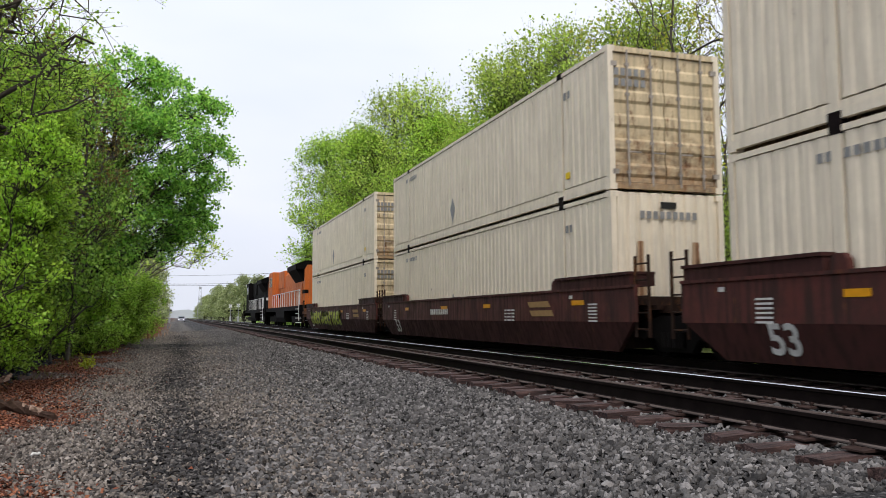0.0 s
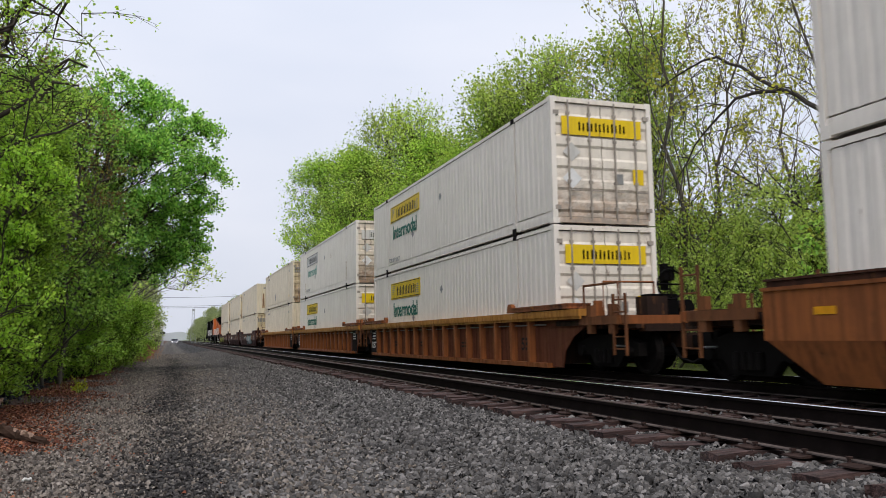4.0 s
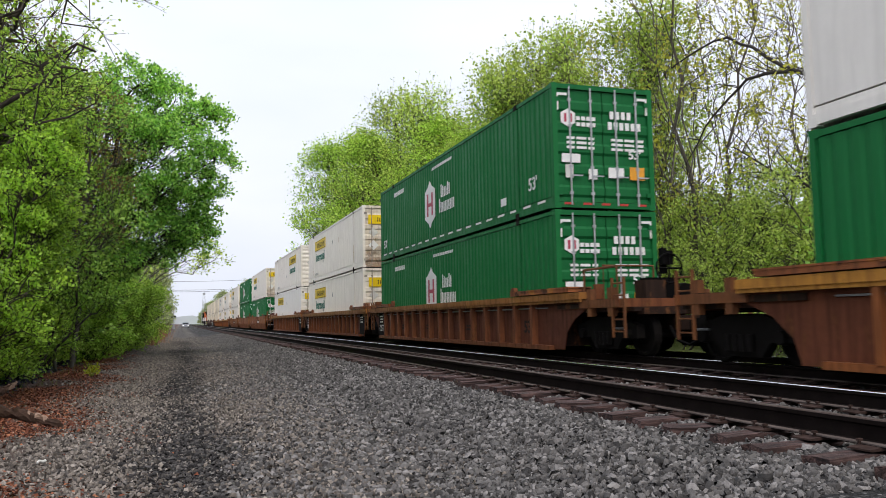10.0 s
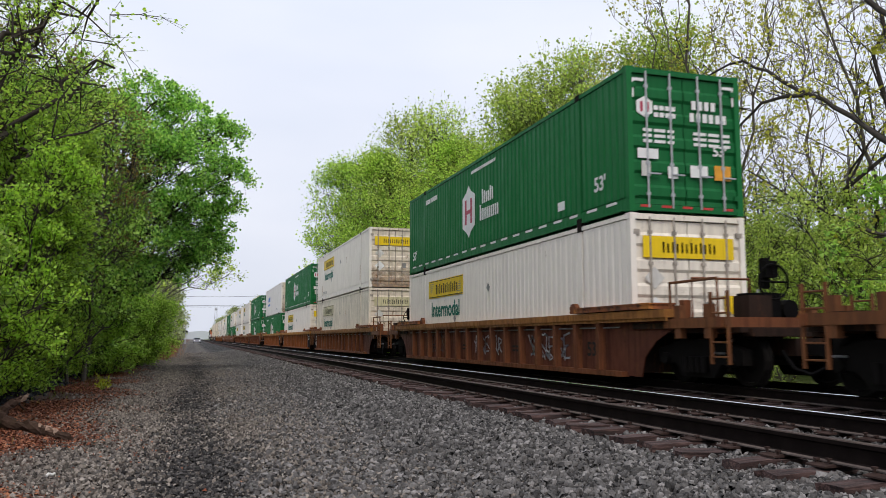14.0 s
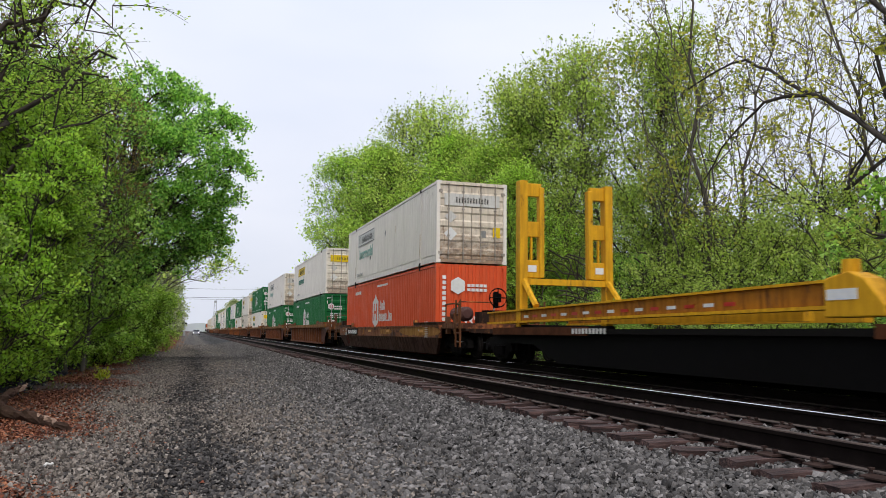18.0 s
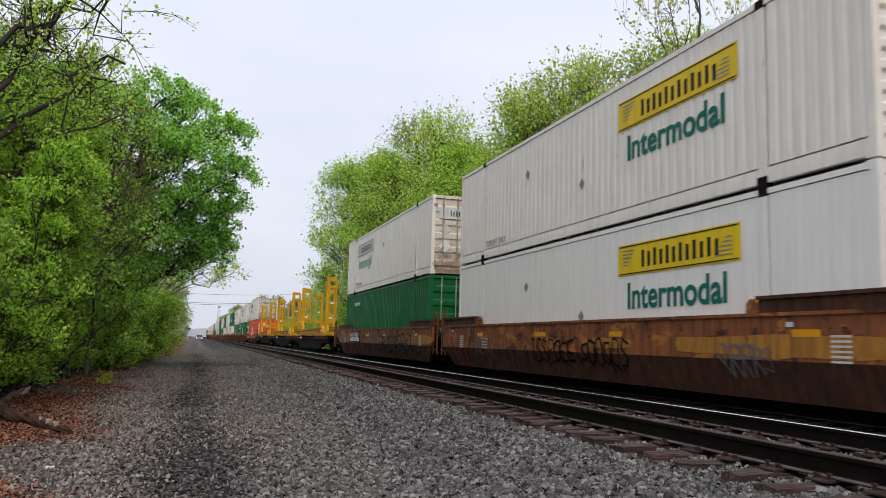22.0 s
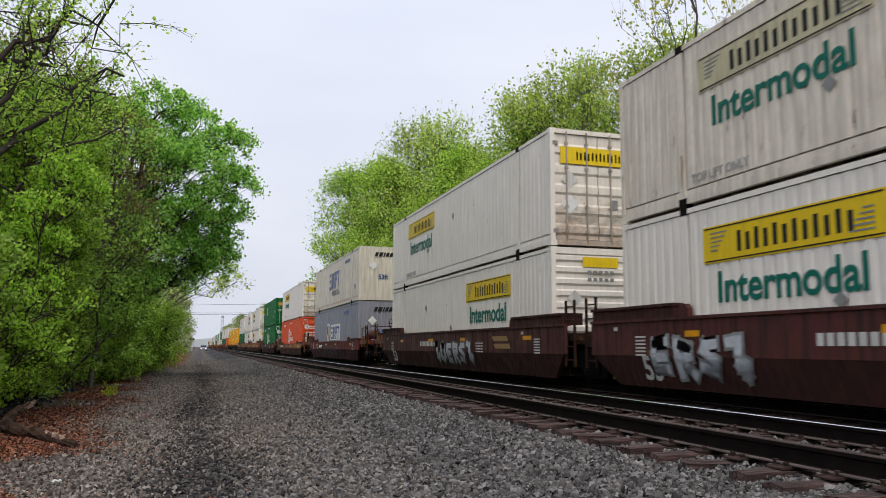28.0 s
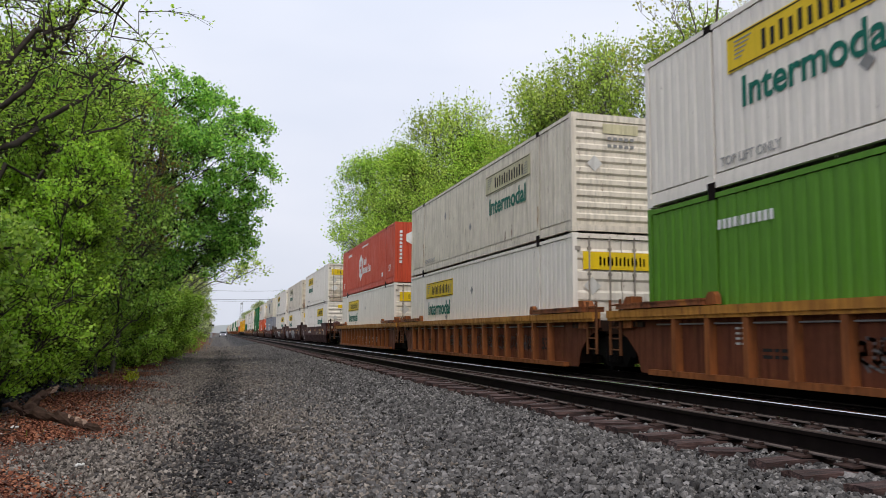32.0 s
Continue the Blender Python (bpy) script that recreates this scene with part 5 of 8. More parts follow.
        if mat != "red_car":
            part("lettering", letters("53", 0.62 if style == "smooth" else 0.4, "sign_pale" if mat in ("maroon", "red_car") else "tag_maroon" if style == "smooth" else "ink"), "ink", car, at=pose(sx * (hw - 0.064 if style == "smooth" else hw - 0.145), 6.9 if style == "smooth" else -6.5, 0.88 if style == "smooth" else 1.02, 0, 16.5 * sx if style == "smooth" else 0, 0) @ FACE_SIDE[sx] @ LAY)
        for yy, ww in ((2.0, [0.12] * 10), (-3.5, [0.12, 0.2, 0.16])) if mat == "maroon" else ((5.2, [0.1, 0.14, 0.1]),):
            part("stencil", shared(("wst", str(ww)), lambda: bars(ww, 0.17 if len(ww) > 5 else 0.035, 0.055, 1 if len(ww) > 5 else 4, 0.045).mesh("stencil", MAT["sign_pale"])), "sign_pale", car, at=pose(sx * (hw + 0.004 if style == "smooth" else hw - 0.147), yy, 1.38) @ FACE_SIDE[sx])
    for yy, half in ((-hl + 0.6, 0.6), (hl - 0.6, 0.6), (0.0, 0.5)):
        part("cross_member", shared(("wxm", half), lambda: Shape().box(-1.2, 1.2, -half, half, 0.62, 0.74).mesh("cross_member", MAT["dark_steel"])), "dark_steel", car, at=pose(0, yy, 0))
    for sy, coupled in ((1, coupled_front), (-1, coupled_rear)):
        reach = 3.0 if coupled else 1.35
        part("end_platform", shared(("wplat", mat, reach), lambda: Shape().box(-0.32, 0.32, 0.0, reach, 0.98, 1.25).box(-1.25, 1.25, 0.1, reach - 0.1, 1.34, 1.42).box(-hw + 0.1, hw - 0.1, 0.0, 1.15, 1.42, 1.52).box(-1.3, 1.3, 0.0, 0.1, 0.62, 1.6).box(-1.1, 1.1, reach - 0.25, reach, 1.28, 1.4).mesh("end_platform", MAT["end_steel"])), mat, car, at=pose(0, sy * hl, 0, 0, 0, 0 if sy > 0 else 180))
        for x in (-1.4, 1.4):
            grab(car, "end_ladder", x, sy * (hl + (2.6 if coupled else 1.05)), 0.85, 2.3 if style == "smooth" else 1.98, "rung" if mat not in ("maroon", "red_car") else "end_steel", 5)
        if not coupled and style != "smooth":
            for x in (-1.28, 1.28):
                part("end_stanchion", shared(("stan", mat), lambda: Shape().prism([(-0.17, 1.4), (0.17, 1.4), (0.17, 1.88), (0.06, 2.02), (-0.17, 2.02)], "x", -0.12, 0.12).mesh("end_stanchion", MAT[mat])), mat, car, at=pose(x, sy * (hl + 0.55), 0, 0, 0, 0 if sy > 0 else 180))
        if coupled:
            part("coupler", shared(("coup",), lambda: Shape().box(-0.13, 0.13, 0.0, 0.85, 0.99, 1.2).box(-0.2, 0.2, 0.55, 0.85, 0.95, 1.25).mesh("coupler", MAT["dark_steel"])), "dark_steel", car, at=pose(0, sy * (hl + 2.85), 0, 0, 0, 0 if sy > 0 else 180))
            part("end_beam", shared(("ebeam", mat), lambda: Shape().box(-1.45, 1.45, 0, 0.12, 1.42, 1.58).mesh("end_beam", MAT[mat])), mat, car, at=pose(0, sy * (hl + 2.7), 0))
            for x in (-1.36, 1.36):
                part("end_sill", shared(("esill",), lambda: Shape().box(-0.07, 0.07, 1.1, 2.75, 1.42, 1.58).mesh("end_sill", MAT["rung"])), "rung", car, at=pose(x, sy * hl, 0, 0, 0, 0 if sy > 0 else 180))
                for q in (1.5, 2.3):
                    part("end_bracket", shared(("ebrk",), lambda: Shape().box(-0.06, 0.06, -0.08, 0.08, 1.25, 1.80).mesh("end_bracket", MAT["rung"])), "rung", car, at=pose(x, sy * (hl + q), 0))
            hose = Shape().tube([(0.5 * sy, 0, 1.05), (0.55 * sy, 0.3 * sy, 0.8), (0.5 * sy, 0.6 * sy, 0.72), (0.4 * sy, 0.85 * sy, 0.85)], [0.03] * 4, 5)
            for hz, hx, hm in ((1.34, 1.42, "rung"), (1.02, 1.36, "galv")):
                part("pipe", shared(("epipe", hz), lambda: Shape().tube([(-hx, 0, hz), (-0.4, 0.1, hz - 0.02), (0.4, 0.1, hz - 0.05), (hx, 0, hz)], [0.02] * 4, 5).mesh("pipe", MAT[hm])), hm, car, at=pose(0, sy * (hl + 2.35), 0))
            part("crossover_step", shared(("cstep",), lambda: Shape().box(-1.42, 1.42, -0.28, 0.28, 0, 0.03).mesh("crossover_step", MAT["end_steel"])), "end_steel", car, at=pose(0, sy * (hl + 2.1), 1.56))
            part("air_hose", hose, "black", car, at=pose(0, sy * (hl + 2.9), 0))
    if coupled_rear:
        def brake():
            s = Shape()
            s.tube([(0.3 * math.cos(6.28318 * k / 16), 0, 0.3 * math.sin(6.28318 * k / 16)) for k in range(17)], [0.022] * 17, 5, False)
            for k in range(4):
                a = 1.5708 * k
                s.tube([(0, 0, 0), (0.3 * math.cos(a), 0, 0.3 * math.sin(a))], [0.018, 0.018], 4)
            return s.mesh("brake_wheel", MAT["black"])
        part("brake_wheel", shared(("brake",), brake), "black", car, at=pose(0.15, -hl - 2.0, 2.42 if style == "smooth" else 2.2))
        part("brake_stand", Shape().box(-0.22, 0.42, -hl - 1.84, -hl - 1.5, 1.0, 2.02).box(0.08, 0.22, -hl - 1.84, -hl - 1.74, 2.1, 2.62).box(0.03, 0.27, -hl - 1.98, -hl - 1.84, 2.28, 2.56), "black", car)
        part("end_post", Shape().box(-1.02, -0.86, -hl - 1.1, -hl - 0.98, 1.52, 1.92), mat, car)
        part("end_post", Shape().box(0.86, 1.02, -hl - 1.1, -hl - 0.98, 1.52, 1.92), mat, car)
        part("brake_box", Shape().box(-0.6, -0.15, -hl - 2.3, -hl - 1.9, 1.58, 1.95), "end_steel", car)
        part("brake_cylinder", Shape().tube([(0.75, -hl - 1.7, 1.75), (0.75, -hl - 1.0, 1.75)], [0.17, 0.17], 12), "black", car)
        part("handrail", Shape().tube([(-1.35, -hl - 2.5, 1.55), (-1.35, -hl - 2.5, 2.2), (-1.35, -hl - 1.2, 2.2), (-1.35, -hl - 1.2, 1.55)], [0.028] * 4, 5), "rung", car)
        if style == "smooth":
            part("air_reservoir", Shape().tube([(-0.75, -hl - 1.6, 1.9), (-0.75, -hl - 1.52, 1.9), (-0.75, -hl - 0.5, 1.9), (-0.75, -hl - 0.42, 1.9)], [0.14, 0.24, 0.24, 0.14], 14), "tank_brown", car, "rusty brown air reservoir")
        part("brake_lever", Shape().tube([(0.2, -hl - 1.55, 2.1), (0.0, -hl - 1.6, 1.5), (-0.35, -hl - 1.5, 1.2)], [0.025] * 3, 5), "galv", car)
        part("step_rail", Shape().tube([(-0.9, -hl - 1.2, 1.55), (-0.9, -hl - 1.2, 2.3), (0.3, -hl - 1.2, 2.3), (0.3, -hl - 1.2, 1.55)], [0.025] * 4, 5), mat, car)
    truck(car, -(CL / 2 + 1.73))
    if front_truck:
        truck(car, CL / 2 + 1.73)
    return car


CARS = {}


def put_car(style, mat, label, u, front_truck, cf, cr, plated):
    key = (style, mat, front_truck, cf, cr, plated)
    if key in CARS:
        car = copy_thing(CARS[key], pose(0, 0, 0))
    else:
        car = CARS[key] = well_car(style, mat, label, front_truck, cf, cr, plated)
    rides(car, u)
    return car


W_SM = "smooth-sided well car in {} paint, carrying stacked containers"
W_RB = "ribbed well car in {} paint, carrying stacked containers"
PAINTS = {"maroon": "sooty dark maroon", "tan": "weathered yellow-orange", "tan_brown": "faded brown", "tan_dark": "dirty brown and yellow", "red_car": "dusty maroon red"}
# place of the containers' rear end, upper, lower (* turned round), car side and paint, number of units in the car
STACKS = [
    (35.32, "up", "up", "smooth", "maroon", 0), (16.00, "up", "up*", "smooth", "maroon", 1), (-3.59, "up*", "up", "smooth", "maroon", 2),
    (-27.24, "up", "up*", "ribbed", "tan", 0), (-46.82, "jf", "jb", "ribbed", "tan", 1), (-66.36, "jb", "jb", "ribbed", "tan", 2),
    (-90.07, "jr", "jb", "smooth", "tan", 0), (-109.62, "hg", "hg", "smooth", "tan", 1), (-129.05, "jb", "hg", "smooth", "tan", 2),
    (-152.77, "jb*", "jn", "ribbed", "tan_brown", 0), (-172.41, "jr", "jb", "ribbed", "tan_brown", 1), (-192.08, "hg", "hg", "ribbed", "tan_brown", 2),
    (-215.75, "ma", "hg", "ribbed", "tan", 0), (-235.34, "hg", "jb", "ribbed", "tan", 1), (-254.82, "jr", "jm", "ribbed", "tan_brown", 2),
    (-278.36, "hg", "jb", "ribbed", "tan_brown", 3), (-301.93, "jf", "hg", "ribbed", "tan_brown", 3), (-325.39, "jb", "hg", "ribbed", "tan_brown", 3), (-349.02, "jf", "ho*", "smooth", "tan_dark", 3),
    (-430.84, "jf", "hb", "smooth", "tan_dark", 0), (-450.30, "jb*", "js*", "smooth", "tan_dark", 1), (-469.96, "jb", "jb", "smooth", "tan_dark", 2),
    (-493.62, "em", "hg", "smooth", "maroon", 3), (-517.19, "jb", "ho", "smooth", "tan_dark", 3), (-540.84, "sc*", "sg*", "smooth", "red_car", 3),
    (-564.63, "jb", "jb*", "smooth", "maroon", 0), (-584.10, "jm", "jb", "smooth", "maroon", 1), (-603.65, "jb", "jb*", "smooth", "maroon", 2),
    (-627.40, "hr*", "jb", "ribbed", "tan", 0), (-646.95, "jm*", "jb", "ribbed", "tan", 1), (-666.50, "jb", "hl", "ribbed", "tan", 1),
]
# sprayed tags: car, from and to along it, heights, paints
TAGS = {
    0: [(-2.0, 7.4, 0.75, 1.6, ("tag_yellow", "tag_grey"))], 2: [(-5.0, 0.0, 0.68, 1.6, ("tag_white", "tag_teal"))], 3: [(1.0, 5.0, 0.75, 1.3, ("tag_white",))],
    15: [(3.6, 5.2, 0.75, 1.45, ("tag_grey",)), (-1.5, 0.5, 0.8, 1.4, ("tag_white",)), (-5.5, -3.4, 0.75, 1.4, ("tag_white",))], 16: [(-2.5, 3.0, 0.8, 1.3, ("tag_grey",))],
    19: [(3.6, 5.6, 1.3, 1.66, ("tag_white",)), (-7.5, 1.0, 0.75, 1.65, ("tag_grey",)), (-6.5, -1.0, 0.7, 1.6, ("tag_soot",))], 20: [(-6.4, -5.2, 0.85, 1.4, ("tag_grey",)), (-2.5, 2.0, 0.75, 1.5, ("tag_soot",)), (4.6, 6.0, 0.9, 1.45, ("tag_grey",))],
    22: [(-1.5, 6.0, 0.7, 1.42, ("tag_grey",))], 24: [(-2.8, 2.2, 0.66, 1.45, ("tag_grey",))],
    25: [(-3.0, 1.0, 0.7, 1.5, ("tag_white", "tag_grey"))], 26: [(4.1, 6.9, 0.72, 1.5, ("tag_white", "galv")), (-3.0, 0.0, 0.62, 1.62, ("tag_white", "galv"))],
    28: [(-5.0, 5.7, 0.75, 1.15, ("tag_white",))], 29: [(-6.0, 2.0, 0.8, 1.3, ("tag_grey",))], 30: [(-2.0, 3.0, 0.8, 1.3, ("tag_grey",))],
}
# black number plates with white bars: car, place along it, height
PLATES = {6: (-2.0, 1.29), 8: (-2.0, 1.29), 18: (5.5, 1.30), 19: (4.5, 1.29), 21: (-0.5, 1.29), 23: (5.8, 1.30), 24: (3.7, 1.3, 0.6)}


def plates(car, y, z, k=1.0):
    x = -1.49
    wide = Matrix.Diagonal((1, k, 1, 1))
    part("number_plate", shared(("nplate",), lambda: Shape().box(-0.006, 0.0, -1.3, 1.3, -0.15, 0.15).mesh("number_plate", MAT["black"])), "black", car, "black plate with white bars", at=pose(x, y, z) @ wide)
    part("plate_print", shared(("nbars",), lambda: bars([0.14, 0.14, 0.14, 0.14, 0.06, 0.14, 0.14, 0.14, 0.14, 0.14, 0.14], 0.18, 0.07).mesh("plate_print", MAT["white_ink"])), "white_ink", car, at=pose(x - 0.008, y, z) @ wide @ FACE_SIDE[-1])


LOW, HIGH = 0.785, 3.685
TRAIN = []
for index, (u, top, low, style, mat, unit) in enumerate(STACKS):
    mid = u + CL / 2
    car = put_car(style, mat, (W_SM if style == "smooth" else W_RB).format(PAINTS[mat]), mid, unit in (0, 3), unit in (0, 3), unit in (2, 3), index < 28)
    TRAIN.append((index, car, style, mat))
    load(low[:2], mid, LOW, low.endswith("*"))
    load(top[:2], mid, HIGH, top.endswith("*"))
# what sets single cars apart: sprayed tags, number plates, a gold railway emblem
for index, car, style, mat in TRAIN:
    for n, (a, b, c, d, mats) in enumerate(TAGS.get(index, ())):
        graffiti(car, a, b, c, d, mats, index * 7 + n, -1.492 if style == "smooth" else -1.33)
    if index in PLATES:
        plates(car, *PLATES[index])
    if mat == "tan_dark":
        rp = random.Random(index)
        for y, w, z, h in ((8.3, 0.8, 1.33, 0.14), (-6.6, 3.0, 1.33, 0.2), (-8.3, 0.7, 1.30, 0.14), (4.4, 0.9, 1.34, 0.1), (-1.6, 1.2, 1.32, 0.12)):
            edge = [(w / 2 * math.cos(a) ** 3 * rp.uniform(0.85, 1.1) + 0.45 * w * math.cos(a) * rp.uniform(0.7, 1.0), h * math.copysign(abs(math.sin(a)) ** 0.4, math.sin(a)) * rp.uniform(0.7, 1.0)) for a in (6.28318 * k / 22 for k in range(22))]
            part("paint_patch", Shape().prism(edge, "x", -0.004, 0), "tan_chord" if y < 0 else "tan", car, "patch of fresher yellow paint", at=pose(-1.477, y, z))
    if mat == "maroon" and index != 22:
        em = Shape()
        for k, (a, b) in enumerate(((-0.62, 0.5), (-0.45, 0.62))):
            em.prism([(a, -0.13 + 0.2 * k), (b, -0.13 + 0.2 * k), (b + 0.12, 0.0 + 0.2 * k), (a + 0.12, 0.0 + 0.2 * k)], "x", -0.005, 0.0)
        part("emblem", em, "faded_gold", car, "faded gold slanted emblem", at=pose(-1.478, -5.3, 1.36))



# ---- flat car of three platforms with yellow racks ----
def flat_unit(u_front, u_rear, last):
    car = thing("flat_car", "long black flat car with low side sills, carrying yellow racks", "rail car", "flat cars of the train")
    mid, hl = (u_front + u_rear) / 2, (u_front - u_rear) / 2
    part("deck", Shape().box(-1.42, 1.42, -hl + 0.25, hl - 0.25, 1.28, 1.38), "dark_steel", car)
    for sx in (-1, 1):
        s = Shape().prism([(-hl + 0.3, 1.05), (-hl + 2.6, 1.02), (-hl + 4.0, 0.62), (hl - 4.0, 0.62), (hl - 2.6, 1.02), (hl - 0.3, 1.05), (hl - 0.3, 1.28), (-hl + 0.3, 1.28)], "x", sx * 1.3 - 0.04, sx * 1.3 + 0.04)
        part("side_sill", s, "black", car)
        for ya, yb in ((-hl + 0.25, -hl + 5.5), (hl - 5.5, hl - 0.25)):
            part("deck_edge", Shape().box(sx * 1.42 - 0.04, sx * 1.42 + 0.04, ya, yb, 1.25, 1.43), "deck_rust", car, "rusty deck edge")
        part("stencil", bars([0.1] * 10, 0.11, 0.05), "sign_pale", car, at=pose(sx * 1.465, 3.5, 1.34) @ FACE_SIDE[sx])
    part("centre_sill", Shape().box(-0.35, 0.35, -hl, hl, 0.95, 1.28), "black", car)
    truck(car, hl)
    if last:
        truck(car, -hl)
    rides(car, mid)


EDGES = [-354.6, -372.9, -391.2, -409.5]
for k in range(3):
    flat_unit(EDGES[k], EDGES[k + 1], k == 2)


def rack_post(rack, y, x, narrow):
    """An upright ladder-like frame with plates, leaning on the deck."""
    sx = 1 if x > 0 else -1
    z0, z1 = 1.45, 5.2
    w = 0.52
    s = Shape().box(x - 0.11, x + 0.11, y - 0.14, y + 0.14, z0, z1)
    part("post", s, "rack", rack, bevel=0.015)
    inx = x - sx * w
    a, b = min(x, inx), max(x, inx)
    if narrow:
        p = Shape().box(inx - 0.06, inx + 0.06, y - 0.08, y + 0.08, z0 + 0.5, z1 - 0.1)
        for z in (1.95, 2.75, 3.45, 4.55):
            p.box(a, b, y - 0.05, y + 0.05, z - 0.07, z + 0.09)
        p.prism([(a, 5.2), (a, 4.95), (b, 4.95), (b, 5.2)] if sx < 0 else [(a, 5.2), (a, 4.95), (b, 4.95), (b, 5.2)], "y", y - 0.04, y + 0.04)
    else:
        p = Shape().box(inx - 0.07, inx + 0.07, y - 0.1, y + 0.1, z0 + 1.25, z1 - 0.15)
        for z0b, z1b in ((2.7, 3.15), (3.75, 4.15), (4.8, 5.15)):
            p.box(a, b, y - 0.06, y + 0.06, z0b, z1b)
        p.box((a + b) / 2 - 0.03, (a + b) / 2 + 0.03, y - 0.04, y + 0.04, 3.15, 3.75)
    part("ladder_plate", p, "rack", rack, bevel=0.02)
    part("sticker", Shape().box(a + 0.14, b - 0.14, y - 0.075, y - 0.07, 3.5 if narrow else 2.85, 3.62 if narrow else 3.02), "white_ink", rack, "white sticker")


def rack(u_a, u_b):
    r = thing("transport_rack", "tall yellow steel rack with upright ladder frames on a flat car", "rack", "yellow racks on the flat cars")
    mid = (u_a + u_b) / 2
    ya, yb = u_a - mid, u_b - mid
    for sx in (-1, 1):
        s = Shape().prism([(ya + 2.1, 1.58), (ya + 2.1, 1.82), (yb + 0.9, 1.98), (yb + 0.9, 1.68)], "x", sx * 1.22 - 0.09, sx * 1.22 + 0.09)
        part("side_beam", s, "rack_beam", r, bevel=0.01)
        part("beam_flange", Shape().prism([(ya + 2.1, 1.82), (ya + 2.1, 1.86), (yb + 0.9, 2.02), (yb + 0.9, 1.98)], "x", sx * 1.22 - 0.14, sx * 1.22 + 0.14).prism([(ya + 2.1, 1.53), (ya + 2.1, 1.58), (yb + 0.9, 1.68), (yb + 0.9, 1.63)], "x", sx * 1.22 - 0.14, sx * 1.22 + 0.14), "rack", r)
        for k in range(16):
            part("reflector", shared(("rref", k % 2), lambda: Shape().box(-0.004, 0.004, -0.13, 0.13, -0.03, 0.03).mesh("reflector", MAT["red_film" if k % 2 else "white_ink"])), "red_film", r, at=pose(sx * 1.315, ya - 0.5 - k * 0.52, 1.70 + 0.004 * k))
        part("end_box", Shape().prism([(yb + 0.45, 1.52), (yb + 1.4, 1.52), (yb + 1.4, 2.02), (yb + 1.0, 2.10), (yb + 0.75, 2.0), (yb + 0.45, 1.66)], "x", sx * 1.22 - 0.17, sx * 1.22 + 0.17), "rack", r, bevel=0.02)
        part("box_label", Shape().box(sx * 1.395 - 0.003, sx * 1.395 + 0.003, yb + 0.85, yb + 1.35, 1.74, 1.88), "white_ink", r)
        part("pin", Shape().tube([(sx * 1.22, yb + 1.1, 2.04), (sx * 1.22, yb + 1.1, 2.26)], [0.12, 0.11], 10), "rack", r)
        part("stub_beam", Shape().box(sx * 1.22 - 0.09, sx * 1.22 + 0.09, yb - 2.4, yb + 0.2, 1.5, 1.72), "rack", r)
        part("brace", Shape().tube([(sx * 1.2, ya, 2.7), (sx * 1.2, ya - 0.85, 1.95)], [0.08, 0.08], 6), "rack", r)
        part("brace", Shape().tube([(sx * 1.2, yb, 2.2), (sx * 1.2, yb - 0.6, 1.75)], [0.06, 0.06], 6), "rack", r)
        part("inner_beam", Shape().box(sx * 0.55 - 0.1, sx * 0.55 + 0.1, yb + 2.6, ya - 3.4, 1.5, 1.98), "rack", r)
        rack_post(r, ya, sx * 1.22, False)
        rack_post(r, yb, sx * 1.22, True)
    part("cross_beam", Shape().box(-1.2, 1.2, ya - 0.1, ya + 0.1, 2.52, 2.68), "rack", r)
    part("cross_beam", Shape().box(-1.2, 1.2, yb - 0.02, yb + 0.02, 1.70, 2.0).box(-1.2, 1.2, yb - 0.09, yb + 0.09, 2.0, 2.04).box(-1.2, 1.2, yb - 0.09, yb + 0.09, 1.66, 1.70), "rack_beam", r)
    part("foot", Shape().box(-1.3, 1.3, ya - 0.25, ya + 0.25, 1.383, 1.5), "dark_steel", r)
    part("foot", Shape().box(-1.3, 1.3, yb - 0.25, yb + 0.25, 1.383, 1.5), "dark_steel", r)
    rides(r, mid)


for ua, ub in ((-356.25, -367.95), (-376.7, -389.0), (-395.5, -407.5)):
    rack(ua, ub)


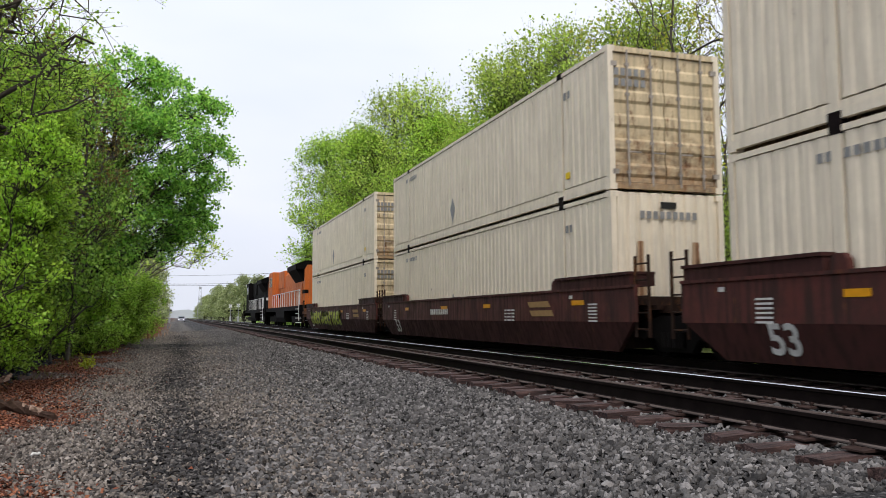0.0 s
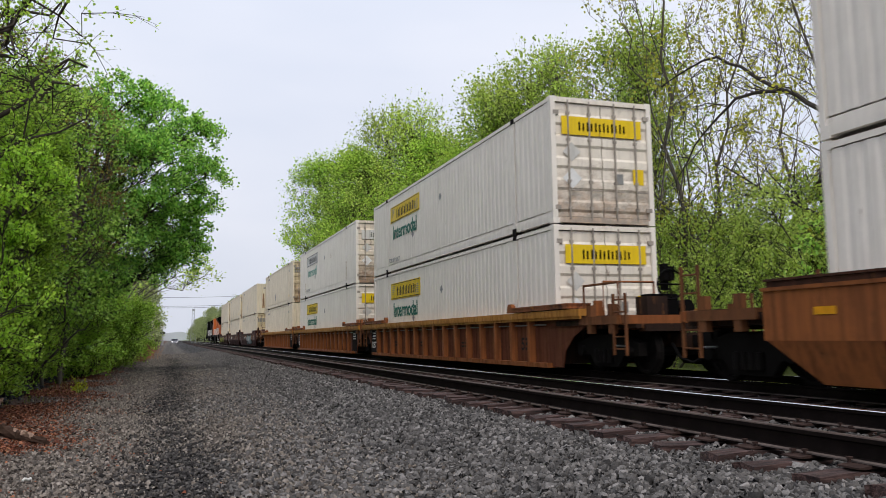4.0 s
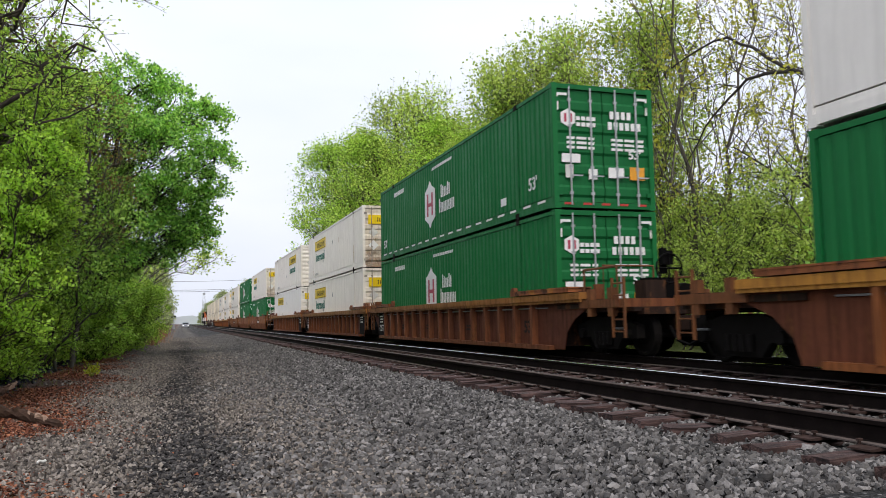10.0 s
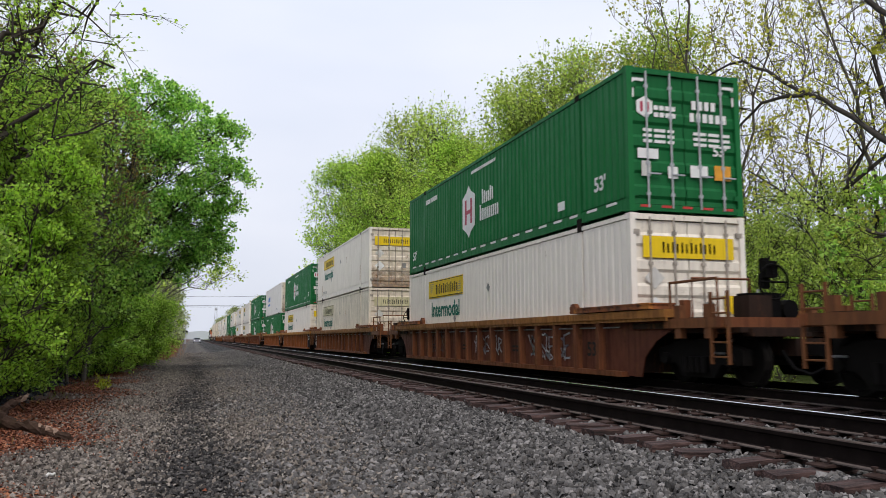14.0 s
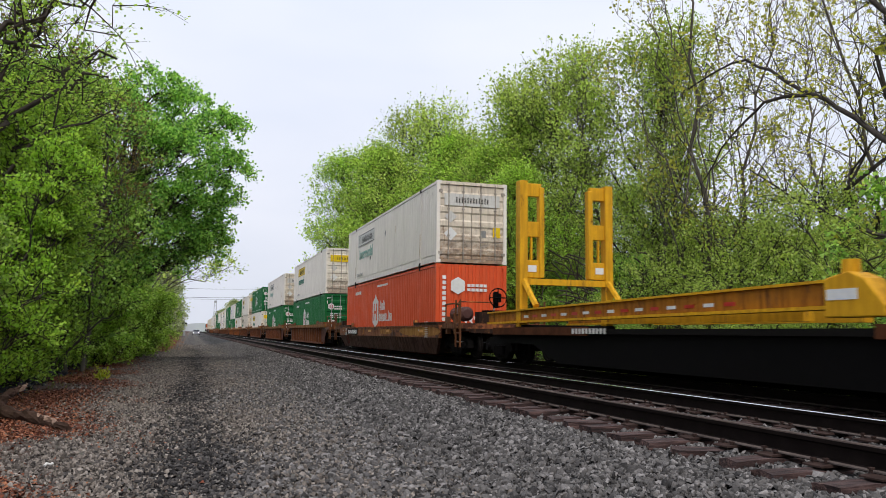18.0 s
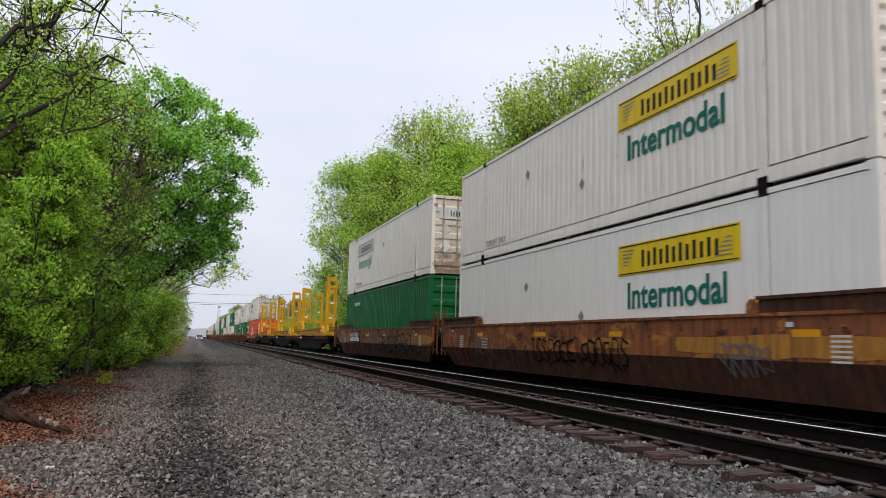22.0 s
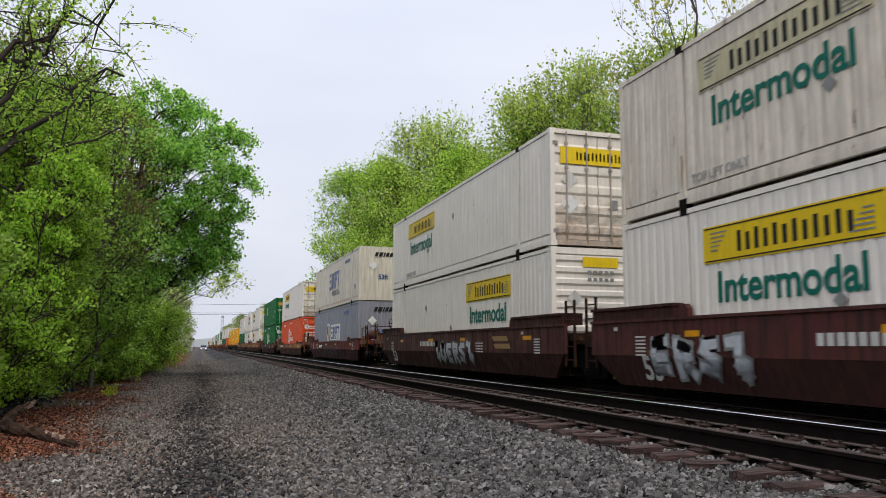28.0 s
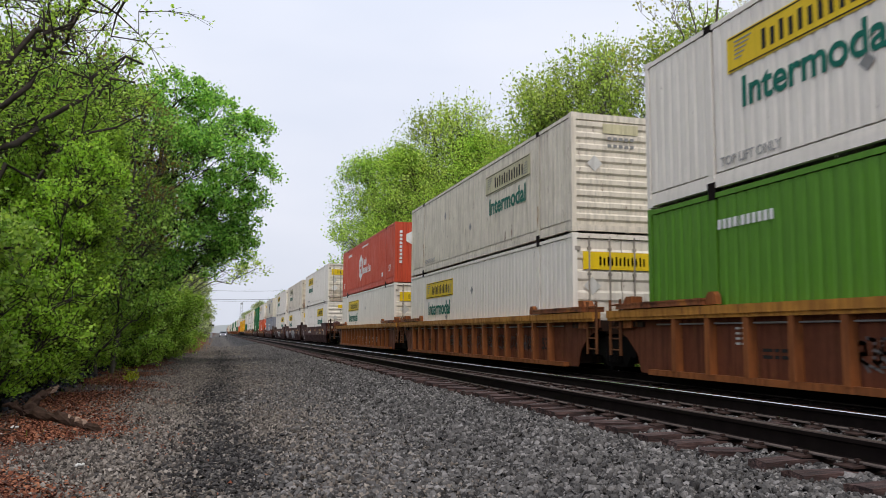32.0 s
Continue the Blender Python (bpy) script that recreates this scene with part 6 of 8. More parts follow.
# ---- locomotives ----
def locomotive(u_mid, body, cab, label, stripe):
    e = thing("locomotive", label, "locomotive", "engines at the head of the train")
    r = TRAIN_RAIL
    part("frame", Shape().box(-1.5, 1.5, -10.6, 10.6, r + 1.2, r + 1.5).box(-1.55, 1.55, -10.9, -10.5, r + 0.9, r + 1.55).box(-1.55, 1.55, 10.5, 10.9, r + 0.9, r + 1.55), "black", e)
    part("fuel_tank", Shape().prism([(-1.35, r + 0.35), (1.35, r + 0.35), (1.5, r + 0.7), (1.5, r + 1.2), (-1.5, r + 1.2), (-1.5, r + 0.7)], "y", -2.6, 2.6), "dark_steel", e)
    hood = part("long_hood", Shape().prism([(-0.95, r + 1.5), (0.95, r + 1.5), (0.95, r + 4.0), (0.75, r + 4.3), (-0.75, r + 4.3), (-0.95, r + 4.0)], "y", -9.2, 5.2), body, e)
    for k in range(9):
        part("hood_door", shared(("hdoor", body), lambda: Shape().box(-0.03, 0.0, -0.62, 0.62, r + 1.7, r + 3.1).mesh("hood_door", MAT[body])), body, hood, at=pose(-0.955, -7.6 + 1.35 * k, 0))
    part("radiator_wing", Shape().prism([(-1.55, r + 4.0), (1.55, r + 4.0), (1.55, r + 4.35), (0.9, r + 4.6), (-0.9, r + 4.6), (-1.55, r + 4.35)], "y", -9.0, -4.6), "black", e, "black overhanging radiator")
    part("radiator_skirt", Shape().prism([(-0.96, r + 3.2), (0.96, r + 3.2), (1.5, r + 4.0), (-1.5, r + 4.0)], "y", -8.8, -4.8), "black", e)
    part("stripe", Shape().box(-0.975, 0.975, -9.22, 5.0, r + 2.35, r + 2.6), stripe, e)
    part("end_plate", Shape().box(-0.7, 0.7, -9.26, -9.2, r + 1.6, r + 3.6), cab, e)
    cb = part("cab", Shape().prism([(5.2, r + 1.5), (8.3, r + 1.5), (8.3, r + 3.2), (7.9, r + 4.3), (7.6, r + 4.55), (5.2, r + 4.55)], "x", -1.5, 1.5), cab, e, bevel=0.05)
    for y in (5.7, 6.7):
        part("cab_window", Shape().box(-1.512, -1.5, y, y + 0.75, r + 3.3, r + 4.1).box(1.5, 1.512, y, y + 0.75, r + 3.3, r + 4.1), "glass", cb)
    part("nose", Shape().prism([(8.3, r + 1.5), (10.2, r + 1.5), (10.2, r + 2.9), (9.8, r + 3.25), (8.3, r + 3.3)], "x", -0.9, 0.9), cab, e, bevel=0.05)
    part("exhaust", Shape().box(-0.35, 0.35, -1.5, -0.3, r + 4.28, r + 4.6), "black", e)
    part("horn", Shape().tube([(0.2, 1.8, r + 4.3), (0.2, 1.8, r + 4.6), (0.2, 2.3, r + 4.62)], [0.05, 0.05, 0.12], 8), "black", e)
    part("air_filter_box", Shape().box(-1.05, 1.05, 1.0, 4.6, r + 3.1, r + 4.45), body, e)
    for sx in (-1, 1):
        s = Shape().tube([(sx * 1.46, -10.4, r + 2.55), (sx * 1.46, 5.1, r + 2.55)], [0.028, 0.028], 5)
        for k in range(13):
            s.tube([(sx * 1.46, -10.4 + 1.29 * k, r + 1.5), (sx * 1.46, -10.4 + 1.29 * k, r + 2.55)], [0.022, 0.022], 5)
        part("handrail", s, "white_ink", e)
        for y in (-10.6, 10.0):
            st = Shape()
            for k in range(4):
                st.box(sx * 1.5 - 0.2, sx * 1.5 + 0.12, y, y + 0.6, r + 0.35 + 0.3 * k, r + 0.4 + 0.3 * k)
            st.tube([(sx * 1.55, y, r + 0.5), (sx * 1.55, y, r + 2.5)], [0.03, 0.03], 5)
            part("boarding_step", st, "white_ink" if y < 0 else "black", e)
    for ty in (-7.0, 7.0):
        t = part("truck", Shape().box(-1.2, -1.05, -2.3, 2.3, r + 0.35, r + 0.8).box(1.05, 1.2, -2.3, 2.3, r + 0.35, r + 0.8).box(-1.1, 1.1, -0.3, 0.3, r + 0.5, r + 0.9), "dark_steel", e, at=pose(0, ty, 0))
        for wy in (-1.85, 0, 1.85):
            wheelset(t, wy)
    rides(e, u_mid)


locomotive(65.9, "loco_orange", "loco_orange", "orange and black diesel locomotive with white handrails", "black")
locomotive(89.0, "black", "black", "black diesel locomotive with pale markings", "white_ink")

# ---- ground ----
def ground_z(x, y):
    if x < -3.4:
        z = 0.04 + min(0.5, (-3.4 - x) * 0.06)
    elif x < 1.9:
        z = -0.025 * math.exp(-((x + 0.95) / 0.4) ** 2) - 0.035 * math.exp(-((x - 0.35) / 0.35) ** 2)
    elif x < 3.5:
        q = (x - 1.9) / 1.6
        z = 0.238 * q * q * (3 - 2 * q)
    elif x < 3.95:
        z = 0.238
    elif x < 4.4:
        z = 0.238 + 0.045 * (x - 3.95) / 0.45
    elif x < 6.5:
        z = 0.283
    elif x < 6.9:
        z = 0.283 - 0.043 * (x - 6.5) / 0.4
    elif x < 7.6:
        z = 0.24 - 0.05 * math.sin((x - 6.9) / 0.7 * math.pi)
    elif x < 10.9:
        z = 0.20
    elif x < 12.4:
        z = 0.20 - 0.265 * (x - 10.9) / 1.5
    else:
        z = -0.065 + min(0.6, (x - 12.4) * 0.02)
    return z


def spaced(near, far, step, grow):
    out, v = [], near
    while v < far:
        out.append(v)
        v += step
        step *= grow
    return out + [far]


xs = [-x for x in spaced(6.0, 1500, 0.6, 1.35)][::-1] + [(-6.0 + 0.2 * i) for i in range(1, 100)] + spaced(14.0, 1500, 0.5, 1.35)
ys = [-y for y in spaced(4.0, 300, 0.8, 1.5)][::-1] + [-3.8 + 0.2 * i for i in range(190)] + spaced(34.4, 3000, 0.3, 1.12)
gv, gf = [], []
for y in ys:
    for x in xs:
        z = ground_z(x, y)
        k = 0.35 if abs(x) < 12 and y < 60 else 0.0
        z += k * 0.05 * (noise.noise(Vector((x * 1.3, y * 1.3, 0))) + 0.5 * noise.noise(Vector((x * 4, y * 4, 3))))
        gv.append((x, y, z))
nx = len(xs)
gf = [(j * nx + i, j * nx + i + 1, (j + 1) * nx + i + 1, (j + 1) * nx + i) for j in range(len(ys) - 1) for i in range(nx - 1)]


def ground_mat():
    m, n, l, b = node_mat("gravel_and_soil")
    v = coords(n, l)
    vor = n.new("ShaderNodeTexVoronoi")
    vor.inputs["Scale"].default_value = 34.0
    l.new(v, vor.inputs["Vector"])
    sep = n.new("ShaderNodeSeparateColor")
    l.new(vor.outputs["Color"], sep.inputs[0])
    stones = ramp(n, [(0.0, (0.008, 0.008, 0.008)), (0.5, (0.022, 0.021, 0.021)), (0.85, (0.085, 0.082, 0.08)), (1.0, (0.24, 0.23, 0.22))])
    l.new(sep.outputs[0], stones.inputs[0])
    # shade between the stones is put into the colour: cell edges turn dark
    gap = ramp(n, [(0.0, (1, 1, 1)), (0.4, (0.8, 0.8, 0.8)), (0.75, (0.12, 0.12, 0.12))])
    l.new(vor.outputs["Distance"], gap.inputs[0])
    stony = mixed(n, l, 1.0, stones.outputs[0], gap.outputs[0], "MULTIPLY")
    wob = tex_noise(n, l, v, 0.6, 5, 0.7)
    xyz = n.new("ShaderNodeSeparateXYZ")
    l.new(v, xyz.inputs[0])

    def band(lo, hi, wobble):
        """1 past hi, 0 before lo, with an uneven edge."""
        add = n.new("ShaderNodeMath")
        add.operation, add.inputs[1].default_value = "MULTIPLY_ADD", wobble
        l.new(wob, add.inputs[0])
        l.new(xyz.outputs[0], add.inputs[2])
        mr = n.new("ShaderNodeMapRange")
        mr.interpolation_type = "SMOOTHSTEP"
        mr.inputs["From Min"].default_value, mr.inputs["From Max"].default_value = lo + wobble / 2, hi + wobble / 2
        l.new(add.outputs[0], mr.inputs["Value"])
        return mr.outputs[0]

    fine = ramp(n, [(0.3, (0.075, 0.065, 0.057)), (0.7, (0.24, 0.207, 0.18))])
    l.new(tex_noise(n, l, v, 35.0, 4, 0.8), fine.inputs[0])
    # the path: packed fine stone with two dark wheel tracks
    def rut(c, w):
        a, q = n.new("ShaderNodeMath"), n.new("ShaderNodeMapRange")
        a.operation, a.inputs[1].default_value = "SUBTRACT", c
        l.new(xyz.outputs[0], a.inputs[0])
        ab = n.new("ShaderNodeMath")
        ab.operation = "ABSOLUTE"
        l.new(a.outputs[0], ab.inputs[0])
        q.interpolation_type = "SMOOTHSTEP"
        q.inputs["From Min"].default_value, q.inputs["From Max"].default_value = w, w * 0.35
        l.new(ab.outputs[0], q.inputs["Value"])
        return q.outputs[0]

    soot = n.new("ShaderNodeMath")
    soot.operation = "MULTIPLY"
    l.new(rut(0.08, 0.75), soot.inputs[0])
    sw = ramp(n, [(0.3, (0.1, 0.1, 0.1)), (0.7, (0.65, 0.65, 0.65))])
    l.new(tex_noise(n, l, v, 0.9, 5, 0.75), sw.inputs[0])
    l.new(sw.outputs[0], soot.inputs[1])
    path = mixed(n, l, soot.outputs[0], mixed(n, l, 0.6, stony, fine.outputs[0]), (0.030, 0.028, 0.028))
    soil = ramp(n, [(0.3, (0.030, 0.018, 0.012)), (0.55, (0.085, 0.040, 0.024)), (0.8, (0.16, 0.082, 0.05))])
    l.new(tex_noise(n, l, v, 14.0, 6, 0.75), soil.inputs[0])
    base = mixed(n, l, band(-1.9, -1.0, 1.4), soil.outputs[0], path)
    base = mixed(n, l, band(1.0, 2.0, 1.0), base, stony)
    turf = ramp(n, [(0.3, (0.05, 0.07, 0.016)), (0.6, (0.13, 0.16, 0.03)), (0.8, (0.22, 0.20, 0.08))])
    l.new(tex_noise(n, l, v, 5.0, 6, 0.75), turf.inputs[0])
    base = mixed(n, l, band(10.9, 11.6, 0.5), base, turf.outputs[0])
    l.new(base, b.inputs["Base Color"])
    b.inputs["Roughness"].default_value = 0.95
    hgt = n.new("ShaderNodeMath")
    hgt.operation, hgt.inputs[1].default_value = "MULTIPLY_ADD", -1.0
    l.new(vor.outputs["Distance"], hgt.inputs[0])
    l.new(sep.outputs[1], hgt.inputs[2])
    bumped(n, l, b, hgt.outputs[0], 0.9, 0.035)
    return m


gme = bpy.data.meshes.new("ground")
gme.from_pydata(gv, [], gf)
gme.materials.append(ground_mat())
gme.polygons.foreach_set("use_smooth", [True] * len(gme.polygons))
ground = tagged(new("ground", gme), "grey ballast, a worn gravel path and leaf-strewn soil", "ground", kind="structure")


# ---- tracks ----
def rail_outline(w=1.0):
    return [(-0.070, 0), (0.070, 0), (0.070, 0.012), (0.012, 0.03), (0.009, 0.125), (0.035, 0.138), (0.036, 0.165), (0.028, 0.172), (-0.028, 0.172), (-0.036, 0.165), (-0.035, 0.138), (-0.009, 0.125), (-0.012, 0.03), (-0.070, 0.012)]


def track(name, cx, top, head_near, head_far, label):
    tr = thing(name, label, "railway track", kind="structure")
    for sx, hm in ((-1, head_near), (1, head_far)):
        r = part("rail", Shape().prism([(cx + sx * 0.753 + a, top - 0.172 + b) for a, b in rail_outline()], "y", -30, 900), "rail_rust", tr, "rusty steel rail")
        # pale edge strips stand in for light caught along the foot
        for sf in (-1, 1):
            part("rail_foot", Shape().prism([(cx + sx * 0.753 + sf * a, top - 0.172 + b) for a, b in ((0.046, 0.012), (0.0725, 0.006), (0.0725, 0.016), (0.046, 0.024))], "y", -30, 900), "rail_foot_lit", r)
        part("rail_head", Shape().prism([(cx + sx * 0.753 + a, top + b) for a, b in ((-0.034, -0.006), (0.034, -0.006), (0.029, 0.003), (-0.029, 0.003))], "y", -30, 900), hm, r)
    return tr


near_track = track("near_track", NEAR_X, RAIL, "dull_head", "rail_head", "empty nearer track on wooden ties in grey ballast")
far_track = track("far_track", TRACK_X, TRAIN_RAIL, "rail_head", "rail_head", "track that carries the train")


def tie_mat():
    m, n, l, b = node_mat("weathered_tie_wood")
    v = coords(n, l, (1.2, 14.0, 14.0), 30.0)
    r = ramp(n, [(0.34, (0.006, 0.004, 0.004)), (0.5, (0.042, 0.021, 0.018)), (0.74, (0.165, 0.100, 0.088))])
    l.new(tex_noise(n, l, v, 2.0, 7, 0.7), r.inputs[0])
    l.new(r.outputs[0], b.inputs["Base Color"])
    b.inputs["Roughness"].default_value = 0.95
    bumped(n, l, b, tex_noise(n, l, v, 3.0, 6), 0.8, 0.02)
    return m


MAT["tie"] = tie_mat()


def tie_shape(seed):
    rnd = random.Random(seed)
    s, n = Shape(), 9
    pts = []
    for i in range(n):
        x = -1.31 + 2.62 * i / (n - 1)
        j = lambda k: rnd.uniform(-k, k)
        pts += [(x + (j(0.05) if i in (0, n - 1) else 0), -0.112 + j(0.012), -0.17), (x, 0.112 + j(0.012), -0.17), (x + (j(0.06) if i in (0, n - 1) else 0), 0.105 + j(0.015), -0.004 + j(0.012)), (x, 0.03 + j(0.02), 0.0 + j(0.010)), (x, -0.105 + j(0.015), -0.006 + j(0.012))]
    f = [(i * 5 + k, i * 5 + (k + 1) % 5, i * 5 + 5 + (k + 1) % 5, i * 5 + 5 + k) for i in range(n - 1) for k in range(5)]
    return s.add(pts, f + [(4, 3, 2, 1, 0), tuple(5 * (n - 1) + k for k in range(5))])


TIES = [tie_shape(k).mesh("tie", MAT["tie"]) for k in range(6)]
PLATE = Shape().prism([(-0.17, 0), (0.17, 0), (0.17, 0.012), (0.075, 0.022), (-0.075, 0.022), (-0.17, 0.012)], "y", -0.095, 0.095).mesh("tie_plate", MAT["plate_rust"])
SPIKE = Shape().box(-0.008, 0.008, -0.008, 0.008, 0, 0.022).box(-0.014, 0.020, -0.015, 0.015, 0.018, 0.034).mesh("spike", MAT["plate_rust"])
ANCHOR = Shape().box(-0.085, 0.085, -0.015, 0.015, -0.035, 0.02).box(0.07, 0.10, -0.02, 0.02, -0.03, 0.05).mesh("rail_anchor", MAT["plate_rust"])
rt = random.Random(5)


def tie_row(tr, cx, top, first, last, step, detail):
    far = Shape()
    for k in range(1, 52):
        far.box(cx - 1.3, cx + 1.3, first - step * k - 0.11, first - step * k + 0.11, top - 0.35, top - 0.19)
    y = first
    while y < last:
        z = top - 0.172 - 0.018
        j = pose(cx + rt.uniform(-0.07, 0.07), y + rt.uniform(-0.04, 0.04), z + rt.uniform(-0.022, 0.008), 0, 0, rt.uniform(-1.6, 1.6))
        if y < detail:
            tie = part("tie", TIES[rt.randrange(6)], "tie", tr, at=j)
            for sx in (-1, 1):
                if y < detail * 0.6:
                    p = part("tie_plate", PLATE, "plate_rust", tr, at=pose(cx + sx * 0.753, y, z - 0.002))
                    for kx, ky in ((-0.10, 0.06), (0.10, -0.06), (-0.10, -0.06)):
                        if rt.random() < 0.85 and y < 14 and tr is near_track:
                            part("spike", SPIKE, "plate_rust", p, at=pose(kx, ky, 0.012 + rt.uniform(0, 0.02), 0, 0, 180 if kx > 0 else 0))
                    if rt.random() < 0.6 and y < 18 and tr is near_track:
                        part("rail_anchor", ANCHOR, "plate_rust", p, at=pose(0, 0.125, 0.01))
        else:
            far.box(cx - 1.3, cx + 1.3, y - 0.11, y + 0.11, z - 0.16, z)
        y += step
    tagged(part("far_ties", far, "tie", tr), kind="stuff")


tie_row(near_track, NEAR_X, RAIL, -2.0, 260.0, 0.52, 42.0)
tie_row(far_track, TRACK_X, TRAIN_RAIL, -2.0, 200.0, 0.52, 30.0)

# ---- loose ballast stones ----
def scatter(name, count, x0, x1, y0, y1, size, keep, material, label, category, flat=0.6, seed=1, lift=0.0):
    """Small broken wedge-shaped chips strewn over the ground, denser close by; one mesh."""
    rng = np.random.default_rng(seed)
    x, u = rng.uniform(x0, x1, count), rng.random(count)
    y = y0 * (y1 / y0) ** u
    ok = keep(x, y, rng)
    x, y = x[ok], y[ok]
    n = len(x)
    z = np.array([ground_z(a, b) for a, b in zip(x, y)]) + lift
    base = np.array([(-1, -1, -1), (1, -1, -1), (1, 1, -1), (-1, 1, -1), (-0.7, -0.6, 1), (0.7, -0.6, 1), (0.7, 0.6, 1), (-0.7, 0.6, 1)], float)
    v = base[None] * (1 + rng.uniform(-0.45, 0.3, (n, 8, 3)))
    s = size * np.clip(rng.lognormal(0, 0.33, n), 0.4, 1.75)
    v *= (s[:, None] * np.stack([rng.uniform(0.9, 1.9, n), rng.uniform(0.45, 0.95, n), rng.uniform(0.4, 0.9, n) * flat / 0.6], 1))[:, None, :] / 2
    q = rng.normal(size=(n, 4)) * [1.0, 0.22, 0.22, 1.0]
    q /= np.linalg.norm(q, axis=1)[:, None]
    w, a, b, c = q.T
    R = np.stack([np.stack([1 - 2 * (b * b + c * c), 2 * (a * b - w * c), 2 * (a * c + w * b)], -1), np.stack([2 * (a * b + w * c), 1 - 2 * (a * a + c * c), 2 * (b * c - w * a)], -1), np.stack([2 * (a * c - w * b), 2 * (b * c + w * a), 1 - 2 * (a * a + b * b)], -1)], 1)
    v = np.einsum("nij,nkj->nki", R, v) + np.stack([x, y, z + s * 0.18 + rng.uniform(-0.018, 0.026, n)], 1)[:, None, :]
    quads = np.array([(4, 5, 6, 7), (0, 1, 5, 4), (1, 2, 6, 5), (2, 3, 7, 6), (3, 0, 4, 7)])
    return solid(name, v.reshape(-1, 3), (quads[None] + 8 * np.arange(n)[:, None, None]).reshape(-1, 4), material, label, category)


def quick_mesh(name, v, faces, material):
    me = bpy.data.meshes.new(name)
    k = faces.shape[1]
    me.vertices.add(len(v))
    me.vertices.foreach_set("co", np.asarray(v, np.float32).ravel())
    me.loops.add(faces.size)
    me.loops.foreach_set("vertex_index", faces.astype(np.int32).ravel())
    me.polygons.add(len(faces))
    me.polygons.foreach_set("loop_start", np.arange(0, faces.size, k, dtype=np.int32))
    me.polygons.foreach_set("loop_total", np.full(len(faces), k, np.int32))
    me.update(calc_edges=True)
    me.materials.append(MAT[material])
    return me


def solid(name, v, faces, material, label, category, kind="stuff"):
    return tagged(new(name, quick_mesh(name, v, faces, material)), label, category, kind=kind)


def in_view(x, y):
    a = np.degrees(np.arctan2(x, y))
    return (a > -14.5) & (a < 51)


def clear_of_rails(x, y):
    tied = (x > 3.90) & (x < 6.55) & (np.abs((y + 2.0 + 0.26) % 0.52 - 0.26) < 0.10)
    return ~tied & ~((np.abs(x - NEAR_X + 0.753) < 0.08) | (np.abs(x - NEAR_X - 0.753) < 0.08))


def sooty(x, y):
    """How much the worn wheel track darkens the path, 0 to 1, uneven along its way."""
    mid = 0.08 + 0.12 * np.sin(y * 0.31) + 0.006 * (y - 8)
    half = 0.46 + 0.10 * np.sin(y * 0.83 + 1.0)
    along = 0.86 + 0.22 * np.sin(y * 0.55 - 2.2) + 0.15 * np.sin(y * 1.7)
    return np.clip(np.exp(-((x - mid) / half) ** 2) * along, 0, 1)


def on_ballast(x, y, rng):
    edge = 1.2 + 0.5 * np.sin(y * 0.7) + rng.normal(0, 0.6, len(x))
    return in_view(x, y) & (x > edge) & clear_of_rails(x, y)


def on_ties(x, y, rng):
    return in_view(x, y) & (rng.random(len(x)) < np.where(x < 4.35, 0.6, 0.3)) & ~((np.abs(x - NEAR_X + 0.753) < 0.1) | (np.abs(x - NEAR_X - 0.753) < 0.1))


def on_path(x, y, rng):
    edge = -1.55 - 0.025 * y + rng.normal(0, 0.45, len(x))
    return in_view(x, y) & (x > edge) & (x < 1.9 + rng.normal(0, 0.4, len(x))) & (rng.random(len(x)) > sooty(x, y) * 0.9)


def in_rut(x, y, rng):
    return in_view(x, y) & (rng.random(len(x)) < sooty(x, y) * 1.1)


scatter("ballast_stones", 230000, 0.3, 7.5, 3.6, 75, 0.0285, on_ballast, "stone", "loose broken slate-grey ballast stones", "gravel", 0.7, seed=11)
scatter("ballast_stones", 16000, 7.2, 11.3, 5.5, 50, 0.05, lambda x, y, r: in_view(x, y), "stone", "loose broken grey ballast stones between the tracks", "gravel", seed=12)
scatter("ballast_stones", 1500, 3.85, 6.6, 4.6, 40, 0.03, on_ties, "stone", "stray ballast stones lying on the ties", "gravel", seed=14, lift=0.035)
scatter("path_gravel", 140000, -3.2, 2.6, 5.4, 75, 0.021, on_path, "path_stone", "smaller worn stones on the path", "gravel", 0.8, seed=13)
scatter("path_gravel", 60000, -1.0, 1.2, 5.4, 60, 0.023, in_rut, "sooty_stone", "fine dark stones in the worn wheel track", "gravel", 0.45, seed=15)


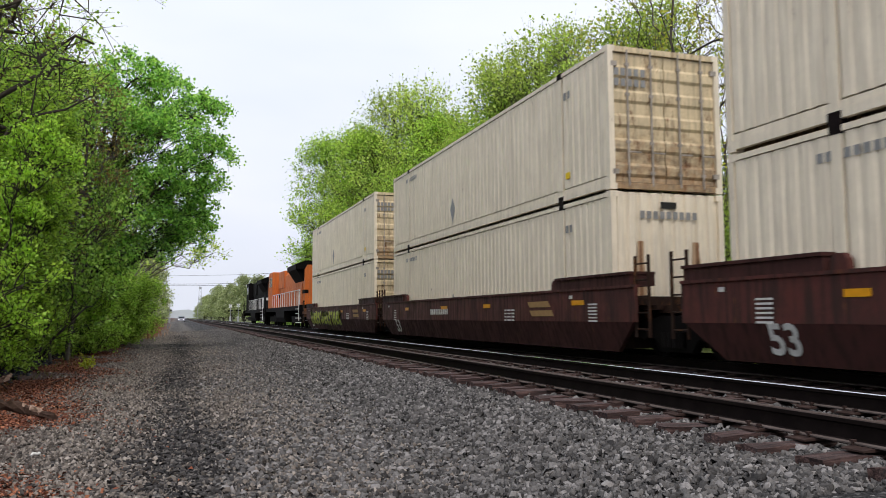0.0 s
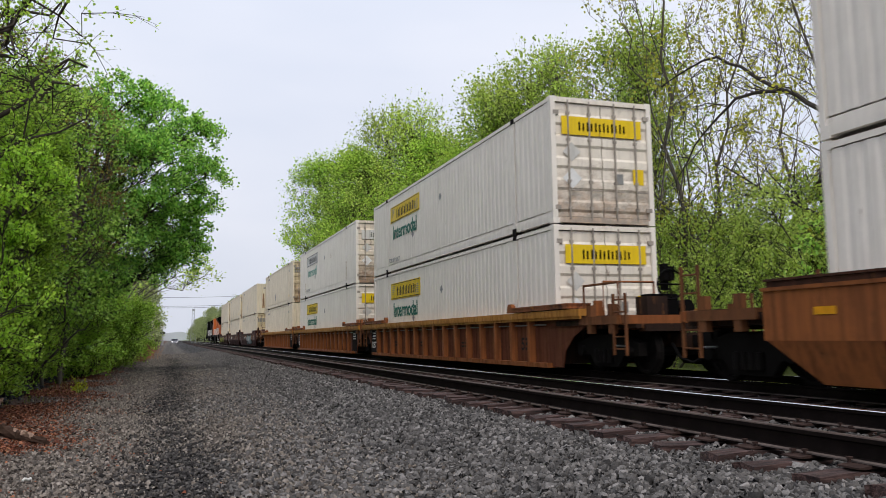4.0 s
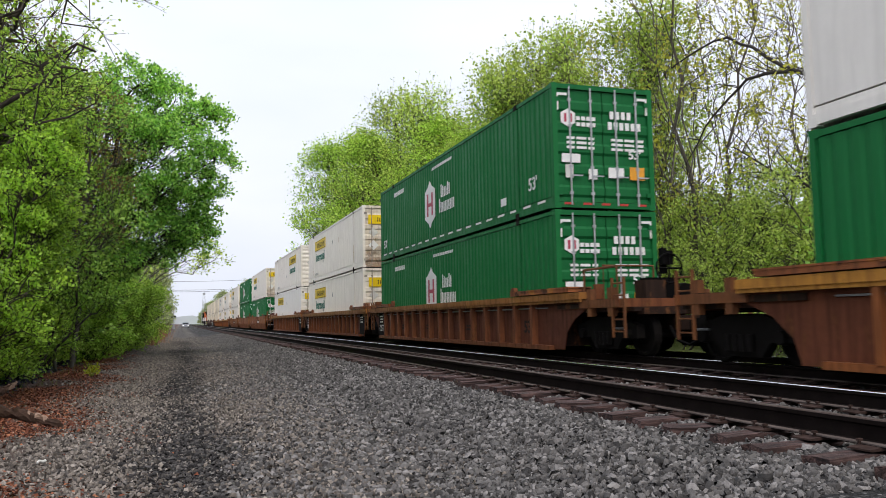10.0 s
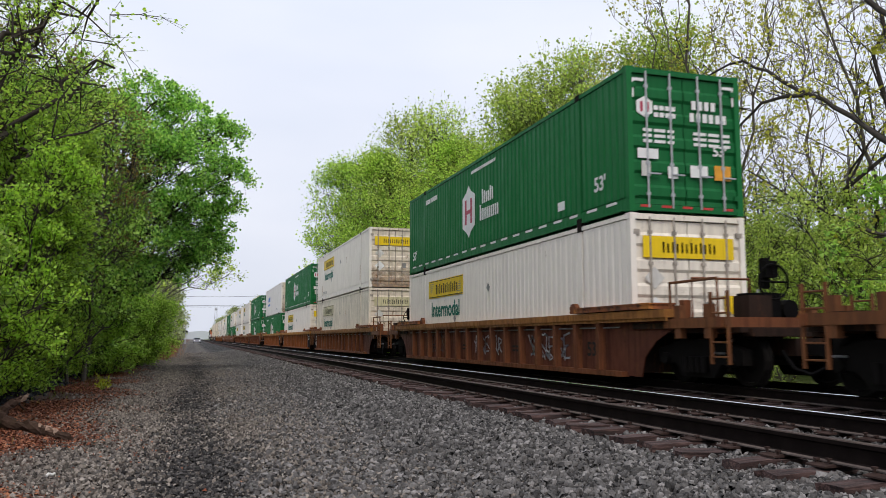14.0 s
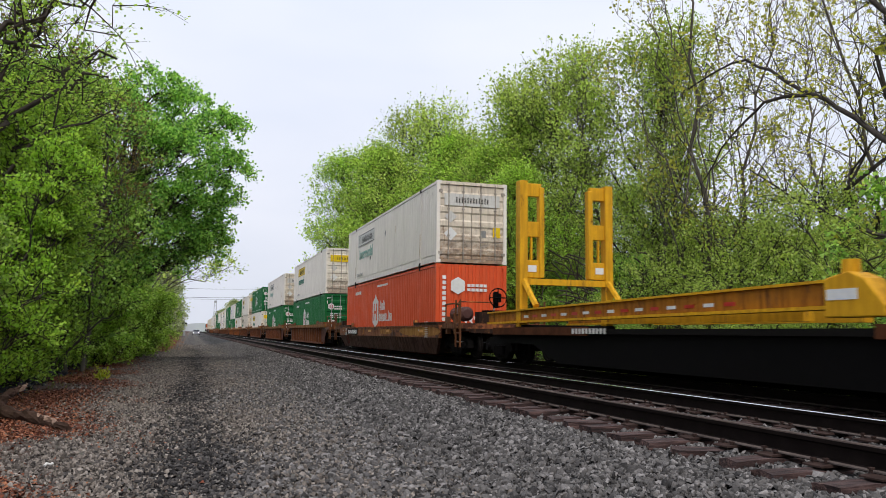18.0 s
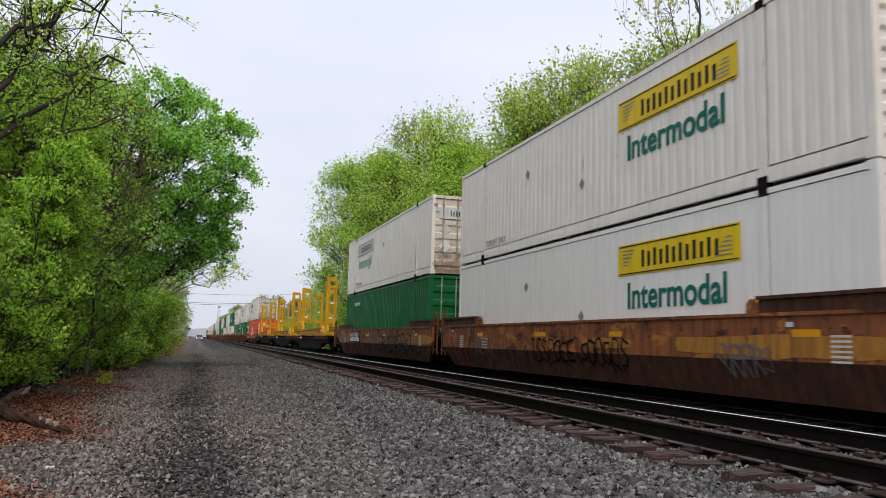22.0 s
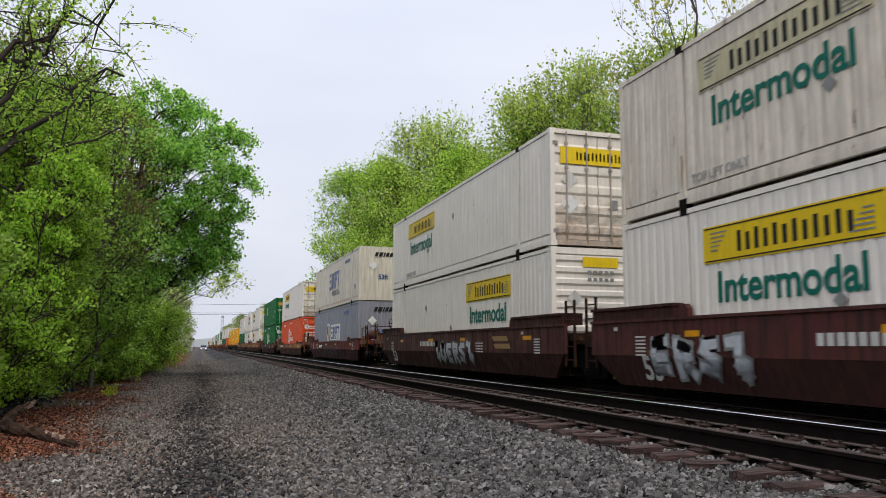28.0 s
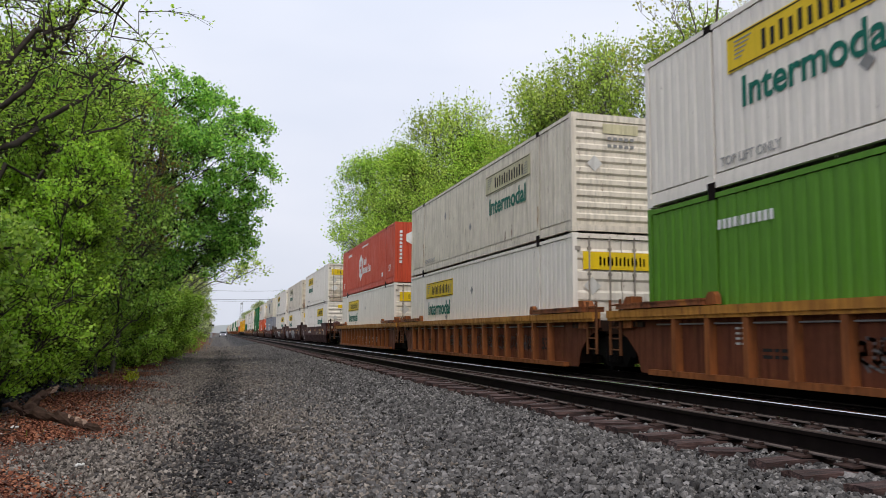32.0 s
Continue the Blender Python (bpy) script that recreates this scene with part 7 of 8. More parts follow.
def leaves_on_ground(count, seed):
    rng = np.random.default_rng(seed)
    y = 5.5 * (38 / 5.5) ** rng.random(count)
    x = -2.0 - 0.035 * (y - 6) + rng.normal(0, 0.6, count)
    heap = np.sin(x * 2.3 + 1.7 * np.sin(y * 0.9)) + np.sin(y * 1.4 + x) + rng.normal(0, 0.8, count)
    ok = in_view(x, y) & (heap > 0.25)
    x, y = x[ok], y[ok]
    count = len(x)
    z = np.array([ground_z(a, b) for a, b in zip(x, y)]) + rng.uniform(0.015, 0.04, count)
    s = rng.uniform(0.012, 0.030, count)
    a = rng.uniform(0, 6.283, count)
    ca, sa = np.cos(a) * s, np.sin(a) * s
    t = rng.uniform(-0.7, 0.7, (count, 4)) * s[:, None]
    v = np.stack([np.stack([x - ca, y - sa, z + t[:, 0]], -1), np.stack([x + 0.5 * sa, y - 0.5 * ca, z + t[:, 1]], -1), np.stack([x + ca, y + sa, z + t[:, 2]], -1), np.stack([x - 0.5 * sa, y + 0.5 * ca, z + t[:, 3]], -1)], 1)
    f = np.arange(4 * count).reshape(-1, 4)
    solid("leaf_litter", v.reshape(-1, 3), f, "litter", "reddish dead leaves on the verge", "leaves")


leaves_on_ground(95000, 3)

# ---- trees ----
class Plant:
    """Collects the wood and the leafy shoots of one tree."""

    def __init__(self, seed, twist=1.0):
        self.rnd, self.rng, self.wood, self.shoots, self.twist = random.Random(seed), np.random.default_rng(seed), Shape(), [], twist

    def jog(self, k):
        return Vector((self.rnd.gauss(0, k), self.rnd.gauss(0, k), self.rnd.gauss(0, k)))

    def limb(self, a, b, r0, r1, sag=0.0, n=5, sides=5, kink=0.05):
        """A bent, tapering limb from a to b, bowed upward by sag."""
        a, b = Vector(a), Vector(b)
        d = (b - a).length
        pts = []
        for k in range(n + 1):
            q = k / n
            p = a.lerp(b, q) + Vector((0, 0, sag * d * 4 * q * (1 - q)))
            pts.append(p + (self.jog(kink * d * self.twist) if 0 < k < n else Vector()))
        self.wood.tube([tuple(p) for p in pts], [r0 + (r1 - r0) * k / n for k in range(n + 1)], sides, False)
        return pts

    def spray(self, p, out, count, length, spread):
        """Leafy shoots that fan out from p."""
        for _ in range(count):
            d = (out + self.jog(spread)).normalized()
            e = p + d * length * self.rnd.uniform(0.5, 1.25)
            self.wood.tube([tuple(p), tuple(e)], [0.006, 0.003], 3, False)
            self.shoots.append((p[:], e[:]))

    def lobe(self, c, r, root, girth, clumps, shoots, length, rise, squash=0.75):
        """One rounded mass of the crown: a limb to its middle, branches to its shell, shoots at their ends."""
        c = Vector(c)
        pts = self.limb(root, c, girth, girth * 0.3 + 0.005, 0.08)
        for _ in range(clumps):
            v = self.jog(1.0).normalized()
            v.z = abs(v.z) * 0.9 if self.rnd.random() < 0.62 else v.z
            p = c + Vector((v.x, v.y, v.z * squash)) * r * self.rnd.uniform(0.35, 1.0) ** 0.5
            k = self.rnd.choice((2, 3, 4, 5))
            self.limb(pts[k], p, 0.013, 0.006, 0.05, 3, 3, 0.08)
            self.spray(p, v * 0.7 + Vector((0, 0, rise)), shoots, length, 0.42)

    def leaves(self, per, size, bunch=0.8, up=0.9, along=(0.1, 1.1)):
        rng, n = self.rng, len(self.shoots) * per
        ends = np.repeat(np.array(self.shoots), per, 0)
        a, b = ends[:, 0], ends[:, 1]
        p = a + (b - a) * rng.uniform(*along, n)[:, None] + rng.normal(0, size * bunch, (n, 3))
        nn = rng.normal(size=(n, 3)) * 0.6 + [0, 0, up]
        nn /= np.linalg.norm(nn, axis=1)[:, None]
        ax = np.cross(nn, rng.normal(size=(n, 3)))
        ax /= np.linalg.norm(ax, axis=1)[:, None] + 1e-9
        si = np.cross(nn, ax)
        L = size * rng.uniform(0.6, 1.3, n)[:, None]
        v = np.stack([p, p + ax * L * 0.45 + si * L * 0.42 - nn * L * 0.08, p + ax * L - nn * L * 0.2, p + ax * L * 0.45 - si * L * 0.42 - nn * L * 0.08], 1)
        return v.reshape(-1, 3), np.arange(4 * n).reshape(-1, 4)

    def finish(self, name, label, category, bark, leafing, group, per, size, **how):
        t = thing(name, label, category, group)
        me = bpy.data.meshes.new("trunk")
        me.from_pydata(self.wood.v, [], self.wood.f)
        me.materials.append(MAT[bark])
        me.polygons.foreach_set("use_smooth", [True] * len(me.polygons))
        part("trunk", me, bark, t)
        part("crown", quick_mesh("crown", *self.leaves(per, size, **how), leafing), leafing, t)
        return t


def leafy(name, label, category, bark, leafing, group, seed, height, spread, first, lobes, r, clumps, shoots, per, leaf, length=0.5, rise=0.5, girth=0.12, stems=1, shape="oval", twist=1.0, squash=0.75, **how):
    """A tree whose crown is built of rounded masses round one or more stems."""
    p = Plant(seed, twist)
    rnd = p.rnd
    for s in range(stems):
        off = p.jog(0.35) if stems > 1 else Vector()
        lean = p.jog(0.10 if stems == 1 else 0.22)
        top = Vector((off.x + lean.x * height, off.y + lean.y * height, height * (1.0 if s == 0 else rnd.uniform(0.7, 0.95)) - r * 0.5))
        stem = p.limb((off.x, off.y, -0.15), top, girth, girth * 0.22, 0, 10, 8, 0.012)
        for i in range(lobes):
            q = (i + 0.5 * rnd.random()) / (lobes - 1) if i < lobes - 1 else 1.0
            q = min(q, 1.0)
            h = first + (1 - first) * q
            fat = {"oval": math.sin(math.pi * (0.2 + 0.74 * q)), "cone": 1.05 - 0.85 * q, "vase": 0.35 + 0.6 * q, "column": 0.85 - 0.4 * q}[shape]
            a = i * 2.4 + rnd.uniform(-0.5, 0.5) + s
            k = min(int(h * 10), 9)
            on = stem[k].lerp(stem[k + 1], h * 10 - k)
            rr_ = r * rnd.uniform(0.65, 1.2) * (0.6 + 0.4 * fat)
            reach = max(spread * fat - rr_ * 0.6, 0.05) * rnd.uniform(0.5, 1.1) * (0.2 if i == lobes - 1 else 1.0)
            c = on + Vector((math.cos(a) * reach, math.sin(a) * reach, 0.25 * reach * rise))
            root = stem[max(0, k - 1 - (1 if reach > 1.5 else 0))]
            p.lobe(c, rr_, root, girth * (0.5 - 0.3 * q), clumps, shoots, length, rise, squash)
    return p.finish(name, label, category, bark, leafing, group, per, leaf, **how)


def set_at(ob, x, y, turn=0.0, size=1.0, tall=None, copied=True):
    m = Matrix.LocRotScale((x, y, ground_z(x, y) - 0.02), Euler((0, 0, radians(turn))), (size, size, tall or size))
    if copied:
        ob = copy_thing(ob, m)
    ob.matrix_basis = m
    return ob


# the far side of the train: maples and others, 10 to 20 m tall
RIGHT = "trees behind the train"
maple = leafy("maple_tree", "broad maple in fresh bright green leaf beyond the track", "tree", "bark_dark", "leaf_lime", RIGHT, 21, 15.0, 4.8, 0.14, 24, 2.0, 24, 4, 9, 0.165, 1.3, 0.65, 0.17)
olive = leafy("maple_tree", "tall maple with sparse pale olive-green shoots", "tree", "bark_dark", "leaf_fresh", RIGHT, 29, 15.0, 4.6, 0.2, 22, 2.0, 16, 4, 8, 0.15, 1.5, 0.9, 0.16)
poplar = leafy("poplar_tree", "tall slender tree with small pale green leaves", "tree", "bark", "leaf_fresh", RIGHT, 22, 15.0, 2.4, 0.14, 20, 1.4, 12, 4, 9, 0.13, 1.2, 1.0, 0.09, shape="column", up=0.4)
budding = leafy("budding_tree", "half-bare olive-green tree with upright twigs and a grey trunk", "tree", "bark", "leaf_pale", RIGHT, 23, 16.5, 3.2, 0.25, 17, 1.4, 8, 4, 4, 0.125, 1.0, 1.4, 0.10, up=0.3)
bare = leafy("bare_tree", "nearly bare crooked tree with long dark limbs and few buds", "tree", "bark_limb", "leaf_pale", RIGHT, 24, 15.0, 5.0, 0.32, 11, 2.1, 7, 3, 2, 0.16, 1.0, 0.6, 0.12, shape="vase", twist=1.8)
sapling = leafy("understorey_tree", "low leafy understorey tree beside the track", "tree", "bark_dark", "leaf_mid", RIGHT, 25, 6.0, 2.3, 0.08, 12, 1.15, 11, 4, 11, 0.125, 0.55, 0.45, 0.05, stems=2, up=0.4)
thicket = leafy("understorey_tree", "thin olive-green understorey tree with dark stems", "tree", "bark_limb", "leaf_fresh", RIGHT, 26, 7.0, 2.4, 0.2, 10, 1.2, 8, 4, 8, 0.115, 0.7, 0.6, 0.05, stems=2, up=0.4)
rr = random.Random(8)
# kind, place, height over the ground
HIGH_LINE = [
    (maple, 17.0, 78, 18.6), (maple, 17.2, 69, 18.0), (olive, 18.5, 66, 19.6), (maple, 16.6, 53, 15.6), (maple, 17.2, 44, 14.2), (olive, 18.4, 86, 20.0), (maple, 17.0, 62, 16.0), (olive, 17.6, 56, 17.4), (maple, 16.5, 49, 14.4), (olive, 18.0, 46, 16.6), (maple, 15.6, 34.5, 9.8), (maple, 17.2, 39, 12.2),
    (olive, 21.0, 100, 17.5), (olive, 22.5, 116, 15.0), (maple, 23.0, 132, 13.5), (maple, 24.0, 152, 13.0), (maple, 25, 172, 12.0), (olive, 26, 192, 12.0), (olive, 19.8, 38.5, 17.2), (olive, 20.6, 33.0, 16.4),
    (poplar, 18.6, 41.5, 16.4), (poplar, 18.2, 36.6, 16.9), (poplar, 18.6, 34.0, 16.2), (poplar, 19.6, 30.4, 15.6), (poplar, 20.4, 30.6, 17.0),
    (budding, 19.6, 26.6, 18.4), (budding, 21.4, 28.8, 17.6), (budding, 21.5, 23.6, 16.0), (budding, 22, 18.8, 16),
    (bare, 20.0, 21.0, 16.0), (bare, 21.5, 15.6, 17.0),
    (maple, 26, 75, 18), (maple, 27, 95, 17), (maple, 28, 120, 16), (maple, 30, 48, 12), (maple, 31, 38, 8), (maple, 30, 28, 7.0), (maple, 36, 23, 7), (maple, 31, 18, 6.5), (maple, 40, 32, 9),
]
TALL = {}
for kind in (maple, olive, poplar, budding, bare):
    TALL[kind] = sorted(v.co.z for v in kind.children[1].data.vertices)[-60]
seen_kind = set()
for kind, x, y, h in HIGH_LINE:
    k = (1.06 if 43 < y < 90 and x < 20 else 0.96) * h / TALL[kind]
    set_at(kind, x, y, rr.uniform(0, 360), k * rr.uniform(0.95, 1.05), k, kind in seen_kind)
    seen_kind.add(kind)
y = 11.0
while y < 150:
    for x in (14.0, 16.8, 20.5, 26.0, 33.0):
        if y < 46 or x < 18:
            kind = sapling if rr.random() < 0.55 else thicket
            k = rr.uniform(0.6, 1.05) * (0.5 if x < 15 else 0.9 + 0.02 * (x - 16))
            set_at(kind, x + rr.uniform(-0.7, 0.7), y + rr.uniform(-1, 1), rr.uniform(0, 360), k, k * rr.uniform(0.8, 1.1), kind in seen_kind)
            seen_kind.add(kind)
    y += 2.7 if y < 40 else 5.0

# a great half-bare tree whose long limbs sweep over from beyond the picture's edge
sweeper = Plant(61, 0.7)
trunk_line = sweeper.limb((0, 0, -0.2), (0.5, -0.8, 15.5), 0.26, 0.08, 0, 9, 9, 0.01)
for a, path in enumerate((((0.05, 0.0, 5.0), (-0.5, 1.6, 6.9), (-0.6, 4.2, 8.9), (-0.9, 6.4, 10.6), (-1.4, 9.0, 10.3)), ((-0.6, 4.0, 8.7), (-0.9, 5.6, 8.9), (-1.2, 7.0, 8.0), (-1.5, 8.2, 6.6)), ((0.1, 0.0, 3.6), (-0.8, 1.6, 4.1), (-1.6, 3.4, 5.2), (-2.2, 4.8, 6.4)),
                          ((0.2, -0.2, 8.0), (-0.3, 2.0, 11.2), (-0.5, 3.6, 13.8), (-0.8, 4.8, 16.0)), ((0.3, -0.4, 10.0), (0.6, 2.0, 13.0), (0.5, 4.0, 16.0)), ((0.2, 0, 6.5), (1.5, 2.4, 9.5), (2.0, 4.0, 13.0)))):
    r0 = 0.10 if a not in (1, 2) else 0.065
    for k in range(len(path) - 1):
        q0, q1 = 1 - 0.75 * k / (len(path) - 1), 1 - 0.75 * (k + 1) / (len(path) - 1)
        seg = sweeper.limb(path[k], path[k + 1], r0 * q0, r0 * q1, 0.03, 4, 7, 0.025)
        for j in range(5):
            b = seg[sweeper.rnd.randrange(1, 5)]
            d = (Vector(path[k + 1]) - Vector(path[k])).normalized() * 0.6 + sweeper.jog(0.55) + Vector((0, 0, 0.5))
            e = b + d.normalized() * sweeper.rnd.uniform(0.9, 2.4)
            tw = sweeper.limb(b, e, 0.02, 0.008, 0.06, 4, 4, 0.08)
            for w in tw[2:]:
                sweeper.spray(w, d.normalized(), 3, 0.8, 0.6)
set_at(sweeper.finish("bare_tree", "great half-bare tree with long grey limbs sweeping upward", "tree", "bark_limb", "leaf_pale", RIGHT, 2, 0.13), 18.5, 15.4, 0, 1.0, None, False)

# fallen stems and vines between the trunks
tangle = Plant(62)
for k in range(34):
    a = tangle.rnd.uniform(-2.4, 2.2)
    h = tangle.rnd.uniform(2.2, 4.6)
    tangle.limb((a, tangle.rnd.uniform(-1, 1), 0.2), (a + tangle.rnd.uniform(-0.4, 0.6), tangle.rnd.uniform(-0.6, 0.6), h), 0.035, 0.02, 0.0, 5, 5, 0.05)
    tangle.limb((a - 0.8, tangle.rnd.uniform(-1, 1), h), (a + tangle.rnd.uniform(1.0, 2.6), tangle.rnd.uniform(-1, 1), tangle.rnd.uniform(0.2, 1.6)), 0.03, 0.012, 0.14, 7, 4, 0.03)
vines = new("vine_tangle", tangle.wood.mesh("vine_tangle", MAT["bark_dark"], True))
vines.matrix_basis = pose(15.6, 27.6, 0.1, 0, 0, -35)
tagged(vines, "tangle of bent dark stems and vines", "vines")

# the near side: a dense edge of wood beside the path
LEFT = "trees beside the path"
big_tree = Plant(31)
stem = big_tree.limb((0, 0, -0.2), (1.2, 0.2, 9.4), 0.17, 0.05, 0, 10, 9, 0.012)
# middle and radius of each leafy mass, from the trunk's foot
for x, y, z, r in ((4.35, -0.6, 8.4, 1.15), (5.0, 0.4, 7.3, 0.95), (4.9, 1.4, 6.0, 0.65), (3.4, 0.6, 9.35, 1.15), (2.0, -0.5, 9.6, 1.3), (3.3, -1.4, 7.4, 1.3), (1.7, -1.2, 7.7, 1.4), (3.8, 1.5, 5.5, 1.0), (2.9, -1.0, 5.6, 1.1), (1.6, 0.8, 5.9, 1.3),
                   (0.4, -0.8, 8.6, 1.5), (0.2, 1.0, 6.8, 1.5), (-1.1, -0.6, 7.6, 1.5), (-1.2, -0.4, 9.4, 1.3), (3.9, 0.2, 6.5, 1.0), (2.2, 1.8, 8.2, 1.4), (3.3, 0.4, 4.5, 0.85), (2.0, -1.2, 4.4, 0.9), (0.6, -1.6, 5.4, 1.1), (4.3, 1.0, 4.9, 0.55), (1.0, 1.4, 4.0, 1.0), (3.6, 1.8, 4.1, 0.85), (2.5, 0.6, 3.5, 0.95), (4.5, 2.2, 4.5, 0.6), (1.4, -0.8, 3.2, 0.9), (0.2, 0.6, 3.0, 1.0)):
    k = min(9, max(2, int(z - 0.35 * math.hypot(x, y)) - 1))
    big_tree.lobe((x, y, z), r, stem[k], 0.055, round(12 + 17 * r * r), 5, 0.42, 0.25, 0.7)
big = big_tree.finish("maple_tree", "large leaning maple with dense dark green leaves over the path", "tree", "bark_dark", "leaf_deep", LEFT, 14, 0.112, up=0.45)
set_at(big, -3.75, 31.5, 0, 1.0, 1.04, False)
mixed_tree = leafy("young_tree", "young mixed tree with mid-green leaves at the wood's edge", "tree", "bark_dark", "leaf_mid", LEFT, 32, 9.5, 2.9, 0.16, 19, 1.25, 12, 4, 11, 0.10, 0.55, 0.45, 0.09, up=0.25)
golden = leafy("yellow_green_shrub", "tall shrub with small yellow-green leaves", "shrub", "bark_dark", "leaf_gold", LEFT, 33, 5.6, 1.5, 0.06, 13, 0.75, 14, 5, 10, 0.075, 0.32, 0.5, 0.035, stems=3, up=0.25)
shrub = leafy("shrub", "bright green leafy shrub at the foot of the trees", "shrub", "bark_dark", "leaf_lime", LEFT, 34, 3.2, 1.4, 0.06, 9, 0.7, 12, 4, 12, 0.09, 0.36, 0.3, 0.03, stems=3, up=0.25)
deep_shrub = leafy("shrub", "dark green shrub in the shade of the trees", "shrub", "bark_dark", "leaf_deep", LEFT, 35, 3.6, 1.6, 0.06, 9, 0.8, 12, 4, 12, 0.10, 0.4, 0.3, 0.035, stems=3, up=0.25)
budded = leafy("young_tree", "slim tree with reddish buds among the leaves", "tree", "bark", "leaf_bud", LEFT, 37, 10.0, 2.2, 0.35, 14, 1.0, 12, 5, 4, 0.09, 0.7, 0.9, 0.09)
far_left = leafy("poplar_tree", "pale grey-green tree far along the verge", "tree", "bark", "leaf_dusty", LEFT, 39, 10.0, 2.4, 0.1, 14, 1.2, 12, 4, 6, 0.26, 0.6, 0.5, 0.08)
slim = leafy("slender_tree", "slender bare-stemmed young tree at the edge of the wood", "tree", "bark", "leaf_lime", LEFT, 38, 8.5, 1.4, 0.45, 8, 0.8, 12, 4, 8, 0.11, 0.45, 0.5, 0.06)
# half-bare trees with long dark limbs over the path
over_tree = Plant(36, 1.4)
stem = over_tree.limb((0, 0, -0.2), (0.4, 0.5, 12.0), 0.22, 0.08, 0, 10, 9, 0.014)
for h, x, y, z in ((2.6, 1.9, 1.5, 5.6), (3.2, 3.4, 0.4, 5.3), (3.8, 2.6, -1.6, 6.6), (4.4, 3.9, 1.4, 7.0), (4.8, 2.4, 2.6, 7.9), (5.4, 3.6, -0.4, 8.0), (6.2, 3.2, 1.6, 9.2), (6.8, 2.2, -1.4, 9.6), (7.4, 2.6, 0.5, 10.6), (8.0, 1.4, 1.8, 11.6), (5.0, -1.8, 1.2, 8.2), (6.4, -1.6, -1.0, 9.6), (8.4, 0.6, -1.0, 12.6)):
    k = min(9, int(h / 12 * 10))
    pts = over_tree.limb(stem[k], (x, y, z), 0.085, 0.022, 0.10, 8, 6, 0.035)
    for j in range(10):
        b = pts[over_tree.rnd.randrange(2, 9)]
        d = (Vector((x, y, z)) - stem[k]).normalized() * 0.5 + over_tree.jog(0.6) + Vector((0, 0, 0.3))
        e = b + d.normalized() * over_tree.rnd.uniform(0.6, 1.7)
        tw = over_tree.limb(b, e, 0.018, 0.006, 0.06, 4, 4, 0.09)
        for w in tw[1:]:
            over_tree.spray(w, d.normalized() + Vector((0, 0, 0.2)), 3, 0.45, 0.7)
over = over_tree.finish("overhanging_tree", "half-bare tree whose dark limbs reach over the path", "tree", "bark_dark", "leaf_lime", LEFT, 5, 0.08)
reach_tree = Plant(64)
stem = reach_tree.limb((0, 0, -0.2), (0.9, 0, 7.6), 0.10, 0.03, 0, 9, 7, 0.012)
for x, y, z, r in ((3.4, 0.0, 6.2, 0.7), (4.3, 0.6, 5.6, 0.75), (4.9, -0.4, 4.9, 0.6), (4.0, -0.8, 4.7, 0.55), (2.4, 0.4, 7.0, 0.8), (1.0, 0.0, 7.6, 0.9), (2.6, -0.6, 5.2, 0.7), (0.4, 0.6, 5.6, 0.9), (1.6, 0.2, 4.2, 0.8)):
    reach_tree.lobe((x, y, z), r, stem[max(2, min(8, int(z - 0.3 * x)))], 0.04, 9, 4, 0.6, 0.3)
set_at(reach_tree.finish("young_tree", "thin tree with sparse pale leaves reaching over the path", "tree", "bark", "leaf_fresh", LEFT, 5, 0.15), -3.0, 47.5, 0, 1.0, None, False)
used = {big}


def left(kind, x, y, k, tall=None, turn=None):
    set_at(kind, x, y, rr.uniform(0, 360) if turn is None else turn, k, tall, kind in used)
    used.add(kind)


left(over, -5.0, 14.6, 0.92, None, 8)
left(over, -6.2, 20.5, 1.0, None, -30)
for x, y, k in ((-5.2, 22.5, 0.95), (-5.4, 27.0, 1.0), (-4.8, 37.0, 0.95), (-5.2, 43.0, 0.9), (-7.6, 20, 1.05), (-8.2, 26, 1.15), (-8, 33, 1.2), (-7.0, 16.5, 0.9), (-4.4, 51, 0.66), (-4.3, 60, 0.62), (-4.2, 70, 0.66), (-4.2, 82, 0.66), (-4.4, 95, 0.7), (-6, 110, 0.9), (-6, 128, 0.9), (-6, 148, 0.9), (-7, 170, 0.9), (-8, 192, 0.9), (-9, 45, 1.1), (-9.5, 58, 1.0), (-10.5, 29, 1.1), (-9.5, 20, 0.7), (-7.0, 29, 0.7), (-6.4, 24.5, 0.62), (-7.2, 38, 0.9), (-3.2, 36.5, 0.55), (-2.9, 41, 0.46), (-3.0, 46, 0.5), (-3.4, 33.5, 0.5), (-3.0, 54, 0.45), (-3.7, 24.0, 0.98), (-4.6, 30.0, 1.12)):
    left(mixed_tree, x, y, k)
for x, y, k in ((-3.0, 25.5, 0.86), (-4.4, 29, 0.95), (-4.9, 23, 0.95)):
    left(budded, x, y, k)
for x, y, k in ((-3.9, 14.4, 0.8), (-3.75, 16.6, 0.85), (-3.8, 18.6, 0.88), (-4.8, 15.4, 0.95), (-4.7, 18.0, 1.0), (-3.8, 12.6, 0.62)):
    left(golden, x, y, k)
y = 11.5
while y < 60:
    left(shrub if rr.random() < 0.9 else deep_shrub, -4.4 + 0.7 * min(1.0, max(0.0, (y - 17) / 8)) - 0.5 * rr.random(), y, rr.uniform(0.45, 0.95))
    if rr.random() < 0.7:
        left(shrub if rr.random() < 0.4 else deep_shrub, -5.8 - rr.random(), y + 0.7, rr.uniform(0.9, 1.3))
    y += rr.uniform(1.1, 2.0) if y < 35 else 2.2
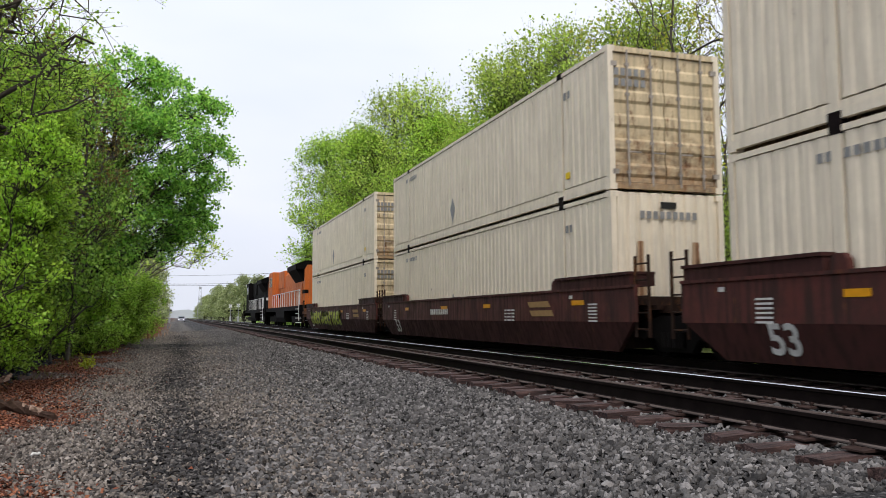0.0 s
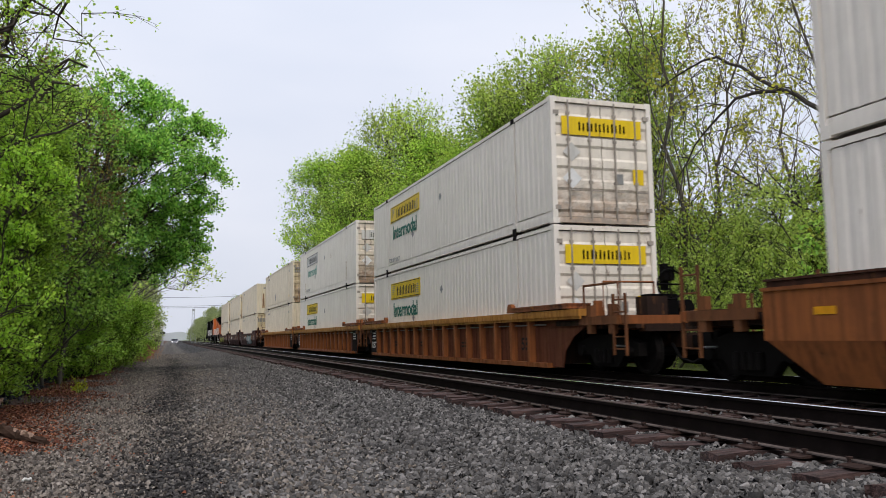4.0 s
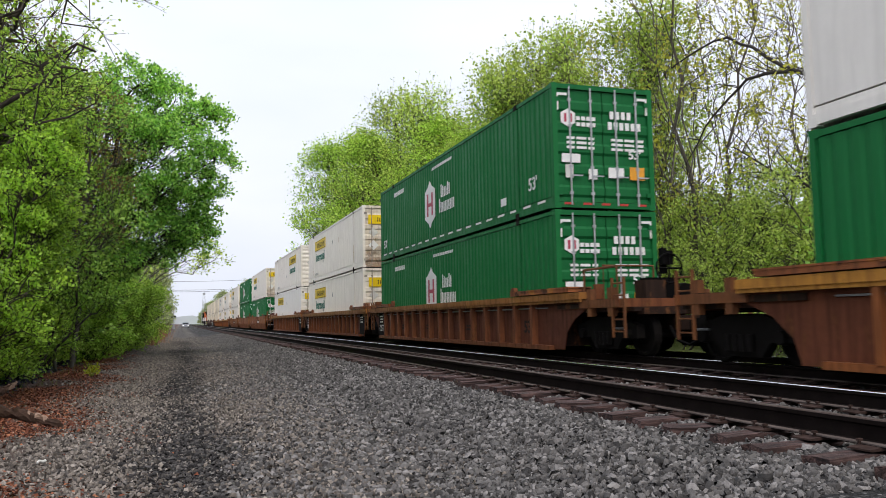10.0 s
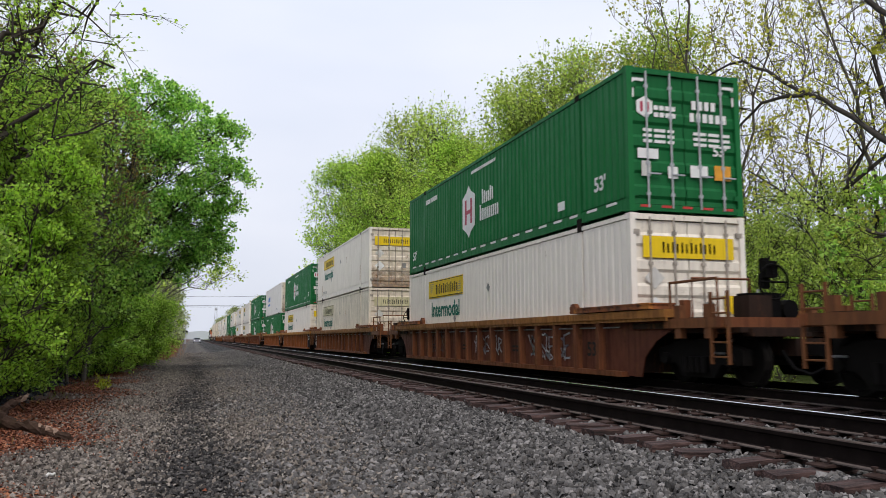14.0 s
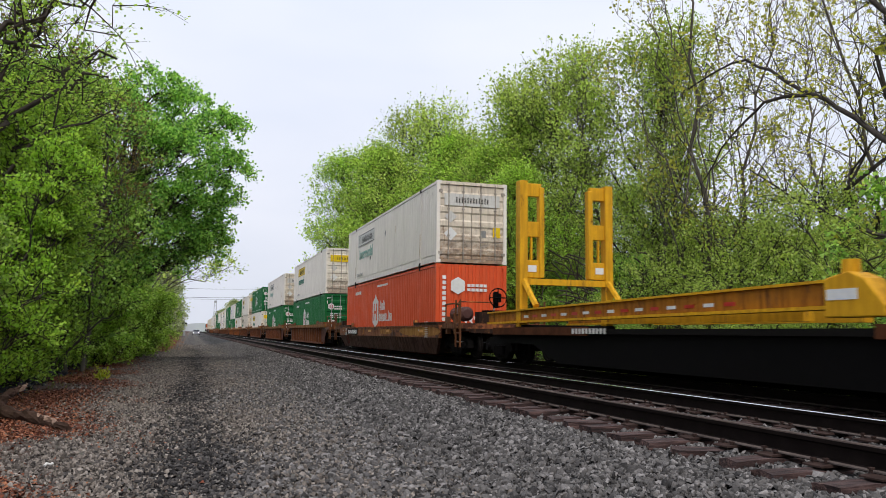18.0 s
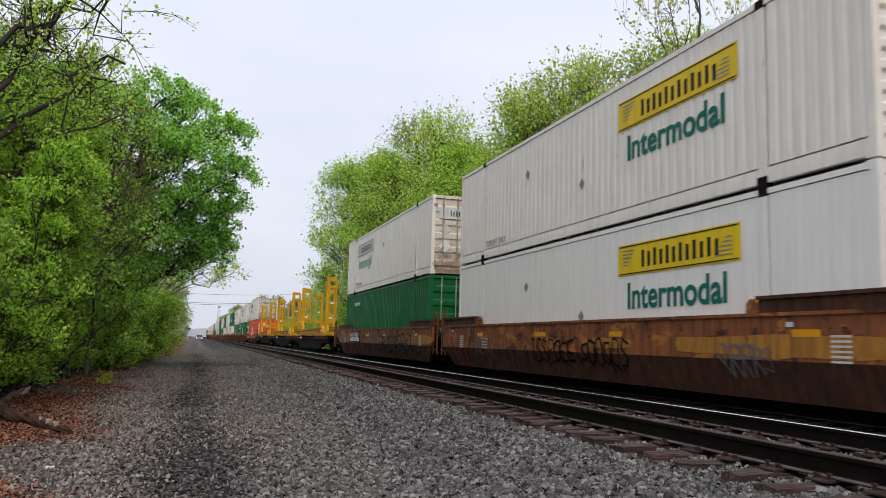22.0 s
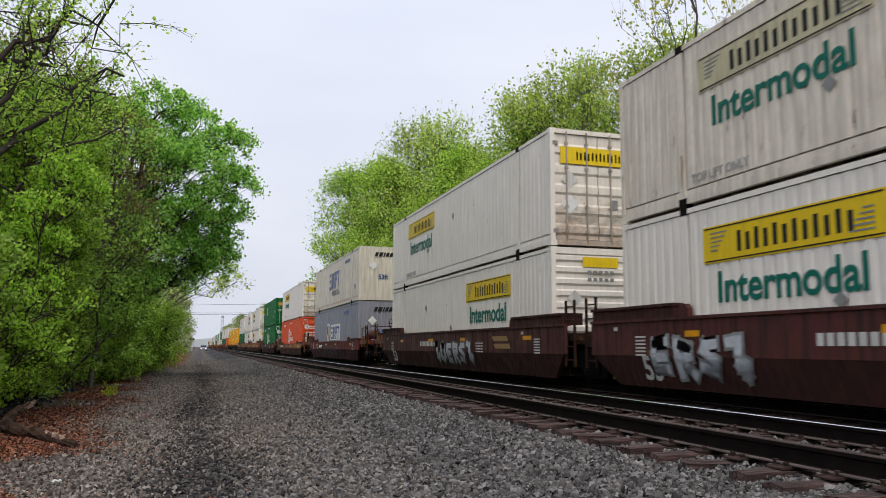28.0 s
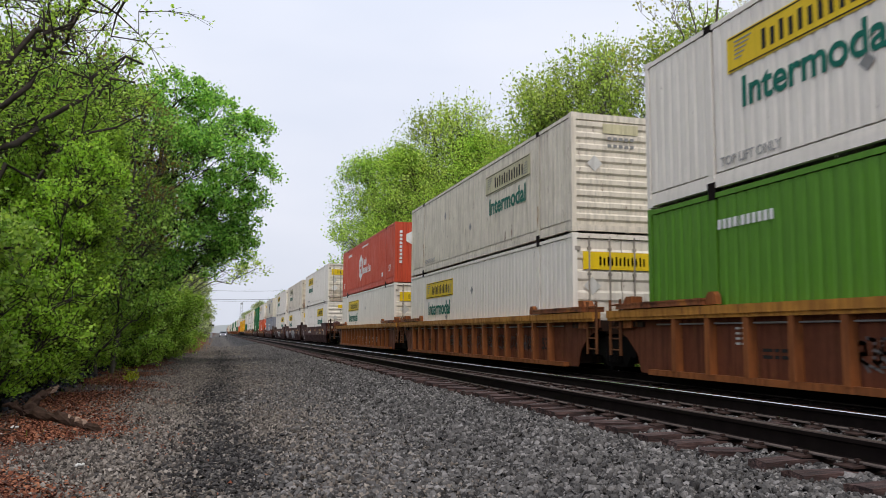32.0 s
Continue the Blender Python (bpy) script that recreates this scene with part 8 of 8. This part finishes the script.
for x, y, k in ((-3.7, 105, 0.9), (-3.5, 120, 1.0), (-3.5, 136, 1.05), (-3.7, 152, 1.1), (-4.0, 170, 1.1), (-4.6, 190, 1.1), (-3.4, 62, 0.42), (-3.3, 74, 0.5), (-3.3, 88, 0.7)):
    left(far_left, x, y, k)
for x, y, k in ((-3.55, 19.6, 0.82), (-3.95, 22.3, 0.8), (-3.3, 24.8, 0.85), (-3.3, 28.5, 0.8)):
    left(slim, x, y, k)
for x, y, k in ((-2.75, 37, 0.9), (-2.8, 41, 1.1), (-2.7, 46, 1.05), (-2.8, 52, 0.9), (-2.9, 58, 0.7), (-3.1, 33, 0.95), (-3.2, 29.5, 0.85)):
    left(shrub, x, y, k)

# ---- verge: dry reeds, a weed, a dead branch, black clods ----
def blades(name, spots, height, width, material, label, category, seed, per=60, spread=0.4):
    rng = np.random.default_rng(seed)
    v = []
    for x, y in spots:
        for k in range(per):
            bx, by = x + rng.normal(0, spread), y + rng.normal(0, spread)
            h, a = height * rng.uniform(0.5, 1.15), rng.uniform(0, 6.283)
            w = width * rng.uniform(0.6, 1.2)
            lx, ly = rng.normal(0, 0.22 * h), rng.normal(0, 0.22 * h)
            z = ground_z(bx, by)
            c, s = math.cos(a) * w / 2, math.sin(a) * w / 2
            v += [(bx - c, by - s, z), (bx + c, by + s, z), (bx + c * 0.4 + lx, by + s * 0.4 + ly, z + h), (bx - c * 0.4 + lx, by - s * 0.4 + ly, z + h * 0.98)]
    v = np.array(v)
    return solid(name, v, np.arange(len(v)).reshape(-1, 4), material, label, category)


rg = random.Random(4)
blades("dry_reeds", [(-2.0 - 0.9 * rg.random(), 48 + 42 * rg.random()) for _ in range(70)], 1.15, 0.03, "reed", "dry reddish-brown reeds on the verge", "reeds", 5, 70, 0.45)
blades("grass_strip", [(11.7 + 2.6 * rg.random(), 6 + 60 * rg.random() ** 1.3) for _ in range(420)], 0.20, 0.02, "grass", "yellow-green grass beyond the track", "grass", 6, 60, 0.35)
blades("path_grass", [(-2.4 - 1.2 * rg.random(), 9 + 30 * rg.random()) for _ in range(30)], 0.10, 0.012, "grass", "thin grass in the verge", "grass", 7, 14, 0.25)

MAT["weed_leaf"] = leaf_mat("bright_weed_leaf", [(0.0, (0.30, 0.36, 0.02)), (1.0, (0.60, 0.62, 0.06))])
weed = thing("weed", "small bright yellow-green weed beside the path", "weed", at=pose(-2.01, 20.9, 0))
ws, wlv = random.Random(3), Shape()
stem_shape = Shape()
for k in range(7):
    a, h = k * 0.9, ws.uniform(0.14, 0.42)
    tip = (0.17 * math.cos(a), 0.17 * math.sin(a), h)
    stem_shape.tube([(0, 0, 0), (tip[0] * 0.5, tip[1] * 0.5, h * 0.6), tip], [0.006, 0.005, 0.003], 4)
    for j in range(20):
        q = ws.uniform(0.35, 1.05)
        c = Vector((tip[0] * q + ws.gauss(0, 0.03), tip[1] * q + ws.gauss(0, 0.03), h * q))
        d, e = Vector((ws.gauss(0, 1), ws.gauss(0, 1), ws.gauss(0.2, 0.5))).normalized() * 0.07, Vector((ws.gauss(0, 1), ws.gauss(0, 1), ws.gauss(0, 1))).normalized() * 0.026
        wlv.add([tuple(c), tuple(c + d * 0.5 + e), tuple(c + d), tuple(c + d * 0.5 - e)], [(0, 1, 2, 3)])
part("stem", stem_shape, "leaf_lime", weed)
part("leaves", wlv, "weed_leaf", weed)

MAT["pale_wood"] = plain("pale_torn_wood", (0.33, 0.22, 0.16), 0.9, 0, 0.6, 9.0)
MAT["dead_wood"] = plain("rotten_grey_wood", (0.075, 0.046, 0.034), 0.95, 0, 0.6, 10.0)
branch = thing("fallen_log", "rotten broken log with a torn root end lying among red leaves", "log")


def rough_log(pts, radii, seed, n=10):
    """A tube through pts with a torn, lumpy surface."""
    rl, sh = random.Random(seed), Shape()
    fine = [(Vector(a).lerp(Vector(b), q / 4), ra + (rb - ra) * q / 4) for (a, ra), (b, rb) in zip(zip(pts, radii), zip(pts[1:], radii[1:])) for q in range(4)] + [(Vector(pts[-1]), radii[-1])]
    sh.tube([tuple(p + Vector((rl.gauss(0, 0.008), rl.gauss(0, 0.008), rl.gauss(0, 0.01)))) for p, _ in fine], [r * rl.uniform(0.8, 1.25) for _, r in fine], n)
    sh.v = [(x + rl.gauss(0, 0.010), y + rl.gauss(0, 0.012), z + rl.gauss(0, 0.010)) for x, y, z in sh.v]
    return sh


part("stem", rough_log([(-2.42, 12.45, 0.10), (-2.1, 11.95, 0.09), (-1.72, 11.3, 0.075), (-1.38, 10.75, 0.05)], [0.085, 0.07, 0.06, 0.03], 1), "dead_wood", branch)
part("torn_bark", rough_log([(-1.85, 11.5, 0.14), (-1.68, 11.2, 0.13), (-1.55, 11.0, 0.10)], [0.02, 0.03, 0.02], 2), "pale_wood", branch, "pale torn wood")
part("root", rough_log([(-2.6, 12.6, 0.08), (-2.5, 12.75, 0.25), (-2.42, 12.9, 0.34), (-2.32, 13.0, 0.40)], [0.09, 0.07, 0.045, 0.02], 3), "dead_wood", branch)
part("root", rough_log([(-2.6, 12.6, 0.1), (-2.72, 12.5, 0.22), (-2.85, 12.45, 0.24)], [0.07, 0.04, 0.015], 4), "dead_wood", branch)
part("root", rough_log([(-2.36, 12.95, 0.36), (-2.30, 13.0, 0.40), (-2.26, 13.05, 0.42)], [0.035, 0.03, 0.015], 5), "pale_wood", branch, "pale broken tip")
rtw = random.Random(12)
for k in range(16):
    ty = rtw.uniform(8.5, 20)
    tx, ta, tl = -2.2 - 0.03 * (ty - 8) - rtw.uniform(-0.3, 0.9), rtw.uniform(0, 6.28), rtw.uniform(0.25, 0.8)
    tz = ground_z(tx, ty) + 0.03
    p1 = (tx + 0.5 * tl * math.cos(ta), ty + 0.5 * tl * math.sin(ta), tz + rtw.uniform(0.02, 0.1))
    p2 = (tx + tl * math.cos(ta + 0.3), ty + tl * math.sin(ta + 0.3), tz + rtw.uniform(0.0, 0.16))
    tagged(new("twig", Shape().tube([(tx, ty, tz), p1, p2], [0.014, 0.011, 0.005], 5).mesh("twig", MAT["dead_wood"])), "thin dark dead twig on the leaf-strewn verge", "twig", "twigs on the verge")

MAT["clod"] = islands("black_clod", [(0.0, (0.012, 0.012, 0.014)), (0.7, (0.03, 0.03, 0.035)), (1.0, (0.07, 0.068, 0.07))])
scatter("black_clods", 9000, -4.3, -2.9, 11, 36, 0.065, lambda x, y, r: in_view(x, y) & (x < -3.35 + r.normal(0, 0.22, len(x)) - 0.012 * (y - 12)), "clod", "dark clods and cinders at the foot of the shrubs", "cinders", seed=17)

# scraps on the ground
for x, y, z, w, h, mt, nm, lb in ((-1.16, 7.95, 0.02, 0.06, 0.03, "sign_pale", "litter_scrap", "scrap of white plastic on the verge"), (-2.39, 11.1, 0.03, 0.07, 0.04, "sign_pale", "litter_scrap", "scrap of white plastic on the verge"),
                                  (5.15, 5.15, 0.345, 0.22, 0.09, "tag_teal", "bottle_scrap", "crushed pale teal bottle between the rails"), (5.2, 8.35, 0.345, 0.2, 0.08, "galv", "bottle_scrap", "crushed bright scrap between the rails"), (5.1, 11.8, 0.345, 0.2, 0.09, "tag_teal", "bottle_scrap", "crushed pale teal bottle between the rails")):
    sc = Shape().tube([(x - w / 2, y - 0.02, z + 0.02), (x - w / 4, y, z + 0.035), (x + w / 4, y + 0.01, z + 0.025), (x + w / 2, y + 0.03, z + 0.03)], [0.012, h / 2.2, h / 2.5, 0.014], 7)
    ob = new(nm, sc.mesh(nm, MAT[mt]))
    tagged(ob, lb, "litter")

# ---- the far crossing: road, signals, waiting car, poles and wires ----
road = new("road", Shape().prism([(202, 0.012), (211, 0.012), (211, 0.05), (202, 0.05)], "x", -90, 3.4).prism([(202, 0.2), (211, 0.2), (211, 0.33), (202, 0.33)], "x", 3.4, 11.4).prism([(202, 0.012), (211, 0.012), (211, 0.05), (202, 0.05)], "x", 11.4, 90).mesh("road", plain("pale_asphalt", (0.16, 0.16, 0.16), 0.9)))
tagged(road, "pale asphalt road that crosses the tracks", "road", kind="structure")
MAT["lamp_lit"] = bpy.data.materials.new("lit_headlamp")
MAT["lamp_lit"].use_nodes = True
MAT["lamp_lit"].node_tree.nodes["Principled BSDF"].inputs["Emission Color"].default_value = (1, 0.98, 0.92, 1)
MAT["lamp_lit"].node_tree.nodes["Principled BSDF"].inputs["Emission Strength"].default_value = 3.0


def crossing_signal(x, y):
    s = thing("crossing_signal", "railway crossing signal mast with lamps and crossed boards", "signal", "crossing signals", at=pose(x, y, 0.02))
    part("mast", Shape().tube([(0, 0, 0), (0, 0, 4.6)], [0.07, 0.07], 8), "galv", s)
    for a in (42, -42):
        part("crossboard", Shape().box(-0.6, 0.6, -0.02, 0.02, -0.11, 0.11), "white_ink", s, at=pose(0, -0.1, 4.1, 0, a, 0))
    for sx in (-1, 1):
        part("lamp", Shape().tube([(sx * 0.38, -0.1, 2.9), (sx * 0.38, -0.34, 2.9)], [0.24, 0.15], 12), "black", s)
    part("arm", Shape().box(-0.4, 0.4, -0.05, 0.05, 2.85, 2.95), "black", s)
    part("cabinet", Shape().box(-0.25, 0.25, -0.2, 0.2, 0, 1.1), "galv", s)
    part("counterweight", Shape().box(-0.15, 0.15, 0.1, 0.3, 0.9, 1.5), "white_ink", s)


crossing_signal(-1.5, 199.5)
crossing_signal(14.6, 203.0)
crossing_signal(13.4, 214.0)

auto = thing("car", "small grey car with lit headlamps waiting at the crossing", "car", at=pose(1.3, 215, 0.05))
part("body", Shape().prism([(-2.0, 0.35), (2.0, 0.35), (2.0, 0.8), (1.3, 0.95), (0.7, 1.45), (-1.2, 1.45), (-1.9, 0.95), (-2.0, 0.9)], "x", -0.85, 0.85), "grey", auto, bevel=0.06)
part("windscreen", Shape().prism([(-1.86, 0.98), (-1.26, 1.40), (-1.30, 1.42), (-1.90, 1.0)], "x", -0.7, 0.7), "glass", auto)
for sx in (-1, 1):
    part("headlamp", Shape().tube([(sx * 0.6, -2.0, 0.68), (sx * 0.6, -2.05, 0.68)], [0.09, 0.09], 10), "lamp_lit", auto, "lit headlamp")
    for yy in (-1.3, 1.3):
        part("wheel", Shape().tube([(sx * 0.75, yy, 0.31), (sx * 0.9, yy, 0.31)], [0.31, 0.31], 14), "black", auto)

POLES = ((-11.0, 226.0, 13.0), (34.0, 226.0, 14.4), (24.0, 213.0, 11.0), (-14.0, 213.0, 10.4))
for x, y, h in POLES:
    p = thing("utility_pole", "grey wooden utility pole beside the far road", "pole", "utility poles", at=pose(x, y, 0))
    part("post", Shape().tube([(0, 0, -0.2), (0, 0, h)], [0.16, 0.11], 8), "wood_pole", p)
    part("crossarm", Shape().box(-0.1, 0.1, -1.1, 1.1, h - 0.6, h - 0.45), "wood_pole", p)
    for k in (-1, 0, 1):
        part("insulator", Shape().tube([(0, k, h - 0.45), (0, k, h - 0.25)], [0.05, 0.03], 6), "galv", p)


def wire(a, b, sag, label):
    pts = [tuple(Vector(a).lerp(Vector(b), i / 12) - Vector((0, 0, sag * 4 * (i / 12) * (1 - i / 12)))) for i in range(13)]
    ob = new("overhead_wire", Shape().tube(pts, [0.035] * 13, 4).mesh("overhead_wire", MAT["black"]))
    tagged(ob, label, "wire", "overhead wires")


wire((-11, 226, 12.8), (34, 226, 14.2), 0.7, "thin black wire over the crossing")
wire((-14, 213, 9.95), (24, 213, 10.6), 0.5, "thin black wire over the crossing")
wire((-14, 214, 9.6), (24, 214, 10.2), 0.5, "thin black wire over the crossing")

tower = thing("radio_tower", "slender lattice radio tower far beyond the crossing", "tower", at=pose(14.0, 520, 0))
for sx in (-1, 1):
    for sy in (-1, 1):
        part("leg", Shape().tube([(sx * 1.6, sy * 1.6, 0), (sx * 0.5, sy * 0.5, 20)], [0.12, 0.08], 5), "galv", tower)
for k in range(8):
    z, w = 2.5 * k + 1, 1.6 - 1.1 * (2.5 * k + 1) / 20
    part("brace", Shape().tube([(-w, -w, z), (w, -w, z + 2.2)], [0.06, 0.06], 4).tube([(w, -w, z), (-w, -w, z + 2.2)], [0.06, 0.06], 4), "galv", tower)
part("head", Shape().box(-0.8, 0.8, -0.8, 0.8, 19.0, 20.2), "galv", tower)

# far woods past the crossing
far_maple = leafy("far_tree", "distant grey-green tree past the crossing", "tree", "bark_dark", "leaf_dusty", "far trees", 41, 13.0, 4.6, 0.14, 16, 2.0, 12, 4, 6, 0.45, 1.0, 0.5, 0.25)
rf, started = random.Random(9), False
for y in range(225, 900, 22):
    for x in (18, 27, -9, -17):
        k = rf.uniform(0.75, 1.15) * (0.8 if x < 0 else 1.0)
        set_at(far_maple, x + rf.uniform(-3, 3) + (6 if x > 0 else -2) * (y - 225) / 700, y + rf.uniform(-8, 8), rf.uniform(0, 360), k, None, started)
        started = True


def far_ridge():
    """A low uneven line of far woods all round, over a kilometre off."""
    s, n = Shape(), 900
    top = [13 + 3 * noise.noise(Vector((i * 0.11, 0, 0))) + 6 * noise.noise(Vector((i * 0.47, 4, 0))) + 5 * noise.noise(Vector((i * 0.93, 7, 0))) for i in range(n)]
    pts = []
    for i in range(n):
        a = 6.28318 * i / n
        for r, z in ((1400, -1.0), (1400, top[i]), (1430, -1.0)):
            pts.append((r * math.sin(a), r * math.cos(a), z))
    s.add(pts, [(i * 3 + k, ((i + 1) % n) * 3 + k, ((i + 1) % n) * 3 + k + 1, i * 3 + k + 1) for i in range(n) for k in range(2)])
    # haze is put into the base colour: pale blue-grey for green woods
    ob = new("backdrop", s.mesh("backdrop", plain("haze_painted_far_woods", (0.52, 0.56, 0.58), 1.0, 0, 0.12, 0.02, 0.0)))
    tagged(ob, "line of far woods with haze painted in as pale blue-grey", "backdrop", kind="structure")


far_ridge()


def motions():
    steps = [2.0 * k for k in range(17)]
    for ob, u, z, turn, x in MOVING:
        walk(ob, [(t, pose(x, u + run(t), z, 0, 0, turn)) for t in steps])


motions()
